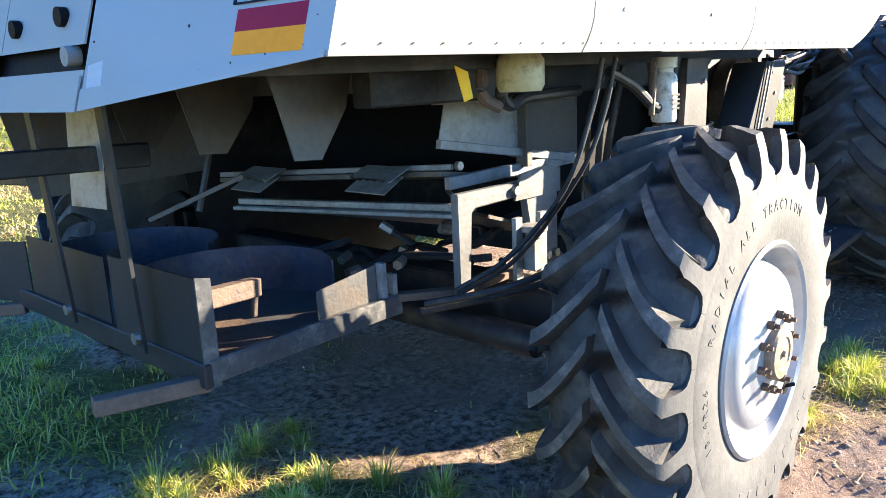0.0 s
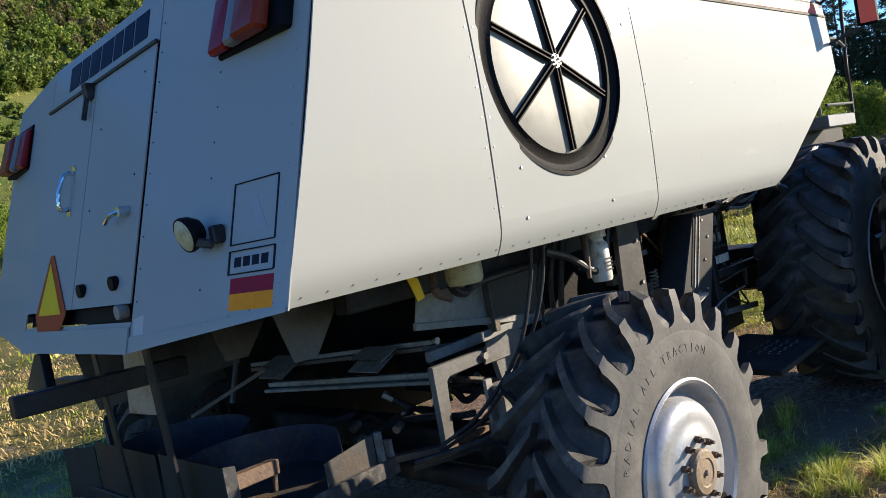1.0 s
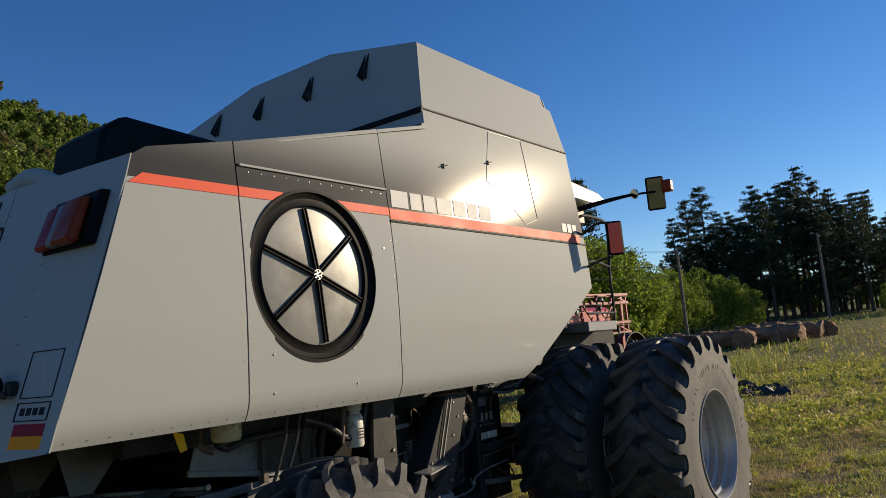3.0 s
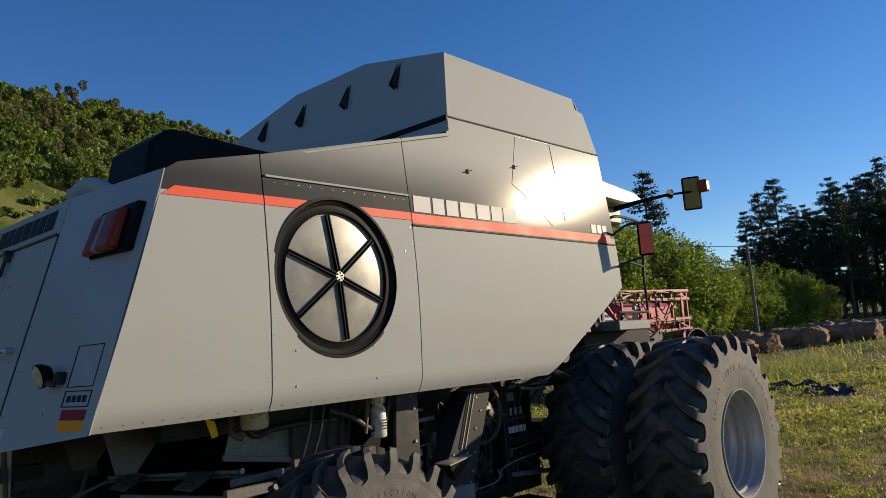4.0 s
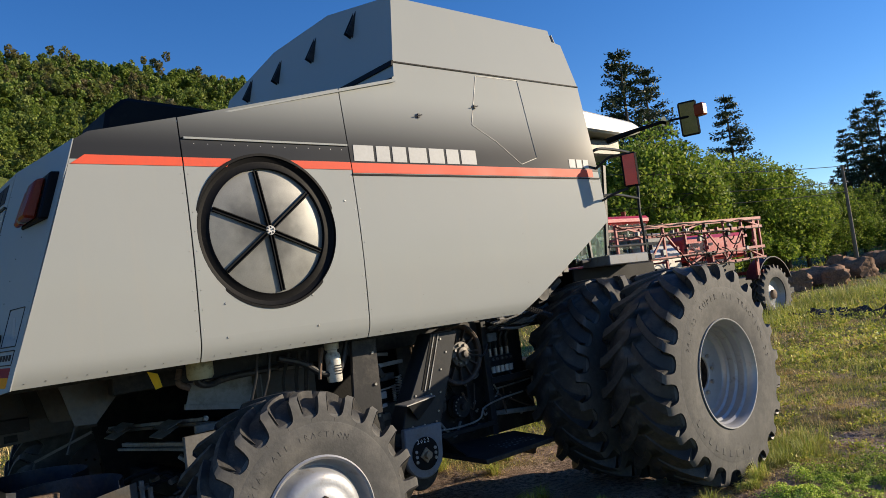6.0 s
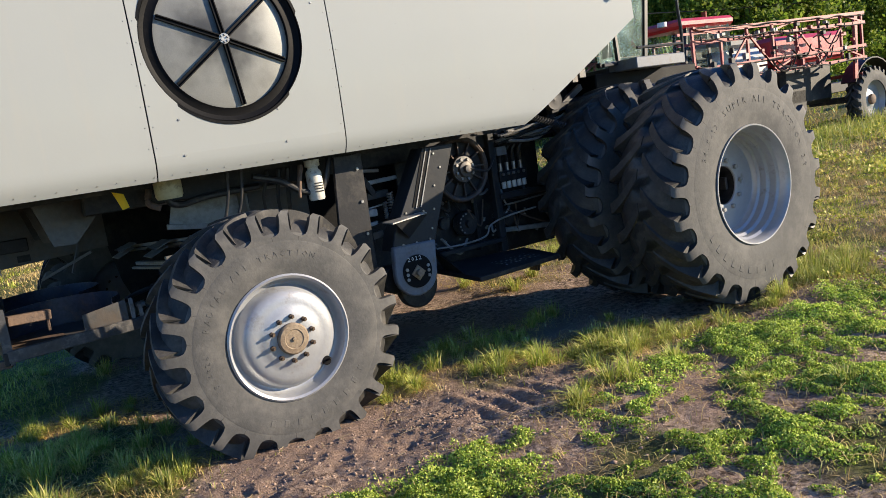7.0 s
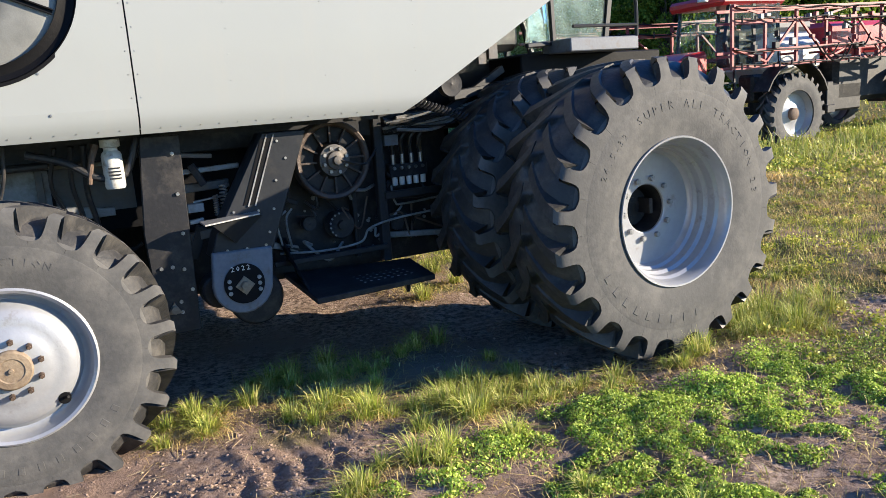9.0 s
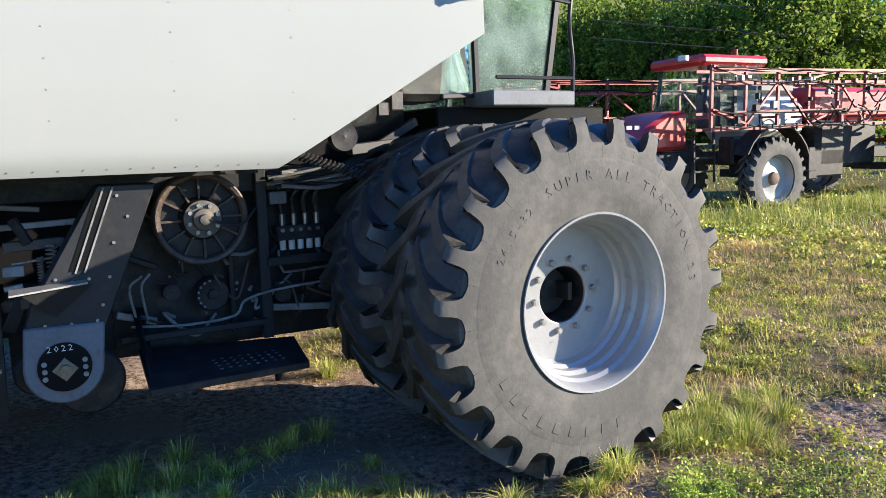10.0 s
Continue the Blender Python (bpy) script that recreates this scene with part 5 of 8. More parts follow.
copy_thing(front_wheel, pose(3.385, WIDE + 1.15, 0.876, 0, 0, 180))
copy_thing(front_wheel, pose(3.385, WIDE + 0.36, 0.876, 0, 0, 180))

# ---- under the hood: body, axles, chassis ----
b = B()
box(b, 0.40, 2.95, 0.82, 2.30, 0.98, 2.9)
# shade on this body is put into its colour, hence near-black
part("separator_body", b, M["black"], combine, "sheet body of the threshing unit, blackened to stand for shade")
b = B()
box(b, -0.45, 0.398, 0.95, 2.25, 1.44, 2.9)
part("straw_chute", b, M["inner"], combine, "dusty grey sheet straw chute")
b = B()
box(b, 0.95, 2.95, 0.72, 2.38, 0.52, 0.978)
part("cleaning_fan_housing", b, M["dark"], combine)
b = B()
solid(b, [(-0.45, 2.52, 1.55), (-0.30, 2.52, 0.75), (-0.15, 2.52, 0.34), (1.30, 2.52, 0.34), (1.50, 2.52, 0.62), (1.50, 2.52, 1.55)], (0, 0.006, 0))
part("far_side_sheet", b, M["dark"], combine)
b = B()
box(b, -0.09, 0.09, 0.10, WIDE - 0.10, 0.52, 0.68)
box(b, -0.16, 0.16, 0.02, 0.16, 0.42, 0.78)
box(b, -0.16, 0.16, WIDE - 0.16, WIDE - 0.02, 0.42, 0.78)
part("rear_axle", b, M["dark"], combine, bevel=0.012)
b = B()
cyl(b, (-0.28, 0.30, 0.55), (-0.28, 1.7, 0.56), 0.055, 14)
cyl(b, (-0.28, 0.20, 0.55), (-0.28, 0.32, 0.55), 0.028, 10)
part("steering_ram", b, M["dark"], combine)
b = B()
box(b, 3.20, 3.56, -0.2, WIDE + 0.6, 0.72, 1.05)
box(b, 3.15, 3.62, 0.45, 0.62, 0.60, 1.70)
box(b, 3.15, 3.62, WIDE - 0.62, WIDE - 0.45, 0.60, 1.70)
part("front_axle", b, M["dark"], combine, bevel=0.02)
b = B()
cyl(b, (3.385, -0.62, 0.876), (3.385, 0.0, 0.876), 0.115, 20)
part("dual_spacer", b, M["dark"], combine)
for y in (0.62, WIDE - 0.62):
    b = B()
    box(b, -0.75, 3.6, y - 0.05, y + 0.05, 1.40, 1.54)
    part("chassis_rail", b, M["dark"], combine, bevel=0.008)
b = B()
beam(b, (-1.38, 0.40, 1.53), (2.2, 0.40, 1.53), 0.04, 0.04)
beam(b, (-1.36, 0.07, HEM + 0.03), (2.15, 0.07, HEM + 0.03), 0.05, 0.012)
part("side_frame", b, M["dark"], combine)
b = B()
solid(b, [(-1.36, 0.02, 1.56), (0.9, 0.02, 1.56), (0.9, WIDE - 0.02, 1.60), (-1.36, WIDE - 0.02, 1.60)], (0, 0, 0.008))
part("hood_floor", b, M["inner"], combine)
b = B()
beam(b, (-1.0, 2.2, 1.14), (-1.0, 3.5, 1.08), 0.10, 0.11)
beam(b, (-1.75, 1.6, 1.27), (-1.0, 1.6, 1.25), 0.08, 0.09)
part("tow_beam", b, M["dark"], combine, bevel=0.006)
b = B()
solid(b, [(-1.40, 2.36, 1.20), (-1.40, 2.72, 1.20), (-1.36, 2.60, 1.39), (-1.36, 2.50, 1.39)], (0.05, 0, 0))
part("beam_bracket", b, M["dark"], combine, bevel=0.006)

# hanging sheets under the straw outlet
b = B()
solid(b, [(-1.31, 2.2, 1.50), (-1.22, 2.2, 1.06), (-0.40, 2.2, 1.09), (-0.40, 2.2, 1.56)], (0, 0.006, 0))
part("outlet_side_sheet", b, M["inner"], combine)
for y in (0.75, 1.32, 1.88):
    b = B()
    solid(b, [(-1.02, y, 1.55), (-0.98, y, 1.43), (-0.93, y, 1.25), (-0.80, y + 0.03, 1.24), (-0.64, y + 0.08, 1.40), (-0.60, y + 0.08, 1.55)], (0, 0.006, 0))
    part("straw_deflector", b, M["inner"], combine)
b = B()
solid(b, [(-1.20, 1.50, 1.45), (-1.20, 1.78, 1.45), (-1.20, 1.86, 1.06), (-1.20, 1.55, 1.07)], (0.004, 0, 0))
part("hanging_sheet", b, M["zinc"], combine, "bare galvanised sheet", bevel=0.0)
# cleaning shoe: rails, sheets and flaps seen from behind
for (p, q, w, h, mat) in (((-0.12, 0.82, 1.135), (-0.30, 2.25, 1.05), 0.02, 0.024, "grey"), ((-0.02, 0.80, 0.955), (-0.20, 2.25, 0.90), 0.04, 0.03, "zinc"), ((-0.06, 0.80, 0.925), (-0.24, 2.25, 0.87), 0.03, 0.02, "zinc"),
                         ((-0.20, 0.78, 1.08), (0.62, 0.74, 1.10), 0.03, 0.05, "grey"), ((-0.26, 0.76, 1.24), (0.60, 0.74, 1.10), 0.03, 0.035, "grey"), ((0.25, 0.74, 1.10), (0.25, 0.74, 1.50), 0.06, 0.04, "inner"),
                         ((-0.30, 0.74, 1.40), (0.62, 0.74, 1.38), 0.025, 0.025, "grey"), ((-0.55, 0.80, 0.70), (-0.26, 0.62, 0.69), 0.05, 0.03, "rust"), ((-0.30, 0.62, 0.70), (0.30, 0.60, 0.72), 0.04, 0.03, "rust")):
    b = B()
    beam(b, p, q, w, h)
    part("shoe_rail", b, M[mat], combine, bevel=0.003)
b = B()
solid(b, [(-0.24, 0.775, 1.25), (0.30, 0.755, 1.12), (0.30, 0.755, 1.37), (-0.20, 0.775, 1.39)], (0, 0.005, 0))
part("shoe_side_sheet", b, M["grey"], combine)
b = B()
solid(b, [(0.32, 0.80, 1.10), (0.75, 0.80, 1.10), (0.75, 0.80, 1.5), (0.32, 0.80, 1.5)], (0, 0.005, 0))
part("shoe_side_sheet", b, M["inner"], combine)
b = B()
solid(b, [(-0.16, 0.85, 1.12), (-0.34, 2.2, 1.04), (0.5, 2.2, 0.98), (0.6, 0.85, 1.02)], (0, 0, -0.02))
part("sieve", b, M["inner"], combine)
b = B()
solid(b, [(-0.02, 0.80, 0.94), (-0.2, 2.2, 0.88), (0.6, 2.2, 0.70), (0.7, 0.80, 0.72)], (0, 0, -0.015))
part("grain_pan", b, M["inner"], combine)
for p in ((-0.30, 0.98, 1.09), (-0.38, 1.72, 1.06)):
    b = B()
    x, y, z = p
    teeth = [(x - 0.02, y + 0.26 * k / 12, z + (0.012 if k % 2 else 0.0)) for k in range(13)]
    solid(b, teeth + [(x + 0.10, y + 0.26, z + 0.045), (x + 0.10, y, z + 0.045)], (0, 0, -0.004))
    solid(b, [(x - 0.05, y, z - 0.045), (x - 0.05, y + 0.24, z - 0.045), (x + 0.08, y + 0.26, z + 0.01), (x + 0.08, y + 0.02, z + 0.01)], (0, 0, -0.004))
    part("serrated_flap", b, M["grey"], combine, "bent grey sheet flap with serrated edge")
b = B()
cyl(b, (-0.115, 0.80, 1.14), (-0.115, 0.78, 1.14), 0.018, 12)
part("pivot_bolt", b, M["bolt"], combine)
for p, q in (((-0.60, 1.75, 1.35), (-0.75, 1.70, 0.98)), ((-0.62, 1.55, 1.12), (-0.95, 1.75, 0.97))):
    b = B()
    beam(b, p, q, 0.018, 0.018)
    part("brace_rod", b, M["inner"], combine)

# grey bent-plate hanger above the rear axle
b = B()
solid(b, [(-0.345, 0.60, 0.67), (-0.285, 0.60, 0.67), (-0.262, 0.60, 0.99), (-0.24, 0.60, 1.005), (0.04, 0.60, 1.01), (0.07, 0.60, 0.99), (0.13, 0.60, 0.70), (0.29, 0.60, 0.69), (0.29, 0.60, 1.02), (0.25, 0.60, 1.075), (0.0, 0.60, 1.07), (-0.345, 0.60, 1.07)], (0, 0.035, 0))
M["hanger"] = surface("dusty_grey_hanger_paint", (0.17, 0.17, 0.17), (0.10, 0.10, 0.10), 0.5, 0.1, 4, 45, dirt=(0.10, 0.085, 0.07), dirt_amount=0.45)
hanger = part("axle_hanger", b, M["hanger"], combine, "grey painted bent steel hanger bracket", bevel=0.005)
b = B()
solid(b, [(-0.02, 0.585, 1.0), (0.29, 0.585, 1.0), (0.29, 0.585, 1.10), (0.20, 0.585, 1.12), (0.02, 0.585, 1.10)], (0, 0.012, 0))
part("gusset", b, M["hanger"], hanger)
for p in ((-0.01, 0.58, 1.04), (0.20, 0.58, 0.74), (0.26, 0.58, 0.74)):
    b = B()
    cyl(b, p, (p[0], p[1] + 0.03, p[2]), 0.018, 8)
    part("hanger_bolt", b, M["bolt"], hanger)
b = B()
cyl(b, (-0.02, 0.50, 0.89), (-0.02, 0.50, 0.915), 0.055, 18)
cyl(b, (-0.02, 0.50, 0.86), (-0.02, 0.50, 0.89), 0.03, 12)
box(b, -0.06, 0.02, 0.47, 0.53, 0.74, 0.86)
part("filler_cap", b, M["grey"], combine, bevel=0.004)
for x in (-0.085, 0.075):
    b = B()
    box(b, x - 0.02, x + 0.02, 0.52, 0.54, 0.70, 0.95)
    part("link_plate", b, M["grey"], combine)

# hoses
HOSES = (([(0.02, 0.22, 1.53), (0.0, 0.25, 1.35), (-0.10, 0.30, 1.08), (-0.30, 0.40, 0.86), (-0.48, 0.50, 0.76)], 0.0095),
         ([(0.11, 0.22, 1.53), (0.08, 0.25, 1.33), (-0.02, 0.29, 1.12), (-0.22, 0.42, 0.84), (-0.42, 0.55, 0.72)], 0.009),
         ([(-0.52, 0.62, 0.70), (-0.30, 0.42, 0.74), (-0.05, 0.30, 0.80), (0.12, 0.25, 0.80)], 0.014),
         ([(-0.50, 0.66, 0.66), (-0.25, 0.48, 0.69), (0.05, 0.32, 0.74), (0.2, 0.3, 0.72)], 0.014),
         ([(-0.18, 0.80, 1.06), (-0.10, 0.78, 0.92), (-0.12, 0.80, 0.78), (-0.02, 0.82, 0.72)], 0.010),
         ([(0.20, 0.30, 1.48), (0.38, 0.30, 1.42), (0.52, 0.28, 1.33), (0.66, 0.30, 1.34), (0.74, 0.30, 1.52)], 0.021),
         ([(-0.26, 0.42, 1.52), (-0.30, 0.42, 1.42), (-0.22, 0.44, 1.38), (-0.05, 0.5, 1.40), (0.3, 0.5, 1.41)], 0.022),
         ([(0.34, 0.40, 1.50), (0.30, 0.45, 1.30), (0.36, 0.50, 1.10), (0.33, 0.52, 0.80)], 0.012),
         ([(0.42, 0.40, 1.50), (0.40, 0.45, 1.30), (0.44, 0.50, 1.05), (0.42, 0.52, 0.78)], 0.014),
         ([(0.48, 0.40, 1.50), (0.47, 0.45, 1.25), (0.50, 0.50, 1.05), (0.49, 0.52, 0.80)], 0.016))
for pts, r in HOSES:
    b = B()
    tube(b, pts, r, 10)
    part("hose", b, M["hose"], combine)
for k in range(9):
    rg = random.Random(40 + k)
    b = B()
    p = [(-0.55 + 0.11 * k + rg.uniform(-0.1, 0.1), 0.95 + rg.uniform(0, 0.5), 0.75 + rg.uniform(-0.03, 0.12))]
    for _ in range(4):
        p.append((p[-1][0] + rg.uniform(0.04, 0.16), p[-1][1] + rg.uniform(-0.12, 0.08), p[-1][2] + rg.uniform(-0.07, 0.05)))
    tube(b, p, rg.uniform(0.012, 0.022), 7)
    part("hose", b, M["hose"], combine)
    b = B()
    d = (Vector(p[1]) - Vector(p[0])).normalized()
    cyl(b, Vector(p[0]) - d * 0.03, Vector(p[0]) + d * 0.03, 0.022, 6)
    part("hose_fitting", b, M["bolt"], combine)
# white filter canister, yellowed bottle, pipes, yellow tag
b = B()
lathe_pts = [(0.001, 0.0), (0.046, 0.0), (0.052, 0.012), (0.052, 0.175), (0.046, 0.19), (0.035, 0.20), (0.035, 0.215), (0.05, 0.22), (0.05, 0.26), (0.001, 0.262)]
lathe(b, lathe_pts, 24)
can = part("filter_canister", b, M["canister"], combine, "white oil filter canister")
can.matrix_basis = pose(0.60, 0.28, 1.265, 90, 0, 0)
b = B()
for k in range(4):
    box(b, 0.57, 0.63, 0.2265, 0.2275, 1.37 - 0.018 * k, 1.378 - 0.018 * k)
part("label_bars", b, M["charcoal"], combine)
b = B()
tube(b, [(0.53, 0.30, 1.50), (0.50, 0.28, 1.42), (0.475, 0.27, 1.30)], 0.02, 8, r2=0.012)
part("canister_pipe", b, M["rust"], combine)
b = B()
lathe(b, [(0.001, 0.0), (0.07, 0.0), (0.08, 0.02), (0.08, 0.10), (0.06, 0.13), (0.001, 0.135)], 24)
bottle = part("overflow_bottle", b, M["plastic"], combine, "yellowed plastic bottle")
bottle.matrix_basis = pose(-0.31, 0.33, 1.43, 90, 0, 0)
b = B()
tube(b, [(-0.40, 0.42, 1.50), (-0.42, 0.40, 1.42), (-0.36, 0.38, 1.38)], 0.02, 8)
part("bottle_pipe", b, M["rust"], combine)
b = B()
solid(b, [(-0.62, 0.34, 1.52), (-0.56, 0.34, 1.50), (-0.54, 0.34, 1.42), (-0.58, 0.34, 1.41)], (0, 0.003, 0))
part("warning_tag", b, M["yellow"], combine, "small yellow tag")

# ---- straw spreader tray behind the axle ----
TZ = 0.66
M["bluesteel"] = surface("worn_blue_steel", (0.085, 0.088, 0.125), (0.045, 0.047, 0.06), 0.35, 0.35, 5, 40, dirt=(0.13, 0.10, 0.085), dirt_amount=0.4)
M["traypaint"] = surface("scuffed_grey_black_paint", (0.085, 0.085, 0.088), (0.035, 0.035, 0.037), 0.42, 0.1, 5, 40, dirt=(0.22, 0.20, 0.18), dirt_amount=0.3)
b = B()
box(b, -1.29, -0.52, 0.77, 2.40, TZ - 0.012, TZ)
tray = part("spreader_tray", b, M["inner"], combine, "black spreader tray with rusty bare patches")
b = B()
beam(b, (-1.30, 0.765, TZ), (-0.50, 0.765, TZ + 0.015), 0.03, 0.075)
part("tray_rail", b, M["traypaint"], tray, bevel=0.005)
b = B()
beam(b, (-1.305, 0.75, TZ - 0.01), (-1.305, 2.42, TZ - 0.01), 0.03, 0.08)
part("tray_rail", b, M["charcoal"], tray, bevel=0.005)
b = B()
box(b, -1.27, -0.95, 0.79, 1.20, TZ + 0.001, TZ + 0.005)
part("worn_floor", b, M["rust"], tray)


def band(bm, cx, cy, r, a0, a1, z0, z1, n=20, t=0.006, lead=()):
    """One curved strip of sheet, with optional straight points before it."""
    line = [(Vector(p), Vector((1, 0, 0))) for p in lead]
    for i in range(n + 1):
        a = radians(a0 + (a1 - a0) * i / n)
        d = Vector((math.cos(a), math.sin(a), 0))
        line.append((Vector((cx, cy, 0)) + d * r, d))
    rows = [[bm.verts.new((p + d * k).to_tuple()[:2] + (z,)) for k, z in ((0, z0), (t, z0), (t, z1), (0, z1))] for p, d in line]
    for a, c in zip(rows, rows[1:]):
        for j in range(4):
            bm.faces.new((a[j], a[(j + 1) % 4], c[(j + 1) % 4], c[j]))
    bm.faces.new(rows[0][::-1])
    bm.faces.new(rows[-1])
    bmesh.ops.recalc_face_normals(bm, faces=bm.faces[:])


for cx, cy, a0, a1, z1 in ((-0.93, 1.19, -40, 150, 0.865), (-0.93, 1.98, -60, 175, 0.865)):
    b = B()
    band(b, cx, cy, 0.36, a0, a1, TZ, z1 - 0.02)
    part("spreader_band", b, M["bluesteel"], tray, "curved dark steel band with worn inner face")
b = B()
band(b, -1.19, 1.30, 0.12, 180, 110, TZ, 0.95, 6, 0.006, ((-1.31, 0.76, 0),))
part("rear_guard", b, M["charcoal"], tray)
b = B()
solid(b, [(-1.30, 1.40, TZ), (-1.30, 2.12, TZ), (-1.30, 2.12, 0.93), (-1.30, 1.40, 0.93)], (0.006, 0, 0))
part("rear_guard", b, M["charcoal"], tray)
b = B()
solid(b, [(-1.30, 2.15, TZ - 0.02), (-1.36, 2.44, TZ - 0.04), (-1.36, 2.44, 0.88), (-1.30, 2.15, 0.90)], (0.006, 0, 0))
part("rear_guard", b, M["charcoal"], tray)
b = B()
solid(b, [(-1.315, 0.755, TZ - 0.05), (-1.265, 0.755, TZ - 0.05), (-1.265, 0.755, 0.945), (-1.315, 0.755, 0.955)], (0, 0.006, 0))
part("end_bracket", b, M["traypaint"], tray)
b = B()
solid(b, [(-0.86, 0.79, TZ + 0.02), (-0.60, 0.78, TZ + 0.03), (-0.60, 0.78, 0.84), (-0.86, 0.79, 0.80)], (0, 0.006, 0))
part("side_guard", b, M["inner"], tray)
for x in (-0.58, -0.53):
    b = B()
    box(b, x, x + 0.02, 0.765, 0.80, TZ + 0.02, 0.84 - (x + 0.58))
    part("guard_clip", b, M["grey"], tray)
b = B()
beam(b, (-1.26, 0.84, 0.86), (-1.02, 0.90, 0.84), 0.05, 0.06)
beam(b, (-1.04, 0.88, 0.85), (-1.04, 0.90, 0.74), 0.02, 0.02)
part("rusty_arm", b, M["rust"], tray, bevel=0.004)
b = B()
beam(b, (-1.28, 0.80, 0.615), (-1.60, 0.88, 0.625), 0.05, 0.05)
part("rusty_bar", b, M["rust"], tray, bevel=0.004)
b = B()
beam(b, (-1.30, 2.25, 0.60), (-1.75, 2.6, 0.60), 0.05, 0.05)
part("rusty_bar", b, M["rust"], tray, bevel=0.004)
for y0, y1 in ((1.03, 1.05), (1.60, 1.58)):
    b = B()
    beam(b, (-1.40, y0, 1.50), (-1.36, y1, 0.68), 0.05, 0.012, up=(1, 0, 0))
    post = part("hanger_strap", b, M["charcoal"], combine, "black flat steel strap")
    b = B()
    cyl(b, (-1.385, y1, 0.73), (-1.365, y1, 0.73), 0.02, 8)
    part("strap_bolt", b, M["bolt"], post)

# ---- elevator leg, drives and valves between the wheels ----
b = B()
solid(b, [(0.745, 0.25, 1.52), (0.95, 0.25, 1.52), (0.93, 0.25, 0.42), (0.72, 0.25, 0.42), (0.70, 0.25, 1.0)], (0, 0.03, 0))
plate = part("frame_plate", b, M["dark"], combine, "charcoal steel side plate with bolts", bevel=0.004)
for p in ((0.90, 1.42), (0.90, 1.2), (0.90, 0.98), (0.88, 0.78), (0.76, 0.80), (0.82, 0.80), (0.84, 0.60), (0.74, 0.56), (0.84, 0.54), (0.91, 0.66)):
    b = B()
    cyl(b, (p[0], 0.25, p[1]), (p[0], 0.238, p[1]), 0.011, 6)
    part("plate_bolt", b, M["bolt"], plate)
b = B()
cyl(b, (0.80, 0.25, 0.56), (0.80, 0.235, 0.56), 0.045, 3)
cyl(b, (0.80, 0.24, 0.56), (0.80, 0.22, 0.56), 0.022, 12)
part("flange_bearing", b, M["hub"], plate)
b = B()
solid(b, [(1.38, 0.16, 1.49), (1.64, 0.16, 1.49), (1.37, 0.16, 0.83), (1.02, 0.16, 0.83), (1.06, 0.16, 0.95)], (0, 0.16, 0))
leg = part("elevator_leg", b, M["charcoal"], combine, "charcoal painted grain elevator leg", bevel=0.006)
for xt, xb2 in ((1.375, 1.235), (1.415, 1.275)):
    b = B()
    beam(b, (xt + 0.03, 0.154, 1.48), (xb2 + 0.02, 0.154, 1.09), 0.006, 0.008)
    part("slot_edge", b, M["grey"], leg)
b = B()
solid(b, [(1.37, 0.156, 1.46), (1.43, 0.156, 1.46), (1.30, 0.156, 1.10), (1.23, 0.156, 1.10)], (0, 0.003, 0))
part("slot", b, M["black"], leg)
for p in ((1.46, 1.44), (1.50, 1.34), (1.43, 1.22), (1.40, 1.06), (1.31, 1.06), (1.24, 1.05), (1.17, 1.07), (1.36, 0.93), (1.11, 0.86), (1.22, 0.855), (1.33, 0.86)):
    b = B()
    cyl(b, (p[0], 0.16, p[1]), (p[0], 0.152, p[1]), 0.008, 6)
    part("leg_bolt", b, M["bolt"], leg)
b = B()
solid(b, [(0.98, 0.02, 1.03), (1.30, 0.10, 1.045), (1.30, 0.16, 1.05), (0.98, 0.16, 1.035)], (0, 0, 0.008))
part("ledge", b, M["zinc"], leg)
b = B()
solid(b, [(1.02, 0.06, 1.03), (1.32, 0.12, 1.04), (1.16, 0.14, 0.90)], (0, 0.01, 0))
part("gusset", b, M["charcoal"], leg)
b = B()
pts = [(1.02, 0.86), (1.36, 0.85)] + [(1.185 + 0.17 * math.cos(radians(a)) - 0.012, 0.66 + 0.17 * math.sin(radians(a))) for a in range(0, -181, -15)]
solid(b, [(x, 0.135, z) for x, z in pts], (0, 0.05, 0))
shield = part("bearing_shield", b, M["shield"], combine, "grey-blue round-ended plastic shield", bevel=0.008)
b = B()
cyl(b, (1.175, 0.136, 0.665), (1.175, 0.125, 0.665), 0.115, 28)
part("bearing_recess", b, M["black"], shield)
b = B()
cyl(b, (1.175, 0.128, 0.655), (1.175, 0.115, 0.655), 0.055, 4)
cyl(b, (1.175, 0.12, 0.655), (1.175, 0.085, 0.655), 0.026, 14)
part("bearing_flange", b, M["hub"], shield)
for sx in (-0.085, 0.085):
    for k in range(3):
        b = B()
        cyl(b, (1.175 + sx, 0.127, 0.62 + 0.035 * k), (1.175 + sx, 0.117, 0.62 + 0.035 * k), 0.012, 8)
        part("recess_bolt", b, M["grey"], shield)
b = B()
x = 1.115
for ch in "2022":
    vs, fs = glyph(ch)
    verts = [b.verts.new((x + v.x * 0.030, 0.122 - v.z * 0.01, 0.742 + v.y * 0.030)) for v in vs]
    for f in fs:
        b.faces.new([verts[j] for j in f])
    x += 0.030
part("chalk_number", b, M["white"], shield)
b = B()
cyl(b, (1.29, 0.34, 0.52), (1.29, 0.40, 0.52), 0.165, 36)
cyl(b, (1.06, 0.24, 0.62), (1.06, 0.36, 0.62), 0.10, 24)
part("auger_housing", b, M["dark"], combine, bevel=0.012)
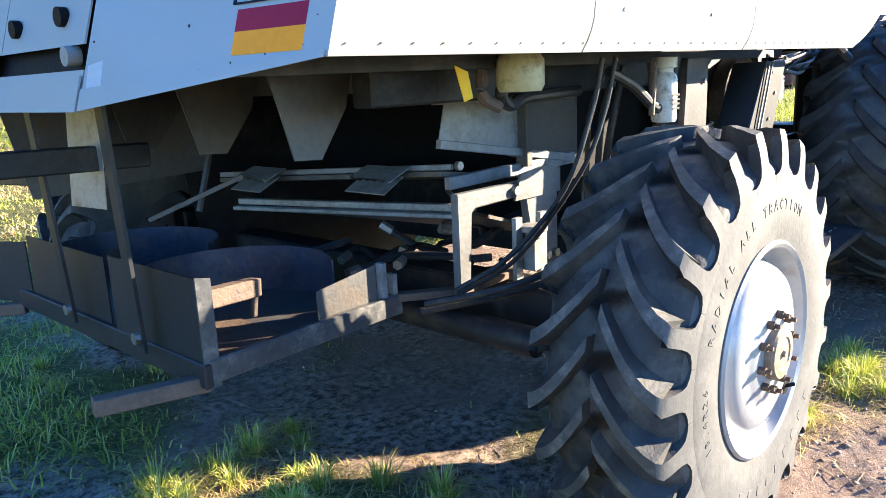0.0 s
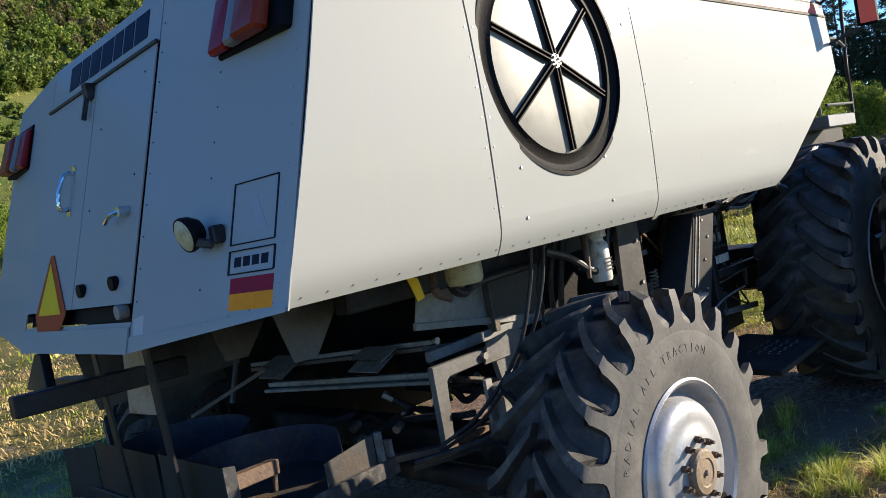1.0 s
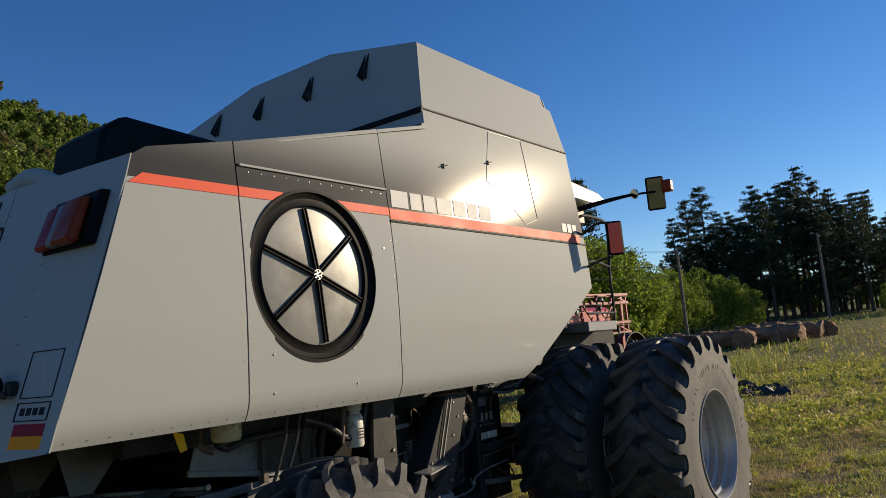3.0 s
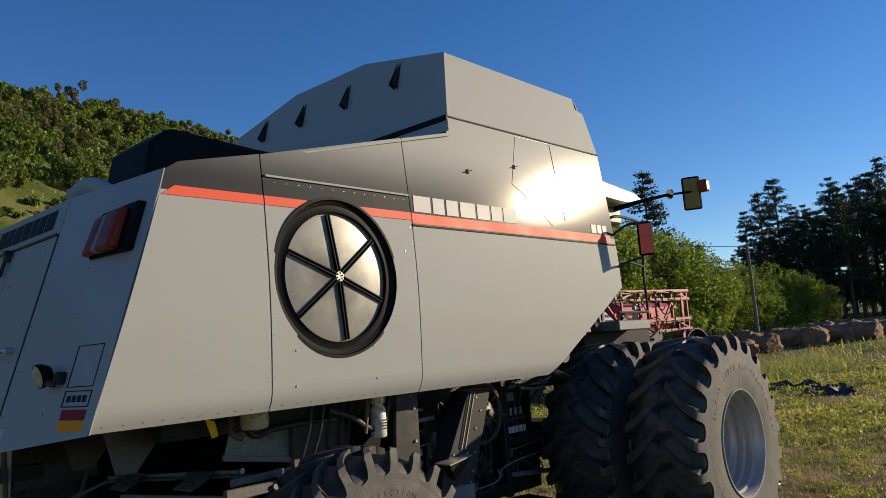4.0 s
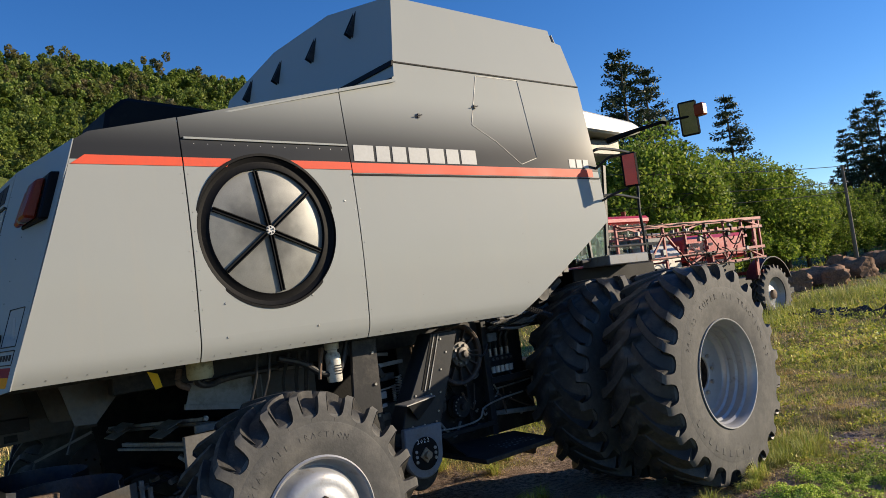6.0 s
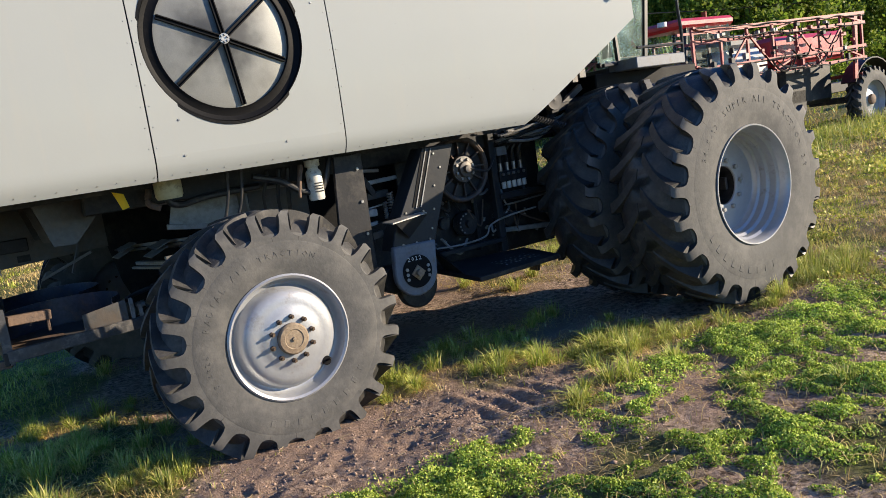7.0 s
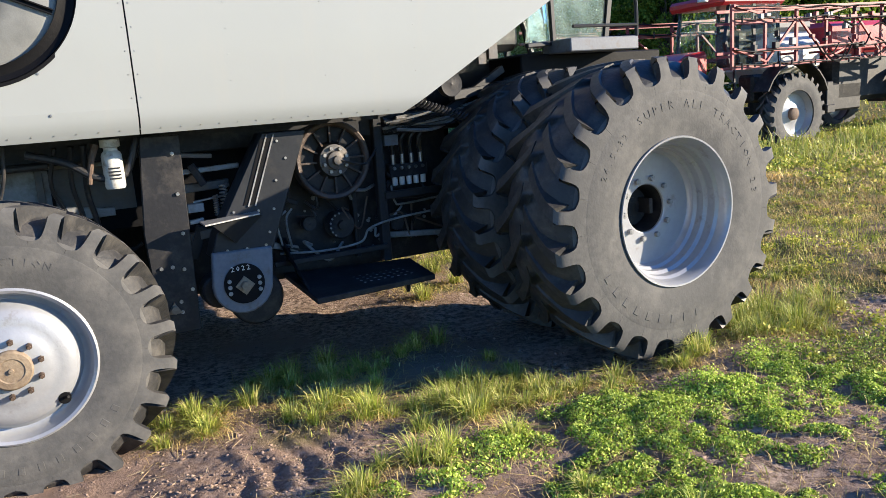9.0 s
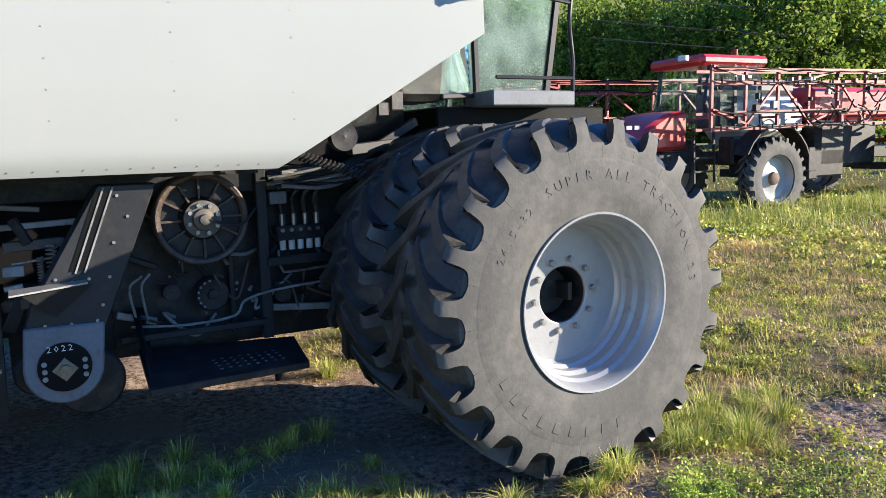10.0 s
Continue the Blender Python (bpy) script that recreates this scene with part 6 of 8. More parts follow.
# coil springs and linkage in the gap before the leg
for x, z0, z1, r in ((1.17, 1.04, 1.22, 0.022), (1.12, 1.04, 1.16, 0.012)):
    b = B()
    n = 72
    tube(b, [(x + r * math.cos(2 * math.pi * i / 8), 0.34 + r * math.sin(2 * math.pi * i / 8), z0 + (z1 - z0) * i / n) for i in range(n + 1)], 0.005, 5, smooth=False)
    part("coil_spring", b, M["bolt"], combine)
for p, q, w, mat in (((0.96, 0.40, 1.40), (1.14, 0.40, 1.38), 0.025, "inner"), ((1.0, 0.38, 1.13), (1.18, 0.36, 1.15), 0.012, "zinc"), ((0.96, 0.36, 1.10), (1.05, 0.36, 1.10), 0.05, "grey"),
                     ((0.96, 0.34, 1.02), (1.04, 0.34, 1.03), 0.025, "zinc"), ((1.02, 0.42, 1.34), (1.08, 0.40, 1.22), 0.04, "dark"), ((0.95, 0.45, 0.92), (1.10, 0.40, 0.94), 0.05, "inner")):
    b = B()
    beam(b, p, q, w, w)
    part("linkage", b, M[mat], combine, bevel=0.003)

# big variable-speed pulley
b = B()
lathe(b, [(0.225, 0.06), (0.225, 0.02), (0.20, 0.016), (0.12, 0.020), (0.11, -0.01), (0.10, -0.03), (0.001, -0.032)], 48)
pulley = part("pulley", b, M["dark"], combine, "large worn iron finned drive pulley")
b = B()
lathe(b, [(0.250, 0.06), (0.254, 0.0), (0.249, -0.022), (0.240, -0.028), (0.222, -0.024), (0.212, -0.012), (0.210, 0.02), (0.222, 0.06)], 56, closed=True)
part("pulley_rim", b, M["iron"], pulley, "rust-brown cast iron pulley rim")
for k in range(12):
    a = 2 * math.pi * k / 12
    c, s = math.cos(a), math.sin(a)
    b = B()
    solid(b, [(0.105 * c, -0.012, 0.105 * s), (0.215 * c, -0.014, 0.215 * s), (0.205 * c, 0.01, 0.205 * s), (0.115 * c, 0.01, 0.115 * s)], (0.012 * -s, 0, 0.012 * c))
    part("fin", b, M["iron"], pulley)
b = B()
lathe(b, [(0.10, -0.02), (0.10, -0.045), (0.06, -0.05), (0.055, -0.075), (0.03, -0.08), (0.028, -0.11), (0.001, -0.112)], 28)
part("pulley_hub", b, M["inner"], pulley)
for k in range(8):
    a = 2 * math.pi * k / 8 + 0.3
    b = B()
    cyl(b, (0.078 * math.cos(a), -0.045, 0.078 * math.sin(a)), (0.078 * math.cos(a), -0.065, 0.078 * math.sin(a)), 0.012, 6)
    part("hub_bolt", b, M["bolt"], pulley)
pulley.location = (1.91, 0.50, 1.275)
b = B()
tube(b, [(1.91, 0.40, 1.28), (2.0, 0.38, 1.25), (2.10, 0.40, 1.24), (2.2, 0.45, 1.32)], 0.008, 6)
part("grease_line", b, M["hose"], combine)
b = B()
lathe(b, [(0.085, 0.05), (0.095, 0.03), (0.075, 0.0), (0.095, -0.03), (0.085, -0.045), (0.03, -0.04), (0.028, -0.07), (0.001, -0.072)], 32)
small = part("small_pulley", b, M["dark"], combine)
small.location = (1.96, 0.62, 0.84)
b = B()
for k in range(7):
    a = radians(100 + 22 * k)
    cyl(b, (0.08 * math.cos(a), -0.046, 0.08 * math.sin(a)), (0.08 * math.cos(a), -0.052, 0.08 * math.sin(a)), 0.007, 6)
part("pulley_marks", b, M["grey"], small)
b = B()
solid(b, [(1.45, 0.70, 0.56), (2.85, 0.70, 0.56), (2.85, 0.70, 1.5), (1.45, 0.70, 1.5)], (0, 0.02, 0))
eng = part("engine_side_plate", b, M["dark"], combine)
rg = random.Random(8)
for k in range(26):
    x, z = rg.uniform(1.6, 2.75), rg.uniform(0.62, 1.05)
    b = B()
    cyl(b, (x, 0.70, z), (x, 0.688, z), rg.choice((0.008, 0.012, 0.016)), 6)
    part("plate_bolt", b, M["grey"], eng)
b = B()
box(b, 2.22, 2.28, 0.52, 0.58, 0.56, 1.53)
part("support_post", b, M["charcoal"], combine, bevel=0.005)
# valve block with capped fittings
b = B()
box(b, 2.35, 2.64, 0.60, 0.70, 1.10, 1.19)
valves = part("valve_block", b, M["dark"], combine, "black hydraulic valve block with pale caps", bevel=0.006)
for k in range(5):
    x = 2.385 + 0.054 * k
    b = B()
    cyl(b, (x, 0.605, 1.105), (x, 0.605, 1.05), 0.019, 12)
    part("valve_cap", b, M["tank_white"], valves)
    b = B()
    cyl(b, (x, 0.605, 1.165), (x, 0.588, 1.165), 0.012, 8)
    part("valve_screw", b, M["bolt"], valves)
for k in range(4):
    x = 2.40 + 0.07 * k
    b = B()
    cyl(b, (x, 0.64, 1.19), (x, 0.64, 1.27), 0.016, 8)
    part("fitting", b, M["bolt"], valves)
    b = B()
    tube(b, [(x, 0.64, 1.26), (x - 0.01, 0.62, 1.36), (x + 0.06, 0.6, 1.44 + 0.01 * k), (x - 0.10 + 0.03 * k, 0.55, 1.50)], 0.017, 8)
    part("hose", b, M["hose"], combine)
for k in range(14):
    rg = random.Random(90 + k)
    z = 1.42 + 0.018 * k % 0.2
    b = B()
    tube(b, [(2.30 + rg.uniform(-0.05, 0.1), 0.38 + rg.uniform(0, 0.15), 1.44 + rg.uniform(-0.04, 0.07)), (2.65, 0.36 + rg.uniform(0, 0.12), 1.47 + rg.uniform(-0.05, 0.07)),
             (3.0, 0.34 + rg.uniform(0, 0.15), 1.53 + rg.uniform(-0.06, 0.07)), (3.2 + rg.uniform(0, 0.1), 0.35, 1.60 + rg.uniform(-0.06, 0.06))], rg.uniform(0.007, 0.012), 6)
    part("hydraulic_line", b, M["zinc" if k % 3 else "hose"], combine)
b = B()
n = 120
tube(b, [(2.30 + 0.42 * i / n + 0.018 * math.cos(i * 0.9), 0.17 + 0.018 * math.sin(i * 0.9), 1.62 - 0.14 * i / n + 0.018 * math.cos(i * 0.9)) for i in range(n)], 0.008, 5, smooth=False)
part("ribbed_hose", b, M["hose"], combine)
for pts in ([(2.36, 0.62, 1.05), (2.37, 0.60, 0.94), (2.45, 0.60, 0.92), (2.95, 0.60, 0.95)], [(1.52, 0.55, 0.72), (1.80, 0.52, 0.70), (2.05, 0.5, 0.72), (2.12, 0.5, 0.80), (2.30, 0.5, 0.84), (2.6, 0.5, 0.86)],
            [(1.60, 0.60, 0.98), (1.53, 0.58, 0.92), (1.55, 0.58, 0.76)], [(1.64, 0.60, 0.99), (1.59, 0.58, 0.92), (1.61, 0.58, 0.74)]):
    b = B()
    tube(b, pts, 0.0075, 7)
    part("steel_pipe", b, M["grey"], combine)
# frame bars, brackets and lines round the drives
for p, q, w, h, mat in (((1.46, 0.50, 0.665), (2.24, 0.50, 0.665), 0.03, 0.035, "charcoal"), ((2.26, 0.52, 1.00), (2.95, 0.52, 1.00), 0.04, 0.05, "charcoal"), ((1.50, 0.60, 1.10), (1.68, 0.60, 1.02), 0.05, 0.03, "dark"),
                        ((2.08, 0.64, 0.60), (2.08, 0.64, 1.12), 0.05, 0.03, "charcoal"), ((2.30, 0.60, 0.72), (2.95, 0.60, 0.66), 0.03, 0.04, "grey"), ((1.46, 0.62, 0.78), (1.66, 0.62, 0.72), 0.03, 0.04, "grey"),
                        ((2.30, 0.56, 1.36), (2.40, 0.56, 1.36), 0.06, 0.07, "shield"), ((0.96, 0.44, 1.30), (1.30, 0.44, 1.31), 0.02, 0.03, "grey"), ((0.97, 0.50, 1.20), (1.24, 0.50, 1.21), 0.05, 0.05, "inner"),
                        ((0.96, 0.42, 0.80), (1.04, 0.42, 0.98), 0.04, 0.06, "charcoal"), ((1.68, 0.66, 1.46), (2.20, 0.66, 1.46), 0.03, 0.05, "charcoal"), ((2.70, 0.30, 1.62), (3.20, 0.50, 1.66), 0.05, 0.06, "charcoal"),
                        ((2.70, 0.40, 1.52), (3.20, 0.44, 1.78), 0.04, 0.05, "dark")):
    b = B()
    beam(b, p, q, w, h)
    part("frame_bar", b, M[mat], combine, bevel=0.004)
for k in range(16):
    rg = random.Random(300 + k)
    x, z = rg.uniform(1.5, 2.8), rg.uniform(0.66, 1.3)
    b = B()
    tube(b, [(x, 0.62, z), (x + rg.uniform(-0.06, 0.14), 0.58, z + rg.uniform(-0.12, 0.12)), (x + rg.uniform(0.05, 0.26), 0.60, z + rg.uniform(-0.18, 0.14)), (x + rg.uniform(0.1, 0.34), 0.66, z + rg.uniform(-0.2, 0.2))], rg.uniform(0.006, 0.013), 7)
    part("hydraulic_line", b, M[("hose", "hose", "grey", "rust")[k % 4]], combine)
for x, y, z, r in ((2.60, 0.14, 1.69, 0.075), (2.36, 0.60, 0.80, 0.05), (1.74, 0.60, 0.88, 0.045)):
    b = B()
    lathe(b, [(r, 0.03), (r * 1.06, 0.015), (r * 0.86, 0.0), (r * 1.06, -0.015), (r, -0.03), (r * 0.3, -0.025), (0.001, -0.03)], 24)
    part("idler", b, M["dark"], combine).location = (x, y, z)
for x0, x1, z0, z1 in ((2.80, 2.86, 1.80, 1.87), (2.88, 2.95, 1.83, 1.93)):
    b = B()
    box(b, x0, x1, 0.10, 0.13, z0, z1)
    part("hem_bracket", b, M["inner"], combine, bevel=0.003)
# service platform
b = B()
solid(b, [(1.50, -0.14, 0.565), (2.27, -0.10, 0.565), (2.37, 0.44, 0.57), (1.56, 0.66, 0.57)], (0, 0, -0.035))
platform = part("service_platform", b, M["dark"], combine, "black punched-steel service platform", bevel=0.004)
for i in range(8):
    for j in range(6):
        x, y = 1.86 + 0.045 * i, 0.02 + 0.06 * j + 0.01 * (i % 2)
        b = B()
        cyl(b, (x, y, 0.5655), (x, y, 0.568), 0.009, 8)
        part("tread_dimple", b, M["grey"], platform)
b = B()
solid(b, [(1.52, 0.0, 0.53), (1.58, 0.4, 0.53), (1.58, 0.66, 0.8), (1.54, 0.66, 0.8)], (0.02, 0, 0))
part("platform_bracket", b, M["dark"], platform)
b = B()
solid(b, [(2.10, -0.05, 0.53), (2.2, 0.1, 0.53), (2.2, 0.2, 0.44), (2.12, 0.0, 0.46)], (0.02, 0, 0))
part("platform_bracket", b, M["dark"], platform)
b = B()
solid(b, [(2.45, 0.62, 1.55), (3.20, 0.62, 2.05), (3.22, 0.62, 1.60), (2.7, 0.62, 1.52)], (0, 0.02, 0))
# blackened like the threshing body: the colour stands in for shade
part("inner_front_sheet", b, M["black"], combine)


# ---- trees, hillside scrub, hedge ----
def leaf_cards(centres, size, rng, tilt=1.0, aspect=0.6, up=0.0):
    """Small pointed leaf or clump quads at the centres, turned every way."""
    n = len(centres)
    d = rng.normal(size=(n, 3)) * np.array([1, 1, tilt])
    d[:, 2] += up
    d /= np.linalg.norm(d, axis=1)[:, None]
    s = np.cross(d, rng.normal(size=(n, 3)))
    s /= np.linalg.norm(s, axis=1)[:, None]
    k = size * rng.uniform(0.6, 1.4, n)[:, None]
    v = np.stack([centres - d * k * 0.5, centres + s * k * aspect * 0.5, centres + d * k * 0.5, centres - s * k * aspect * 0.5], 1)
    return v.reshape(-1, 3), np.arange(4 * n).reshape(n, 4)


def clump_points(rng, centre, radii, n):
    """Points mostly near the surface of an uneven ellipsoid."""
    d = rng.normal(size=(n, 3))
    d /= np.linalg.norm(d, axis=1)[:, None]
    r = rng.uniform(0.45, 1.05, n) ** 0.6
    return np.asarray(centre) + d * r[:, None] * np.asarray(radii)


def broadleaf(height_m, spread, seed, clumps, leaves, size, mat="leaf", label="leafy green broadleaf tree"):
    rng = np.random.default_rng(seed)
    t = thing("tree", label, "tree", group="trees behind the field")
    bm = B()
    tube(bm, [(0, 0, -0.3), (0.05 * spread, 0.02, height_m * 0.3), (0.0, 0.06 * spread, height_m * 0.62)], 0.028 * height_m, 8, r2=0.010 * height_m)
    cents = []
    for k in range(clumps):
        a = rng.uniform(0, 2 * math.pi)
        f = rng.uniform(0.18, 0.95)
        r = spread * math.sqrt(rng.uniform(0.05, 1)) * (1.15 - 0.75 * abs(f - 0.45)) * 0.8
        c = (r * math.cos(a), r * math.sin(a), height_m * f)
        cents.append(c)
        if k % 5 == 0:
            tube(bm, [(0, 0, height_m * f * 0.55), (c[0] * 0.5, c[1] * 0.5, height_m * f * 0.82), c], 0.009 * height_m, 5, r2=0.003 * height_m)
    part("trunk", bm, M["bark"], t)
    pts = np.concatenate([clump_points(rng, c, np.array([1, 1, 1.15]) * spread * rng.uniform(0.08, 0.30), leaves // clumps) for c in cents])
    v, f = leaf_cards(pts, size, rng)
    crown = new("crown", raw_mesh("crown", v, f, M[mat]))
    crown.parent = t
    return t


def conifer(height_m, spread, seed, bare=0.15, dense=1.0):
    rng = np.random.default_rng(seed)
    t = thing("pine_tree", "tall dark green pine tree with uneven branches", "tree", group="pine trees")
    bm = B()
    tube(bm, [(0, 0, -0.3), (0.1, 0.05, height_m * 0.5), (0.0, 0.0, height_m * 0.99)], 0.016 * height_m, 7, r2=0.03)
    pts, dirs = [], []
    z = height_m * bare
    while z < height_m * 0.985:
        f = (z / height_m - bare) / (1 - bare)
        n = rng.integers(4, 7)
        for k in range(n):
            a = rng.uniform(0, 2 * math.pi)
            ln = spread * (1 - f) ** 0.75 * rng.uniform(0.55, 1.15) + 0.25
            rise = rng.uniform(-0.25, 0.25) + 0.25 * f
            end = Vector((ln * math.cos(a), ln * math.sin(a), z + rise * ln))
            if ln > 0.8:
                tube(bm, [(0, 0, z), end * 0.5 + Vector((0, 0, z * 0.5 + 0.04 * ln)), end], 0.02 + 0.008 * ln, 4, r2=0.01, smooth=False)
            m = int((10 + 16 * ln) * dense)
            u = rng.uniform(0.25, 1.05, m)
            p = np.stack([u * end.x, u * end.y, z + u * rise * ln], 1) + rng.normal(size=(m, 3)) * np.array([0.22, 0.22, 0.14]) * (0.6 + 0.12 * ln)
            pts.append(p)
        z += rng.uniform(0.35, 0.75) * (height_m / 14)
    part("trunk", bm, M["bark"], t)
    v, f = leaf_cards(np.concatenate(pts), 0.20 * (height_m / 14), rng, tilt=0.6, aspect=0.5)
    crown = new("crown", raw_mesh("crown", v, f, M["needle"]))
    crown.parent = t
    return t


def put_at(az, dist, eye=(-0.5, -4.0)):
    """A place on the ground at a bearing (degrees from x towards y) and distance from the path."""
    x, y = eye[0] + dist * math.cos(radians(az)), eye[1] + dist * math.sin(radians(az))
    return x, y, float(height(x, y))


def place(src, used, az, dist, scale, turn):
    x, y, z = put_at(az, dist)
    m = Matrix.LocRotScale((x, y, z - 0.1), Euler((0, 0, radians(turn))), (scale, scale, scale))
    if not used:
        src.matrix_basis = m
        return src
    ob = copy_thing(src, Matrix.Translation((x, y, z - 0.1)) @ Euler((0, 0, radians(turn))).to_matrix().to_4x4())
    ob.scale = (scale, scale, scale)
    return ob


rng = random.Random(5)
kinds = [broadleaf(7.0, 3.0, 21, 90, 19000, 0.155), broadleaf(6.0, 3.2, 22, 84, 18000, 0.155), broadleaf(8.5, 3.2, 23, 104, 20000, 0.165)]
pines = [conifer(14.0, 2.6, 31, 0.18, 3.0), conifer(15.0, 2.3, 32, 0.30, 2.8), conifer(16.0, 2.7, 33, 0.48, 2.2)]
taken = set()


def plant(src, az, dist, scale, turn=None):
    turn = rng.uniform(0, 360) if turn is None else turn
    place(src, src in taken, az, dist, scale, turn)
    taken.add(src)


# hedge of broadleaf trees behind the sprayer, lower towards the right
for az, dist, h in ((52, 44, 9.5), (49, 42, 8.8), (46.5, 45, 10), (44, 41, 8.8), (41.5, 44, 9.2), (39, 42, 9.0), (37, 45, 9.6), (35, 43, 9.8), (33.3, 46, 9.4), (31.5, 48, 9.6), (30, 52, 9.2),
                    (28.4, 52, 8.2), (27, 55, 8.2), (25.6, 56, 7.6), (24.3, 58, 6.8), (23.2, 61, 6.0), (22, 64, 6.0), (20.8, 66, 5.9), (19.4, 68, 5.2), (18, 70, 5.0), (16.6, 72, 4.0), (56, 46, 9), (60, 48, 9),
                    (47.5, 52, 11), (43, 52, 11), (38.5, 52, 10.5), (34, 54, 10)):
    src = kinds[rng.randrange(3)]
    base = {kinds[0]: 7.6, kinds[1]: 6.6, kinds[2]: 9.2}[src]
    plant(src, az, dist, h / base)
for az, dist, h in ((72, 36, 2.6), (75, 38, 3.4), (77.5, 35, 2.4), (80, 37, 3.8), (83, 36, 3.0), (70, 39, 2.2)):
    plant(kinds[rng.randrange(3)], az, dist, h / 7.6)
# pines: two tall ones over the hedge and the dark wood to the right
for az, dist, h in ((35.2, 50, 17.6), (33.6, 52, 16.5), (28.2, 56, 14.0), (26.7, 60, 8.5), (19.9, 84, 15.0), (20.9, 88, 12.5), (18.8, 82, 16.0)):
    plant(pines[rng.randrange(2)], az, dist, h / 14.8)
for k in range(58):
    az = 5.0 + 17.6 * (k + rng.uniform(-0.3, 0.3)) / 57
    el = 9.6 - 0.10 * abs(az - 13) ** 1.75 + rng.uniform(-1.3, 0.7)
    dist = rng.uniform(78, 100)
    h = dist * math.tan(radians(max(el, 3.5))) - 0.5
    plant(pines[rng.randrange(3)], az, dist, h / 15.5)
for k in range(4):
    az = 3.5 + 1.3 * k + rng.uniform(-0.4, 0.4)
    plant(kinds[rng.randrange(3)], az, rng.uniform(70, 76), rng.uniform(0.35, 0.55))


for k in range(16):
    plant(kinds[rng.randrange(3)], 5.0 + 0.85 * k + rng.uniform(-0.3, 0.3), rng.uniform(96, 103), rng.uniform(0.5, 0.8))


# scrub on the hillside, too many to count
def scrub():
    r = np.random.default_rng(77)
    V, F, D, n = [], [], [], 0
    count = 0
    while count < 1900:
        az = r.uniform(54, 104)
        dist = r.uniform(38, 136 - 0.9 * max(0, az - 62))
        x, y = -0.5 + dist * math.cos(math.radians(az)), -4 + dist * math.sin(math.radians(az))
        v = float(hill_foot(x, y))
        if v < 2:
            continue
        wood = float(sstep(24, 31, v + 4 * wave(np.array(x), np.array(y), 0.10, 9)))
        if r.uniform() > 0.60 + 0.40 * wood:
            continue
        s = r.uniform(0.7, 1.5) if wood > 0.5 else r.uniform(0.22, 0.75)
        tall = r.uniform(1.1, 2.3) if wood > 0.5 else r.uniform(0.7, 1.1)
        z = float(height(x, y))
        m = int(185 * s * 70 / dist)
        pts = np.concatenate([clump_points(r, (x + r.normal() * s * 0.5, y + r.normal() * s * 0.5, z + s * tall * r.uniform(0.25, 1.15)), np.array([1, 1, 1.25]) * s * r.uniform(0.16, 0.48), m // 2) for _ in range(6)])
        a, b = leaf_cards(pts, 0.27 * dist / 70, r)
        bare = float(lump(x, y, 0.09, 5)) > 0.58 and r.uniform() < 0.35
        V.append(a)
        F.append(b + n)
        D.append(np.full(len(a), r.uniform(0.55, 0.95) if bare else r.uniform(0.0, 0.25), np.float32))
        n += len(a)
        count += 1
    return np.concatenate(V), np.concatenate(F), np.concatenate(D)


sv, sf, dryness = scrub()
scrub_mesh = raw_mesh("hillside_scrub", sv, sf, M["scrub"])
scrub_mesh.attributes.new("dryness", "FLOAT", "POINT").data.foreach_set("value", dryness)
tagged(new("hillside_scrub", scrub_mesh), "dense green and brown scrub covering the hillside", "scrub", kind="stuff")

# ---- utility poles and wires ----
def utility_pole(x, y, h):
    z = float(height(x, y))
    t = thing("utility_pole", "weathered wooden utility pole carrying thin wires", "utility pole", (x, y, z), group="utility poles")
    bm = B()
    tube(bm, [(0, 0, -0.5), (0, 0, h)], 0.14, 10, smooth=False, r2=0.09)
    part("post", bm, M["pole"], t)
    for k, zz in enumerate((h - 0.25, h - 1.15)):
        bm = B()
        cyl(bm, (0, -0.12, zz), (0, -0.22, zz), 0.04, 8)
        part("insulator", bm, M["grey"], t)
    return Vector((x, y, z + h))


p1 = utility_pole(51.5, 16.4, 6.5)
utility_pole(68.1, 10.1, 7.4)
p3 = Vector((21.6, 20.8, 7.5))
for k, (drop, sag) in enumerate(((0.1, 0.3), (1.1, 0.4), (1.8, 0.4))):
    b = B()
    pts = []
    for i in range(13):
        f = i / 12
        p = p1.lerp(p3, f)
        pts.append((p.x, p.y - 0.2, p.z - drop - sag * 4 * f * (1 - f)))
    tube(b, pts, 0.022, 4, smooth=False)
    w = part("overhead_wire", b, M["dark"])
    tagged(w, "thin dark overhead wire running from the utility pole", "wire", group="overhead wires")

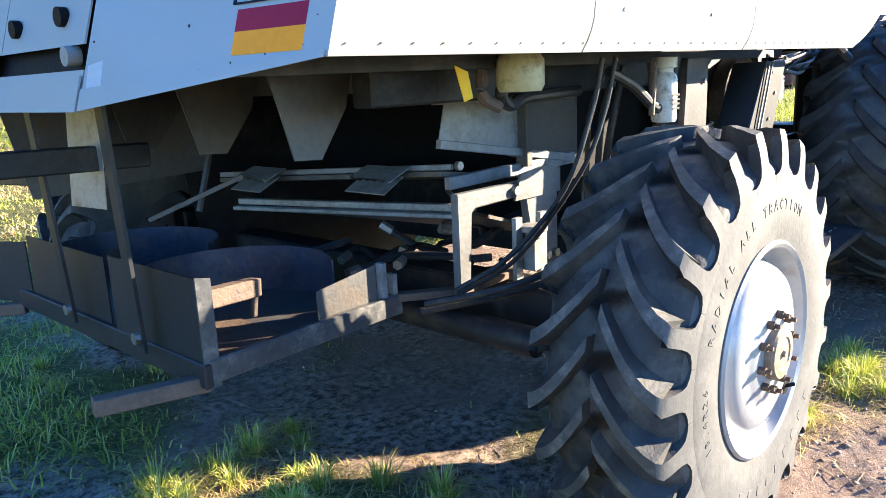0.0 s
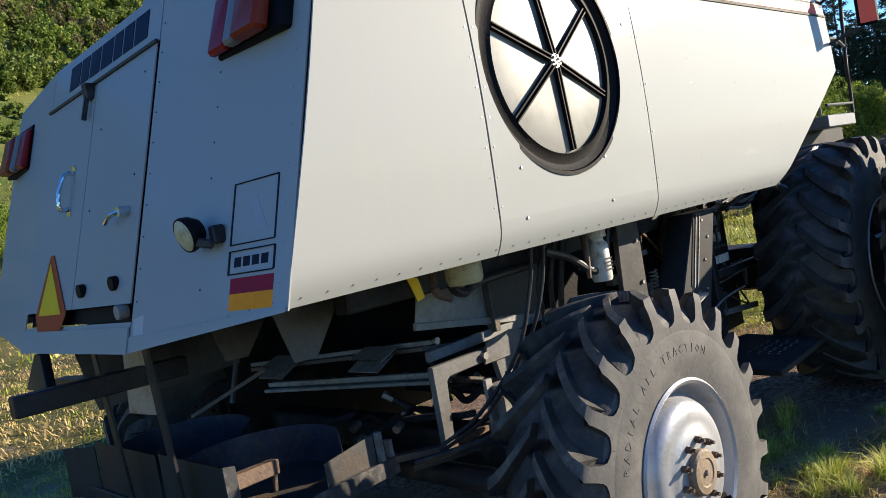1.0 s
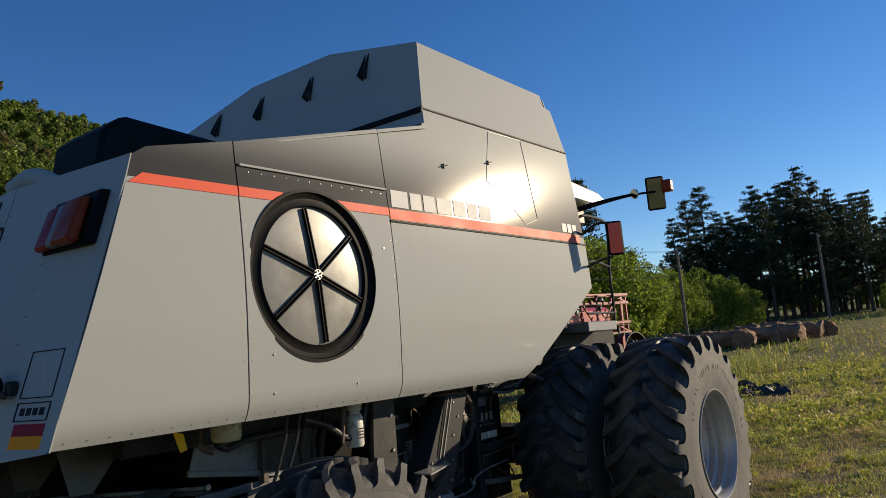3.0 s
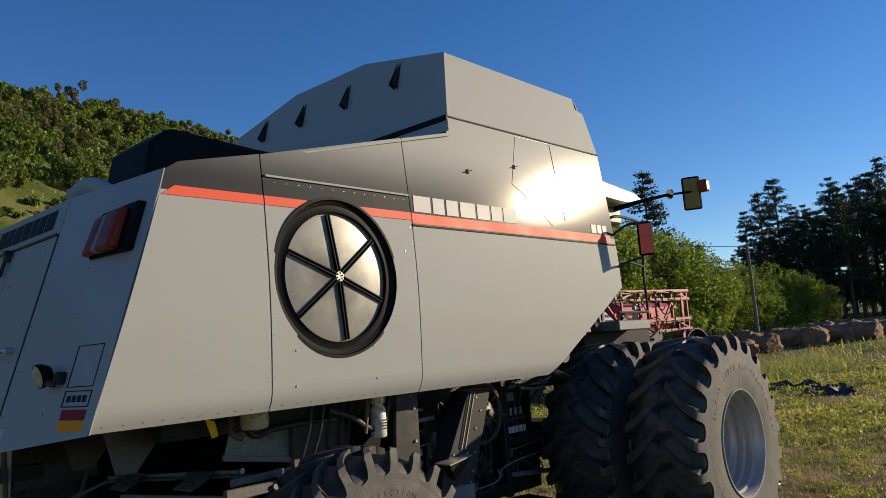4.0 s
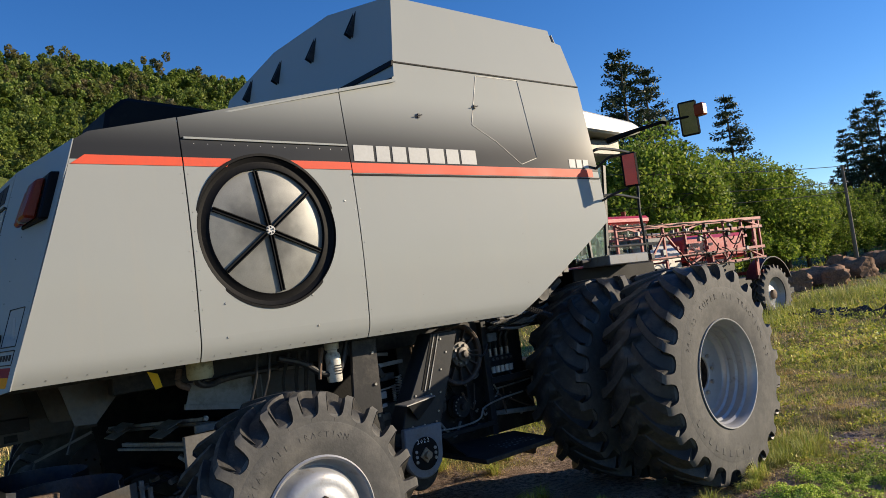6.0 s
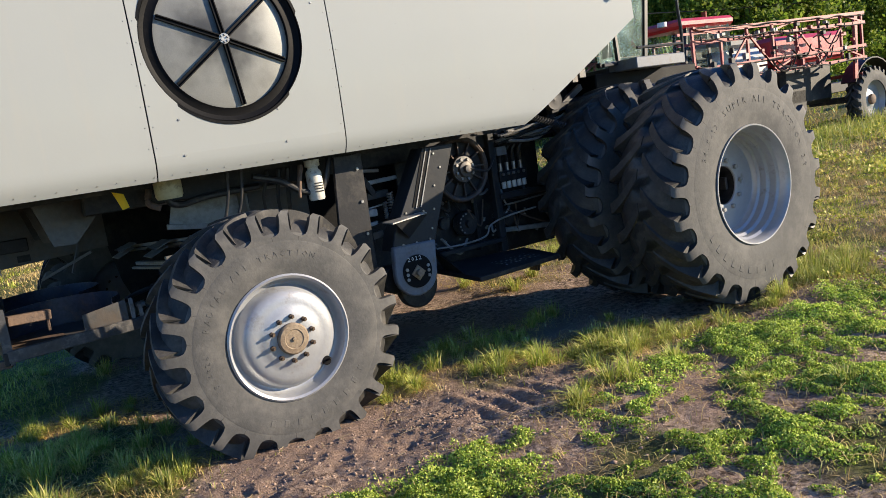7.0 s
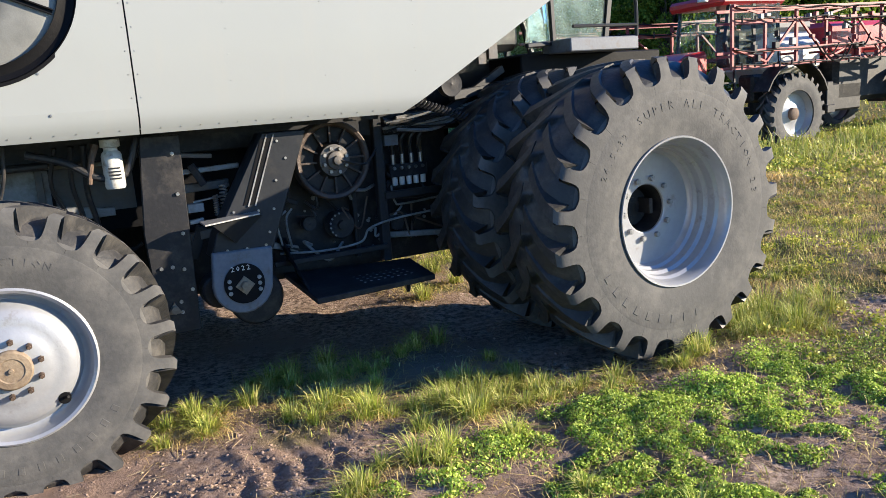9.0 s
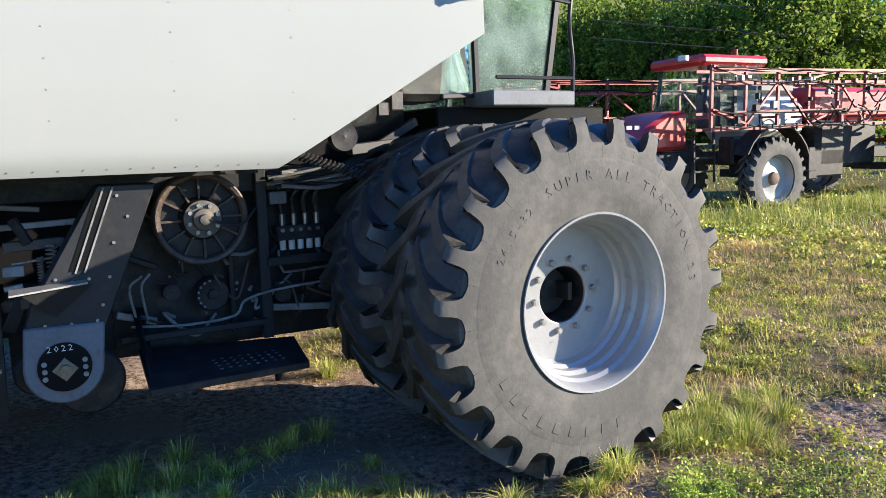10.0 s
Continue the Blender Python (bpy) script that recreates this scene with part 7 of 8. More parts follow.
# ---- old round hay bales, slumped ----
def bale(x, y, r, length, turn, seed):
    rg = np.random.default_rng(seed)
    bm = B()
    bmesh.ops.create_cone(bm, cap_ends=False, segments=28, radius1=r, radius2=r, depth=length)
    bmesh.ops.subdivide_edges(bm, edges=[e for e in bm.edges if abs(e.verts[0].co.z - e.verts[1].co.z) > 0.1], cuts=9)
    ends = [e for e in bm.edges if len(e.link_faces) == 1]
    for loop_z in (-length / 2, length / 2):
        ring = [v for v in bm.verts if abs(v.co.z - loop_z) < 1e-4]
        ring.sort(key=lambda v: math.atan2(v.co.y, v.co.x))
        prev = ring
        for f in (0.8, 0.55, 0.28):
            nxt = [bm.verts.new((v.co.x * f, v.co.y * f, loop_z * (1 + 0.10 * (1 - f)))) for v in ring]
            for i in range(len(ring)):
                j = (i + 1) % len(ring)
                bm.faces.new((prev[i], prev[j], nxt[j], nxt[i]))
            prev = nxt
        bm.faces.new(prev)
    ph = rg.uniform(0, 6, 6)
    for v in bm.verts:
        c = v.co
        k = 1 + 0.13 * math.sin(5 * c.z + ph[0]) * math.sin(3 * math.atan2(c.y, c.x) + ph[1]) + 0.07 * math.sin(11 * c.x + ph[2]) * math.sin(9 * c.z + ph[3]) + rg.normal() * 0.075
        v.co = Vector((c.x * k, c.y * k, c.z + rg.normal() * 0.03))
    rot = Matrix.Rotation(math.pi / 2, 4, "Y")
    bmesh.ops.transform(bm, matrix=rot, verts=bm.verts[:])
    for v in bm.verts:
        v.co.z *= 0.84
        if v.co.z < -0.55 * r:
            v.co.x *= 1.06
            v.co.y *= 1.14
    bmesh.ops.recalc_face_normals(bm, faces=bm.faces[:])
    ob = part("hay_bale", bm, M["bale"], sharp=60)
    ob.matrix_basis = pose(x, y, float(height(x, y)) + r * 0.74, rg.uniform(-6, 6), rg.uniform(-5, 5), turn)
    return tagged(ob, "old slumped brown round hay bale lying in the field", "hay bale", group="row of old hay bales")


for k, (az, dist, r, ln, tn) in enumerate(((25.6, 34, 0.62, 1.3, 30), (24.3, 36, 0.66, 1.5, 100), (23.2, 35.5, 0.66, 1.4, 20), (21.7, 39, 0.70, 1.5, 70), (19.6, 42, 0.70, 1.6, 100), (18.2, 41.5, 0.72, 1.5, 10),
                                           (16.6, 43, 0.70, 1.8, 95), (15.2, 43, 0.72, 1.9, 85), (13.6, 45, 0.68, 1.5, 90), (12.6, 46, 0.66, 1.2, 20), (26.6, 39, 0.60, 1.2, 60), (22.6, 42, 0.70, 1.4, 0),
                                           (20.6, 46, 0.66, 1.4, 40), (17.6, 47, 0.70, 1.6, 90), (16.0, 47.5, 0.72, 1.6, 80), (14.4, 47, 0.70, 1.3, 0))):
    x, y, z = put_at(az, dist)
    bale(x, y, r * 0.80, ln * 0.85, tn, 100 + k)


# crumpled black plastic sheets lying in the grass
def plastic_sheet(x, y, lx, ly, turn, seed):
    bm = B()
    n, m = 22, 10
    rows = []
    for i in range(n + 1):
        row = []
        for j in range(m + 1):
            u, v = i / n - 0.5, j / m - 0.5
            edge = 1 - (2 * u) ** 4 - (2 * v) ** 4
            px, py = u * lx * (1 + 0.2 * math.sin(7 * v + seed)), v * ly * (1 + 0.35 * math.sin(6 * u + seed))
            hz = 0.03 + max(0, edge) * (0.10 + 0.09 * math.sin(17 * u + 5 * v + seed) + 0.06 * math.sin(31 * v - 11 * u))
            row.append(bm.verts.new((px, py, hz)))
        rows.append(row)
    for i in range(n):
        for j in range(m):
            bm.faces.new((rows[i][j], rows[i + 1][j], rows[i + 1][j + 1], rows[i][j + 1]))
    ret = bmesh.ops.extrude_face_region(bm, geom=bm.faces[:])
    for v in ret["geom"]:
        if isinstance(v, bmesh.types.BMVert):
            v.co.z -= 0.05
    bmesh.ops.recalc_face_normals(bm, faces=bm.faces[:])
    ob = part("plastic_sheet", bm, M["hose"])
    ob.matrix_basis = pose(x, y, float(height(x, y)), 0, 0, turn)
    tagged(ob, "crumpled black plastic sheet lying in the grass", "plastic sheet", group="plastic sheets in the grass")


plastic_sheet(19.4, 5.3, 1.6, 0.9, 110, 1)
plastic_sheet(19.0, 3.6, 2.2, 0.6, 85, 4)
plastic_sheet(17.6, 2.4, 1.3, 0.7, 70, 7)

# ---- red self-propelled sprayer parked beyond: its x runs forward, y to its left (towards the combine's path) ----
sp_x, sp_y = 18.17, 9.11
sprayer = thing("field_sprayer", "red self-propelled crop sprayer with folded lattice booms parked on grass", "sprayer", (sp_x, sp_y, float(height(sp_x, sp_y)) - 0.16), 178.2)
SW = 0.94
b = B()
box(b, -3.9, 4.2, -0.45, 0.45, 1.15, 1.45)
box(b, -3.45, -3.15, -1.35, 1.35, 0.75, 0.95)
box(b, 2.0, 2.3, -1.35, 1.35, 0.75, 0.95)
for x in (-3.3, 2.0):
    for y in (-1.1, 1.1):
        box(b, x - 0.12, x + 0.12, y - 0.1, y + 0.1, 0.75, 1.5)
part("chassis", b, M["dark"], sprayer, bevel=0.02)
FIRST_CAB = len(sprayer.children)
b = B()
solid(b, [(4.9, -0.75, 1.55), (6.2, -0.62, 1.50), (6.45, -0.55, 1.65), (6.2, -0.60, 2.05), (5.6, -0.68, 2.35), (4.9, -0.75, 2.45)], (0, 1.40, 0))
hood = part("engine_hood", b, M["sprayer_red"], sprayer, "glossy red engine hood", bevel=0.09)
b = B()
for k in range(3):
    box(b, 5.35 + 0.22 * k, 5.5 + 0.22 * k, 0.70, 0.71, 2.0, 2.08)
part("lettering_block", b, M["letter"], hood)
b = B()
box(b, 4.6, 6.0, -0.5, 0.5, 1.0, 1.5)
part("front_frame", b, M["dark"], sprayer, bevel=0.03)
b = B()
solid(b, [(3.3, -0.80, 2.0), (4.95, -0.80, 2.0), (5.15, -0.80, 2.6), (4.95, -0.74, 3.50), (3.4, -0.74, 3.50), (3.3, -0.80, 2.6)], (0, 1.60, 0))
part("cab_glass", b, M["glass"], sprayer, "tinted cab glazing").visible_shadow = False
for p, q in (((4.95, 0.81, 2.0), (5.12, 0.81, 2.6)), ((5.12, 0.81, 2.6), (4.93, 0.76, 3.5)), ((3.33, 0.81, 2.0), (3.40, 0.76, 3.5)), ((4.2, 0.81, 2.0), (4.2, 0.78, 3.5)),
             ((4.95, -0.81, 2.0), (4.93, -0.76, 3.5)), ((3.33, -0.81, 2.0), (3.40, -0.76, 3.5)), ((3.33, 0.81, 2.01), (4.95, 0.81, 2.01))):
    b = B()
    beam(b, p, q, 0.08, 0.08)
    part("cab_pillar", b, M["dark"], sprayer)
b = B()
box(b, 3.7, 4.2, -0.25, 0.25, 2.05, 2.9)
part("driver_seat", b, M["dark"], sprayer, bevel=0.05)
b = B()
box(b, 3.15, 5.25, -0.86, 0.86, 3.48, 3.74)
part("cab_roof", b, M["sprayer_red"], sprayer, "red cab roof", bevel=0.08)
b = B()
cyl(b, (4.0, 0.6, 3.74), (4.0, 0.6, 3.90), 0.07, 12)
part("beacon", b, M["lens_amber"], sprayer, "amber beacon lamp")
b = B()
cyl(b, (4.05, 0.62, 3.47), (4.05, 0.62, 3.58), 0.12, 12)
part("aerial", b, M["tank_white"], sprayer)
for ob in list(sprayer.children)[FIRST_CAB:]:
    for v in ob.data.vertices:
        v.co.x -= 1.0 if ob.name.split(".")[0] in ("engine_hood", "front_frame") else 1.55
        v.co.z = v.co.z if v.co.z < 2.0 else 2.0 + (v.co.z - 2.0) * 0.93
b = B()
box(b, 0.1, 2.1, -0.85, 0.85, 1.6, 2.75)
part("spray_tank", b, M["tank_white"], sprayer, "white plastic spray tank", bevel=0.3)
b = B()
box(b, 0.3, 1.9, -0.6, 0.6, 2.72, 3.12)
part("tank_cover", b, M["shield"], sprayer, bevel=0.14)
b = B()
box(b, -3.4, 0.0, -0.8, 0.8, 2.15, 2.95)
part("rear_hood", b, M["sprayer_red"], sprayer, bevel=0.12)
b = B()
box(b, -2.4, -0.1, -0.95, 0.95, 0.95, 2.14)
part("rinse_tank", b, M["dark"], sprayer, bevel=0.12)
b = B()
box(b, -1.1, 0.9, -0.9, 0.95, 0.75, 1.45)
part("pump_frame", b, M["dark"], sprayer, bevel=0.05)
b = B()
box(b, 2.3, 2.9, 0.55, 1.0, 1.15, 1.8)
part("fuel_tank", b, M["dark"], sprayer, bevel=0.06)


def sprayer_wheel(x, y, flip):
    bm = B()
    lathe(bm, [(0.55, -0.16), (0.57, -0.19), (0.53, -0.17), (0.50, -0.10), (0.47, -0.03), (0.30, 0.0), (0.20, -0.04), (0.001, -0.05)], 32)
    lathe(bm, [(0.56, -0.18), (0.53, 0.0), (0.56, 0.18)], 32)
    w = part("wheel", bm, M["rim"], sprayer, "grey wheel with a tall muddy tyre")
    bm = tyre_mesh(SW, 0.44, 0.54, 24, 0.045, 0.22)
    tyre = part("tyre", bm, M["rubber"], w)
    for mat in ("rubber_dusty", "rubber_dusty"):
        tyre.data.materials.append(M[mat])
    bm = B()
    lathe(bm, [(0.15, -0.04), (0.14, -0.12), (0.10, -0.14), (0.001, -0.14)], 20)
    part("hub", bm, M["rust"], w)
    w.matrix_basis = pose(x, y, SW - 0.10, 0, 0, 0 if flip else 180)
    return w


for x in (2.16, -3.3):
    for y, flip in ((1.45, False), (-1.45, True)):
        sprayer_wheel(x, y, flip)
for x in (2.16, -3.3):
    b = B()
    pts = [(x + 1.07 * math.cos(a), SW + 1.07 * math.sin(a)) for a in [radians(d) for d in range(25, 161, 15)]]
    rows = [[b.verts.new((x + k * (px - x), yy, SW + k * (pz - SW))) for k, yy in ((1, 1.22), (1, 1.66), (1.03, 1.66), (1.03, 1.22))] for px, pz in pts]
    for ra, rb in zip(rows, rows[1:]):
        for j in range(4):
            b.faces.new((ra[j], ra[(j + 1) % 4], rb[(j + 1) % 4], rb[j]))
    b.faces.new(rows[0])
    b.faces.new(rows[-1][::-1])
    bmesh.ops.recalc_face_normals(b, faces=b.faces[:])
    part("mudguard", b, M["dark"], sprayer)


def boom(y, x0, x1, seed):
    """A folded lattice boom: rails, uprights, diagonals, nozzles and hoses, laid along the machine's side."""
    rg = random.Random(seed)
    rails = (2.05, 2.38, 3.0, 3.26)
    bm_part = None
    for z in rails:
        for dy, w in ((0.0, 0.075), (-0.42, 0.06)):
            bm = B()
            beam(bm, (x0, y + dy, z - 0.10), (x1, y + dy + 0.1, z), w, w)
            if bm_part is None:
                bm_part = part("boom", bm, M["boom_red"], sprayer, "faded red folded lattice boom")
            else:
                part("rail", bm, M["boom_red"], bm_part)
    n = 7
    for k in range(n + 1):
        x = x0 + (x1 - x0) * k / n
        bm = B()
        beam(bm, (x, y + 0.02, 1.98), (x, y + 0.02, 3.25), 0.06, 0.06)
        beam(bm, (x, y + 0.02, 2.2), (x, y - 0.40, 2.2), 0.05, 0.05)
        part("upright", bm, M["boom_red"], bm_part)
    for k in range(n):
        xa, xb = x0 + (x1 - x0) * k / n, x0 + (x1 - x0) * (k + 1) / n
        for za, zb in ((2.05, 2.98),) if k % 3 else ((2.05, 2.36), (3.02, 3.24)):
            bm = B()
            beam(bm, (xa, y + 0.06, za if k % 2 else zb), (xb, y + 0.06, zb if k % 2 else za), 0.045, 0.045)
            part("brace", bm, M["boom_red"], bm_part)
    for z in (2.0, 2.3, 2.95, 3.2):
        bm = B()
        pts = [(x0 + (x1 - x0) * i / 16, y + 0.12 + rg.uniform(-0.03, 0.05), z + rg.uniform(-0.03, 0.03)) for i in range(17)]
        tube(bm, pts, 0.016, 5)
        part("spray_hose", bm, M["black"], bm_part)
    for z in (1.98, 2.95):
        for k in range(18):
            x = x0 + (x1 - x0) * (k + 0.5) / 18
            bm = B()
            cyl(bm, (x, y + 0.12, z + 0.07), (x, y + 0.12, z - 0.07 + 0.04 * (k % 3)), 0.020, 8)
            part("nozzle", bm, M["dark"], bm_part)


boom(1.75, 4.4, -2.55, 3)
rg = random.Random(19)
for k in range(34):
    x, z = rg.uniform(-2.4, 4.2), rg.choice((2.05, 2.3, 2.5, 2.75, 3.0)) + rg.uniform(-0.08, 0.08)
    b = B()
    w, h = rg.uniform(0.05, 0.16), rg.uniform(0.06, 0.18)
    box(b, x, x + w, 1.80, 1.90, z, z + h)
    part("valve_block", b, M[rg.choice(("dark", "dark", "grey", "boom_red"))], sprayer, bevel=0.01)
for k in range(9):
    x, z = rg.uniform(-2.3, 3.4), rg.uniform(2.1, 2.9)
    b = B()
    tube(b, [(x, 1.88, z), (x + 0.25, 1.92, z - rg.uniform(0.1, 0.4)), (x + 0.55, 1.90, z - rg.uniform(-0.1, 0.3)), (x + 0.8, 1.88, z + rg.uniform(-0.1, 0.2))], 0.018, 5)
    part("spray_hose", b, M["black"], sprayer)
boom(-1.55, 7.3, -2.9, 4)
b = B()
for z in (1.05, 1.35, 1.65):
    beam(b, (3.5, 1.05, z), (4.1, 1.05, z), 0.05, 0.04)
beam(b, (3.5, 1.05, 0.8), (3.5, 1.0, 2.0), 0.04, 0.04)
beam(b, (4.1, 1.05, 0.8), (4.1, 1.0, 2.0), 0.04, 0.04)
part("ladder", b, M["dark"], sprayer)
b = B()
for y in (1.6, -1.6):
    solid(b, [(-2.45, y, 1.5), (-2.3, y, 1.5), (-2.45, y, 3.3), (-2.6, y, 3.3)], (0, 0.06, 0))
beam(b, (-2.8, -1.6, 1.6), (-2.8, 1.6, 1.6), 0.1, 0.1)
part("boom_rack", b, M["boom_red"], sprayer)


# ---- grass, clover and straw ----
def blades(x, y, h, width, rng, lean=0.5, a=None):
    """Bent grass blades, two quads each, tapering to a point."""
    n = len(x)
    z = height(x, y) - 0.01
    a = rng.uniform(0, 2 * math.pi, n) if a is None else a
    l = np.abs(rng.normal(0, lean, n)) + 0.08
    dx, dy = np.cos(a), np.sin(a)
    sx, sy = -dy * width / 2, dx * width / 2
    base = np.stack([x, y, z], 1)
    mid = base + np.stack([dx * l * h * 0.35, dy * l * h * 0.35, h * 0.6], 1)
    tip = base + np.stack([dx * l * h * 1.0, dy * l * h * 1.0, h * np.clip(1.05 - 0.35 * l, 0.3, 1)], 1)
    s = np.stack([sx, sy, np.zeros(n)], 1)
    v = np.stack([base - s, base + s, mid + s * 0.75, mid - s * 0.75, tip + s * 0.08, tip - s * 0.08], 1).reshape(-1, 3)
    k = np.arange(n)[:, None] * 6
    f = np.concatenate([k + np.array([[0, 1, 2, 3]]), k + np.array([[3, 2, 4, 5]])])
    return v, f


def stuff(name, v, f, mat, label, category):
    return tagged(new(name, raw_mesh(name, v, f, M[mat])), label, category, kind="stuff")


rg = np.random.default_rng(11)


def off_wheels(x, y):
    """Keeps the plants out of the tyres' footprints."""
    ok = np.ones(len(x), bool)
    for cx, hx, y0, y1 in ((0.0, 0.30, -0.42, 0.08), (3.385, 0.42, -1.04, -0.36), (3.385, 0.42, -0.24, 0.44), (0.0, 0.30, 3.0, 3.5), (3.385, 0.42, 2.6, 4.2)):
        ok &= ~((np.abs(x - cx) < hx) & (y > y0) & (y < y1))
    return ok


# tufts: strips along the edge of the track and clumps beside the tyres, thinner elsewhere (x, y, spread in x and y, tufts, height)
TUFTS = ((-1.62, -0.27, 0.20, 0.14, 26, 1.1), (-1.42, -0.10, 0.14, 0.14, 16, 1.0), (-0.90, -0.15, 0.16, 0.08, 16, 1.15), (-0.70, -0.26, 0.07, 0.06, 8, 1.2), (-0.95, -0.92, 0.13, 0.08, 13, 0.9), (-2.3, -0.3, 0.35, 0.3, 24, 1.0), (-1.9, -0.75, 0.35, 0.2, 14, 0.8),
         (-1.15, 1.28, 0.22, 0.09, 14, 0.9), (-1.4, 0.80, 0.35, 0.20, 22, 0.9), (-0.95, 0.48, 0.25, 0.16, 18, 0.9), (-1.7, 0.35, 0.3, 0.25, 20, 0.9), (-2.0, 2.8, 0.6, 0.6, 30, 1.0),
         (0.86, -0.05, 0.15, 0.10, 18, 0.85), (0.74, -0.22, 0.09, 0.07, 8, 0.8), (1.52, -0.31, 0.13, 0.06, 15, 0.9), (1.88, -0.68, 0.13, 0.08, 16, 1.0), (1.99, -0.94, 0.10, 0.07, 12, 1.0), (2.22, -0.55, 0.20, 0.07, 16, 0.8), (2.42, -0.82, 0.18, 0.10, 16, 0.8), (2.50, -1.04, 0.12, 0.06, 9, 0.7),
         (1.38, 0.22, 0.25, 0.12, 20, 0.85), (2.05, 0.28, 0.30, 0.12, 20, 0.85), (1.30, -1.34, 0.12, 0.09, 12, 0.9), (3.20, -1.08, 0.16, 0.09, 16, 1.0), (3.75, -1.05, 0.30, 0.12, 24, 1.0), (4.40, -0.88, 0.22, 0.16, 34, 1.35), (4.85, -0.75, 0.20, 0.15, 12, 0.9), (3.6, 2.2, 0.6, 0.5, 20, 1.0), (4.9, 0.1, 0.5, 0.4, 20, 0.8))
n = 700
tx, ty = rg.uniform(-5.5, 8.0, n), rg.uniform(-4.2, 3.9, n)
g = grassiness(tx, ty)
shade = (ty > 0) & (ty < 3) & (tx > -0.4) & (tx < 4.0)
keep = rg.uniform(0, 1, n) < np.clip(0.04 + 0.42 * g * g - 0.3 * shade, 0.0, 1)
tx, ty, size = tx[keep], ty[keep], rg.uniform(0.4, 0.9, keep.sum())
for cx, cy, sx, sy, k, tall in TUFTS:
    k = int(0.62 * k)
    tx, ty = np.append(tx, rg.normal(cx, sx, k)), np.append(ty, rg.normal(cy, sy, k))
    size = np.append(size, tall * rg.uniform(0.45, 1.25, k))
keep = off_wheels(tx, ty)
tx, ty, size = tx[keep], ty[keep], size[keep]
m = 150
ox, oy = rg.normal(0, 0.024, (len(tx), m)), rg.normal(0, 0.024, (len(tx), m))
out = (np.arctan2(oy, ox) + rg.normal(0, 0.7, ox.shape)).ravel()
bh = (rg.uniform(0.03, 0.17, (len(tx), m)) * size[:, None]).ravel()
v, f = blades((tx[:, None] + ox * size[:, None]).ravel(), (ty[:, None] + oy * size[:, None]).ravel(), bh, 0.0052, rg, 0.75, out)
stuff("grass_tufts", v, f, "grass", "yellow-green grass tufts growing out of bare soil", "grass")
# withered blades lying between and under the tufts
k = rg.integers(0, len(tx), 30000)
bx = np.concatenate([tx[k] + rg.normal(0, 0.09, len(k)), rg.uniform(-2.5, 5.5, 9000)])
by = np.concatenate([ty[k] + rg.normal(0, 0.10, len(k)), rg.uniform(-3.4, -1.15, 9000)])
v, f = blades(bx, by, rg.uniform(0.012, 0.075, len(bx)), 0.0042, rg, 1.9)
stuff("withered_grass", v, f, "thatch", "withered straw-coloured blades among the grass tufts", "grass")

# low turf between them
n = 90000
x, y = rg.uniform(-6, 9, n), rg.uniform(-4.6, 5.5, n)
g = grassiness(x, y)
keep = (rg.uniform(0, 1, n) < np.clip(g * 1.1 - 0.12, 0, 1)) & off_wheels(x, y)
x, y = x[keep], y[keep]
v, f = blades(x, y, rg.uniform(0.015, 0.06, len(x)), 0.0055, rg, 0.9)
stuff("short_turf", v, f, "grass", "short patchy green turf on the yard", "grass")

# clover mat on the open side: tiny leaves in mounds, with bare gaps
def clover(name, n, x0, x1, y0, y1, size, seed):
    r = np.random.default_rng(seed)
    x, y = r.uniform(x0, x1, n), r.uniform(y0, y1, n)
    g = 0.50 + 0.45 * wave(x, y, 2.2, 23) + 1.0 * (lump(x, y, 4.2, 21) - 0.5) + 1.1 * (lump(x, y, 13.0, 24) - 0.5)
    keep = r.uniform(0, 1, n) < np.clip((g - 0.24) * 2.2, 0, 1) * (1 - sstep(-1.42, -1.18, y + 0.14 * wave(x, y, 3.0, 25))) * sstep(-1.2, -0.6, x + 0.2 * wave(x, y, 5.0, 26)) * (1 - 0.85 * sstep(3.4, 4.3, x + 0.3 * wave(x, y, 3.0, 27)))
    x, y, g = x[keep], y[keep], g[keep]
    z = height(x, y) + (1 - r.uniform(0, 1, len(x)) ** 2) * (0.008 + 0.058 * np.clip(g - 0.30, 0, 1.1))
    v, f = leaf_cards(np.stack([x, y, z], 1), size, r, tilt=1.0, aspect=0.55)
    return stuff(name, v, f, "clover", "bright green low clover mat covering the ground", "clover")


clover("clover_mat", 400000, -1.3, 4.6, -3.2, -1.1, 0.0155, 61)
clover("clover_mat", 45000, 4.6, 8.5, -4.6, -1.0, 0.022, 62)

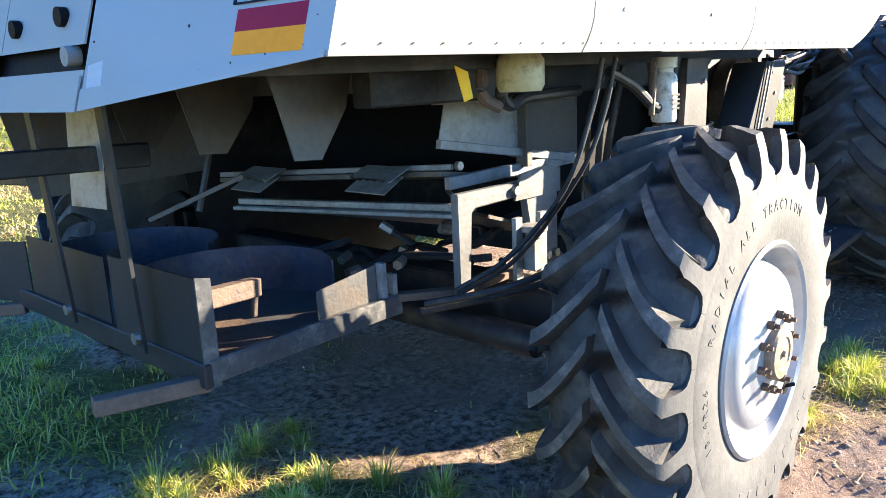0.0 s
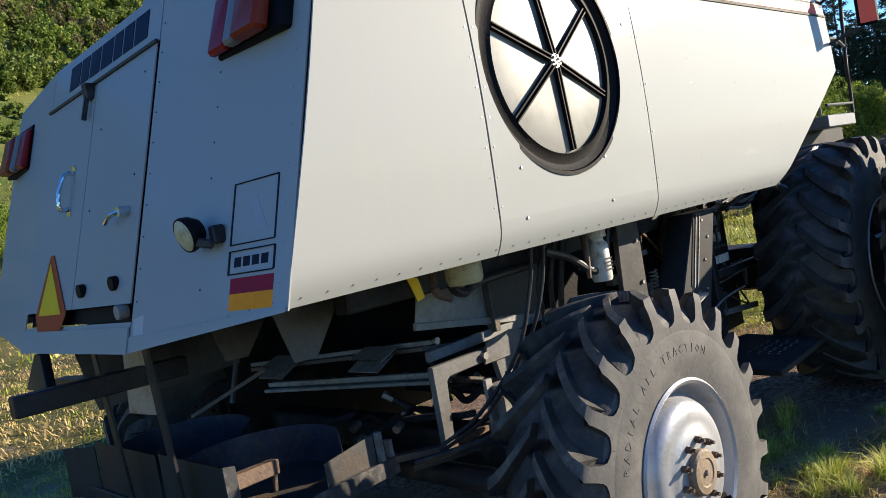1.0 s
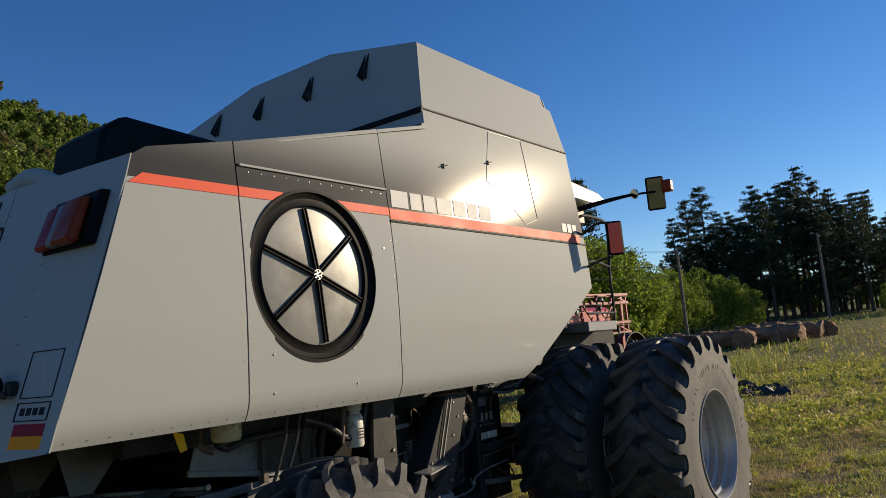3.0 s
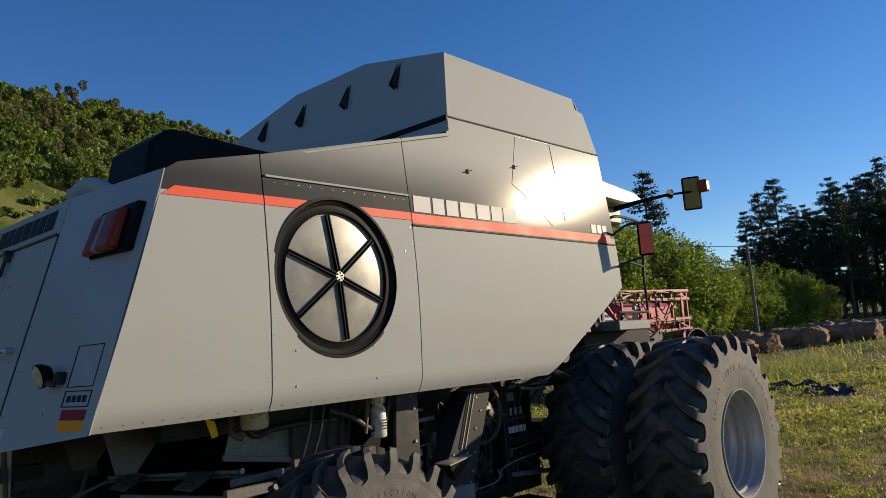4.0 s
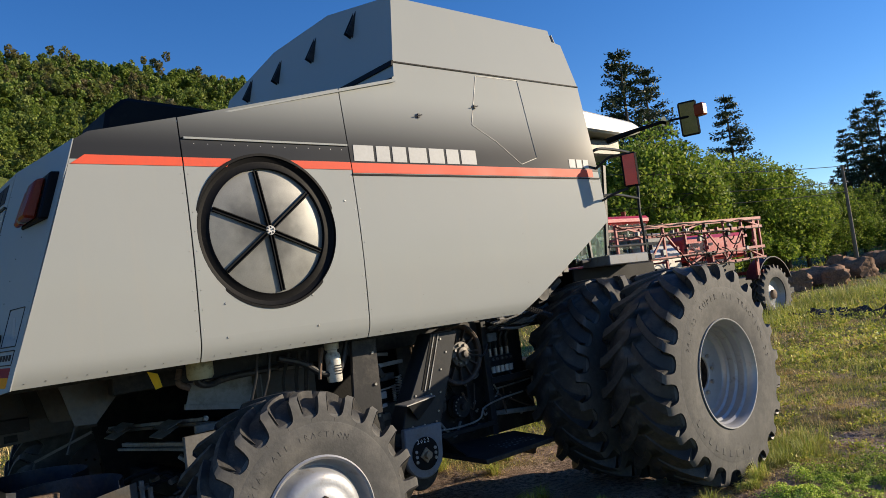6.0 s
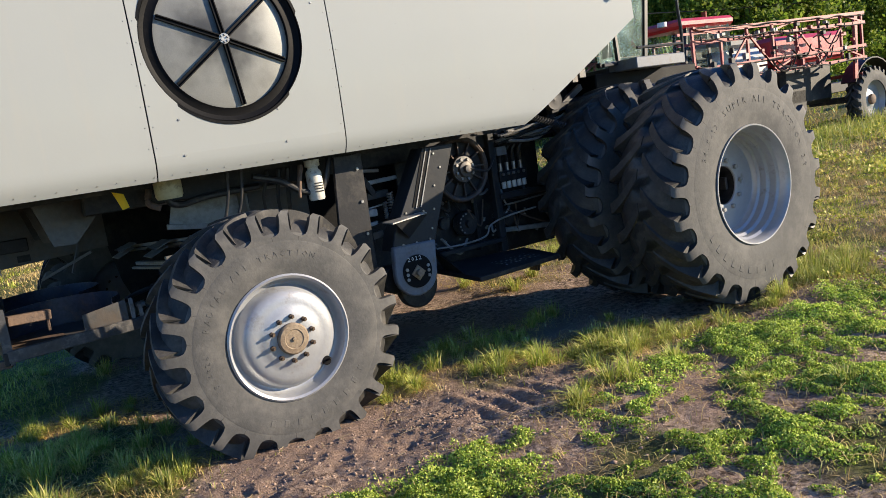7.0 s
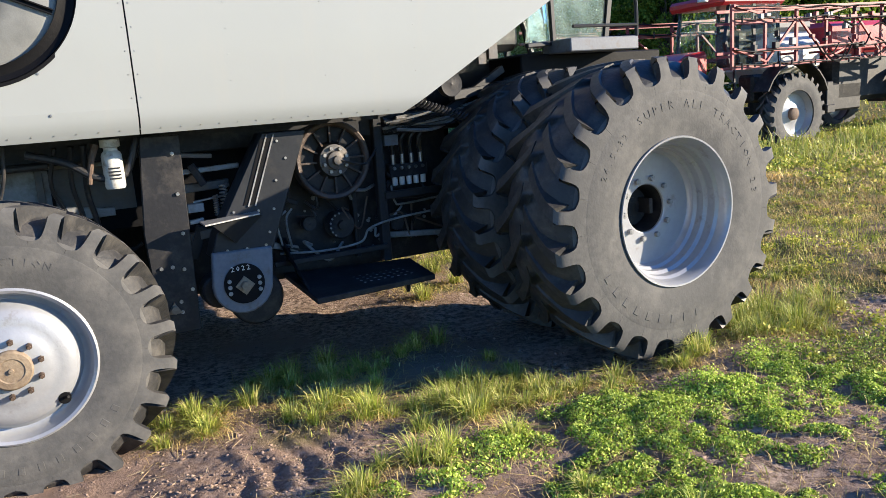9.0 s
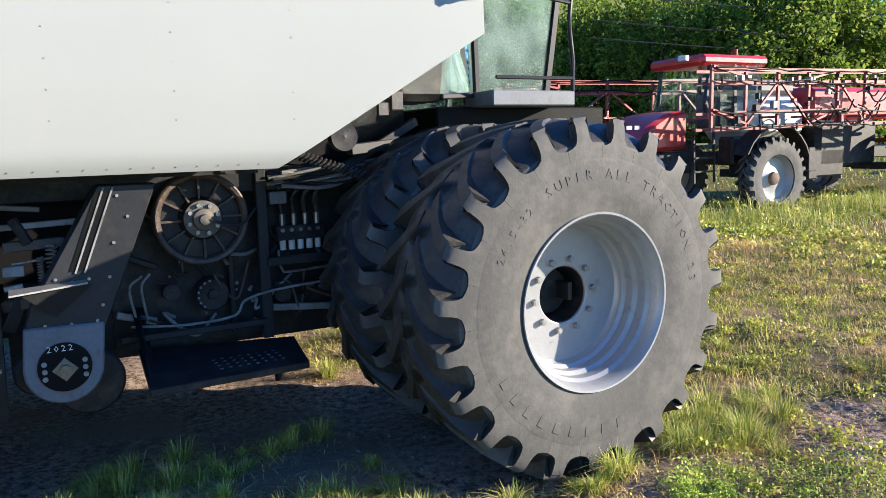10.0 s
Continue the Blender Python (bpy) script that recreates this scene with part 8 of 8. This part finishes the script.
# short mown turf beside the front wheel
def mown(name, n, mat, sign, lo_h, hi_h, width, label, seed):
    r = np.random.default_rng(seed)
    x, y = r.uniform(3.9, 12.0, n), r.uniform(-5.5, 4.5, n)
    g = 0.5 + sign * (0.50 * wave(x, y, 1.3, 71) + 1.1 * (lump(x, y, 2.6, 72) - 0.5) + 1.3 * (lump(x, y, 7.0, 73) - 0.5))
    soil = np.exp(-((x - 5.15) / 0.55) ** 2 - ((y + 1.1) / 0.38) ** 2) + np.exp(-((x - 5.1) / 0.7) ** 2 - ((y + 1.7) / 0.45) ** 2) + np.exp(-((x - 6.3) / 0.9) ** 2 - ((y + 2.6) / 0.35) ** 2)
    keep = (r.uniform(0, 1, n) < np.clip(g * 1.4 - 0.1, 0.05, 1) * (1 - np.clip(soil, 0, 1))) & off_wheels(x, y) & ~((y > 0.5) & (x < 4.6))
    x, y = x[keep], y[keep]
    v, f = blades(x, y, r.uniform(lo_h, hi_h, len(x)) * (0.35 + 1.25 * np.clip(g[keep], 0, 1.2)), width, r, 0.9)
    return stuff(name, v, f, mat, label, "grass")


mown("mown_turf", 46000, "field", 1, 0.02, 0.065, 0.007, "short mown green turf in patches", 81)
mown("dry_mown_turf", 125000, "thatch", -1, 0.015, 0.055, 0.006, "short dry straw-coloured turf between green patches", 82)

# field grass, coarser with distance, green clumps over dry thatch
def field(name, rings, mat, label, lo, sign, seed):
    r = np.random.default_rng(seed)
    V, F, n0 = [], [], 0
    for r0, r1, count, h, w in rings:
        rr = np.sqrt(r.uniform(r0 ** 2, r1 ** 2, count))
        aa = np.radians(r.uniform(-25, 155, count))
        x, y = 0.5 + rr * np.cos(aa), -2.5 + rr * np.sin(aa)
        g = 0.5 + sign * (0.60 * wave(x, y, 0.8, 31) + 1.2 * (lump(x, y, 1.1, 32) - 0.5) + 1.2 * (lump(x, y, 3.2, 33) - 0.5))
        keep = (r.uniform(0, 1, count) < np.clip(g * 1.5 - 0.32 * (sign + 0.5), lo, 1)) & ~((x > -1.0) & (x < 4.3) & (y > -0.8) & (y < 1.2)) & ~((x > -1.0) & (x < 2.7) & (y > 1.0) & (y < 3.3)) & ~((x > -3.4) & (x < 11.5) & (y < 0.0) & (y > -5.5))
        keep &= (sign > 0) | (hill_foot(x, y) < 0)
        x, y = x[keep], y[keep]
        tall = np.where(hill_foot(x, y) > -2, 1.2, 1.0) * (0.3 + 1.2 * np.clip(g[keep], 0, 1.2))
        a, b2 = blades(x, y, h * r.uniform(0.4, 1.3, len(x)) * tall, w, r, 1.6)
        V.append(a)
        F.append(b2 + n0)
        n0 += len(a)
    return stuff(name, np.concatenate(V), np.concatenate(F), mat, label, "grass")


field("field_grass", ((3.5, 9, 90000, 0.055, 0.0075), (9, 20, 90000, 0.07, 0.020), (20, 75, 85000, 0.20, 0.06)), "field", "sunlit yellow-green field grass growing in clumps", 0.06, 1, 51)
field("dry_grass", ((3.5, 9, 70000, 0.030, 0.0055), (9, 20, 95000, 0.07, 0.018), (20, 50, 26000, 0.13, 0.04)), "thatch", "low dry straw-coloured grass between green clumps", 0.10, -1, 52)

# tall weeds before the sprayer
n = 30000
x, y = rg.uniform(12, 30, n), rg.uniform(2, 9.5, n)
band_y = 5.6 + 0.05 * (x - 12)
keep = rg.uniform(0, 1, n) < np.exp(-((y - band_y - 0.8 * wave(x, y, 0.5, 41)) / 1.1) ** 2) * 0.9
x, y = x[keep], y[keep]
v, f = blades(x, y, rg.uniform(0.12, 0.48, len(x)) * (0.5 + lump(x, y, 1.4, 42)), 0.016, rg, 0.9)
stuff("tall_weeds", v, f, "grass", "tall grassy weeds standing beside the parked sprayer", "grass")

# broad-leaved weeds standing in rosettes between the mown blades
r = np.random.default_rng(83)
n = 800
x, y = r.uniform(3.9, 13.0, n), r.uniform(-5.2, 4.5, n)
keep = (r.uniform(0, 1, n) < 0.25 + 0.75 * lump(x, y, 1.2, 84)) & off_wheels(x, y) & ~((y > 0.4) & (x < 4.8))
x, y, k = x[keep], y[keep], 55
big = r.uniform(0.5, 1.3, len(x))[:, None]
px, py = x[:, None] + r.normal(0, 0.05, (len(x), k)) * big, y[:, None] + r.normal(0, 0.05, (len(x), k)) * big
pz = height(px.ravel(), py.ravel()) + (r.uniform(0.0, 0.075, (len(x), k)) * big).ravel()
v, f = leaf_cards(np.stack([px.ravel(), py.ravel(), pz], 1), 0.026, r, tilt=0.9, aspect=0.7)
stuff("field_weeds", v, f, "field", "low broad-leaved weeds in tufts on the mown field", "weeds")

n = 1300
x, y = r.uniform(10.0, 27.0, n), r.uniform(-4.5, 9.0, n)
keep = r.uniform(0, 1, n) < 0.15 + 0.85 * lump(x, y, 0.5, 85)
x, y = x[keep], y[keep]
big = r.uniform(0.5, 1.4, len(x))[:, None]
px, py = x[:, None] + r.normal(0, 0.12, (len(x), k)) * big, y[:, None] + r.normal(0, 0.12, (len(x), k)) * big
pz = height(px.ravel(), py.ravel()) + (r.uniform(0.0, 0.16, (len(x), k)) * big).ravel()
v, f = leaf_cards(np.stack([px.ravel(), py.ravel(), pz], 1), 0.06, r, tilt=0.9, aspect=0.6)
stuff("field_weeds", v, f, "field", "green weed clumps scattered over the mown field", "weeds")

# straw and stalks on the soil
n = 5200
x, y = rg.uniform(-3.5, 6, n), rg.uniform(-3.5, 2.5, n)
a, l = rg.uniform(0, math.pi, n), 0.015 + 0.11 * rg.uniform(0, 1, n) ** 3
z = height(x, y) + 0.008
d = np.stack([np.cos(a), np.sin(a), rg.normal(0, 0.08, n)], 1) * l[:, None] / 2
s = np.stack([-np.sin(a), np.cos(a), np.zeros(n)], 1) * 0.0014
u = np.array([0, 0, 0.002])
c = np.stack([x, y, z], 1)
v = np.stack([c - d - s, c - d + s, c + d + s, c + d - s, c - d + u, c + d + u], 1).reshape(-1, 3)
k = np.arange(n)[:, None] * 6
f = np.concatenate([k + np.array([[0, 3, 5, 4]]), k + np.array([[1, 4, 5, 2]]), k + np.array([[0, 1, 2, 3]])])
stuff("straw", v, f, "straw", "scattered dry straw and stalks lying on soil", "straw")
# crumbly clods along the track
n = 15000
x, y = rg.uniform(-3, 5.4, n), np.where(rg.uniform(0, 1, n) < 0.55, rg.normal(-0.9, 0.30, n), rg.uniform(-3.4, 1.2, n))
keep = off_wheels(x, y) & (rg.uniform(0, 1, n) < 0.25 + 0.9 * lump(x, y, 3.0, 87))
x, y = x[keep], y[keep]
r = 0.003 + 0.016 * rg.uniform(0, 1, len(x)) ** 4
base = np.array([(1, 0, 0), (-1, 0, 0), (0, 1, 0), (0, -1, 0), (0, 0, 0.55), (0, 0, -0.6)], float)
tri = np.array([(0, 2, 4), (2, 1, 4), (1, 3, 4), (3, 0, 4), (2, 0, 5), (1, 2, 5), (3, 1, 5), (0, 3, 5)])
v = (np.stack([x, y, height(x, y)], 1)[:, None, :] + base[None] * r[:, None, None] * rg.uniform(0.45, 1.5, (len(x), 6, 1))).reshape(-1, 3)
f = (np.arange(len(x))[:, None, None] * 6 + tri[None]).reshape(-1, 3)
M["clod"] = surface("dry_soil_clods", (0.36, 0.255, 0.19), (0.17, 0.115, 0.085), 0.95, 0.0, 6, 40, bump=0.6)
stuff("soil_clods", v, f, "clod", "crumbly dry clods of soil along the wheel track", "soil")
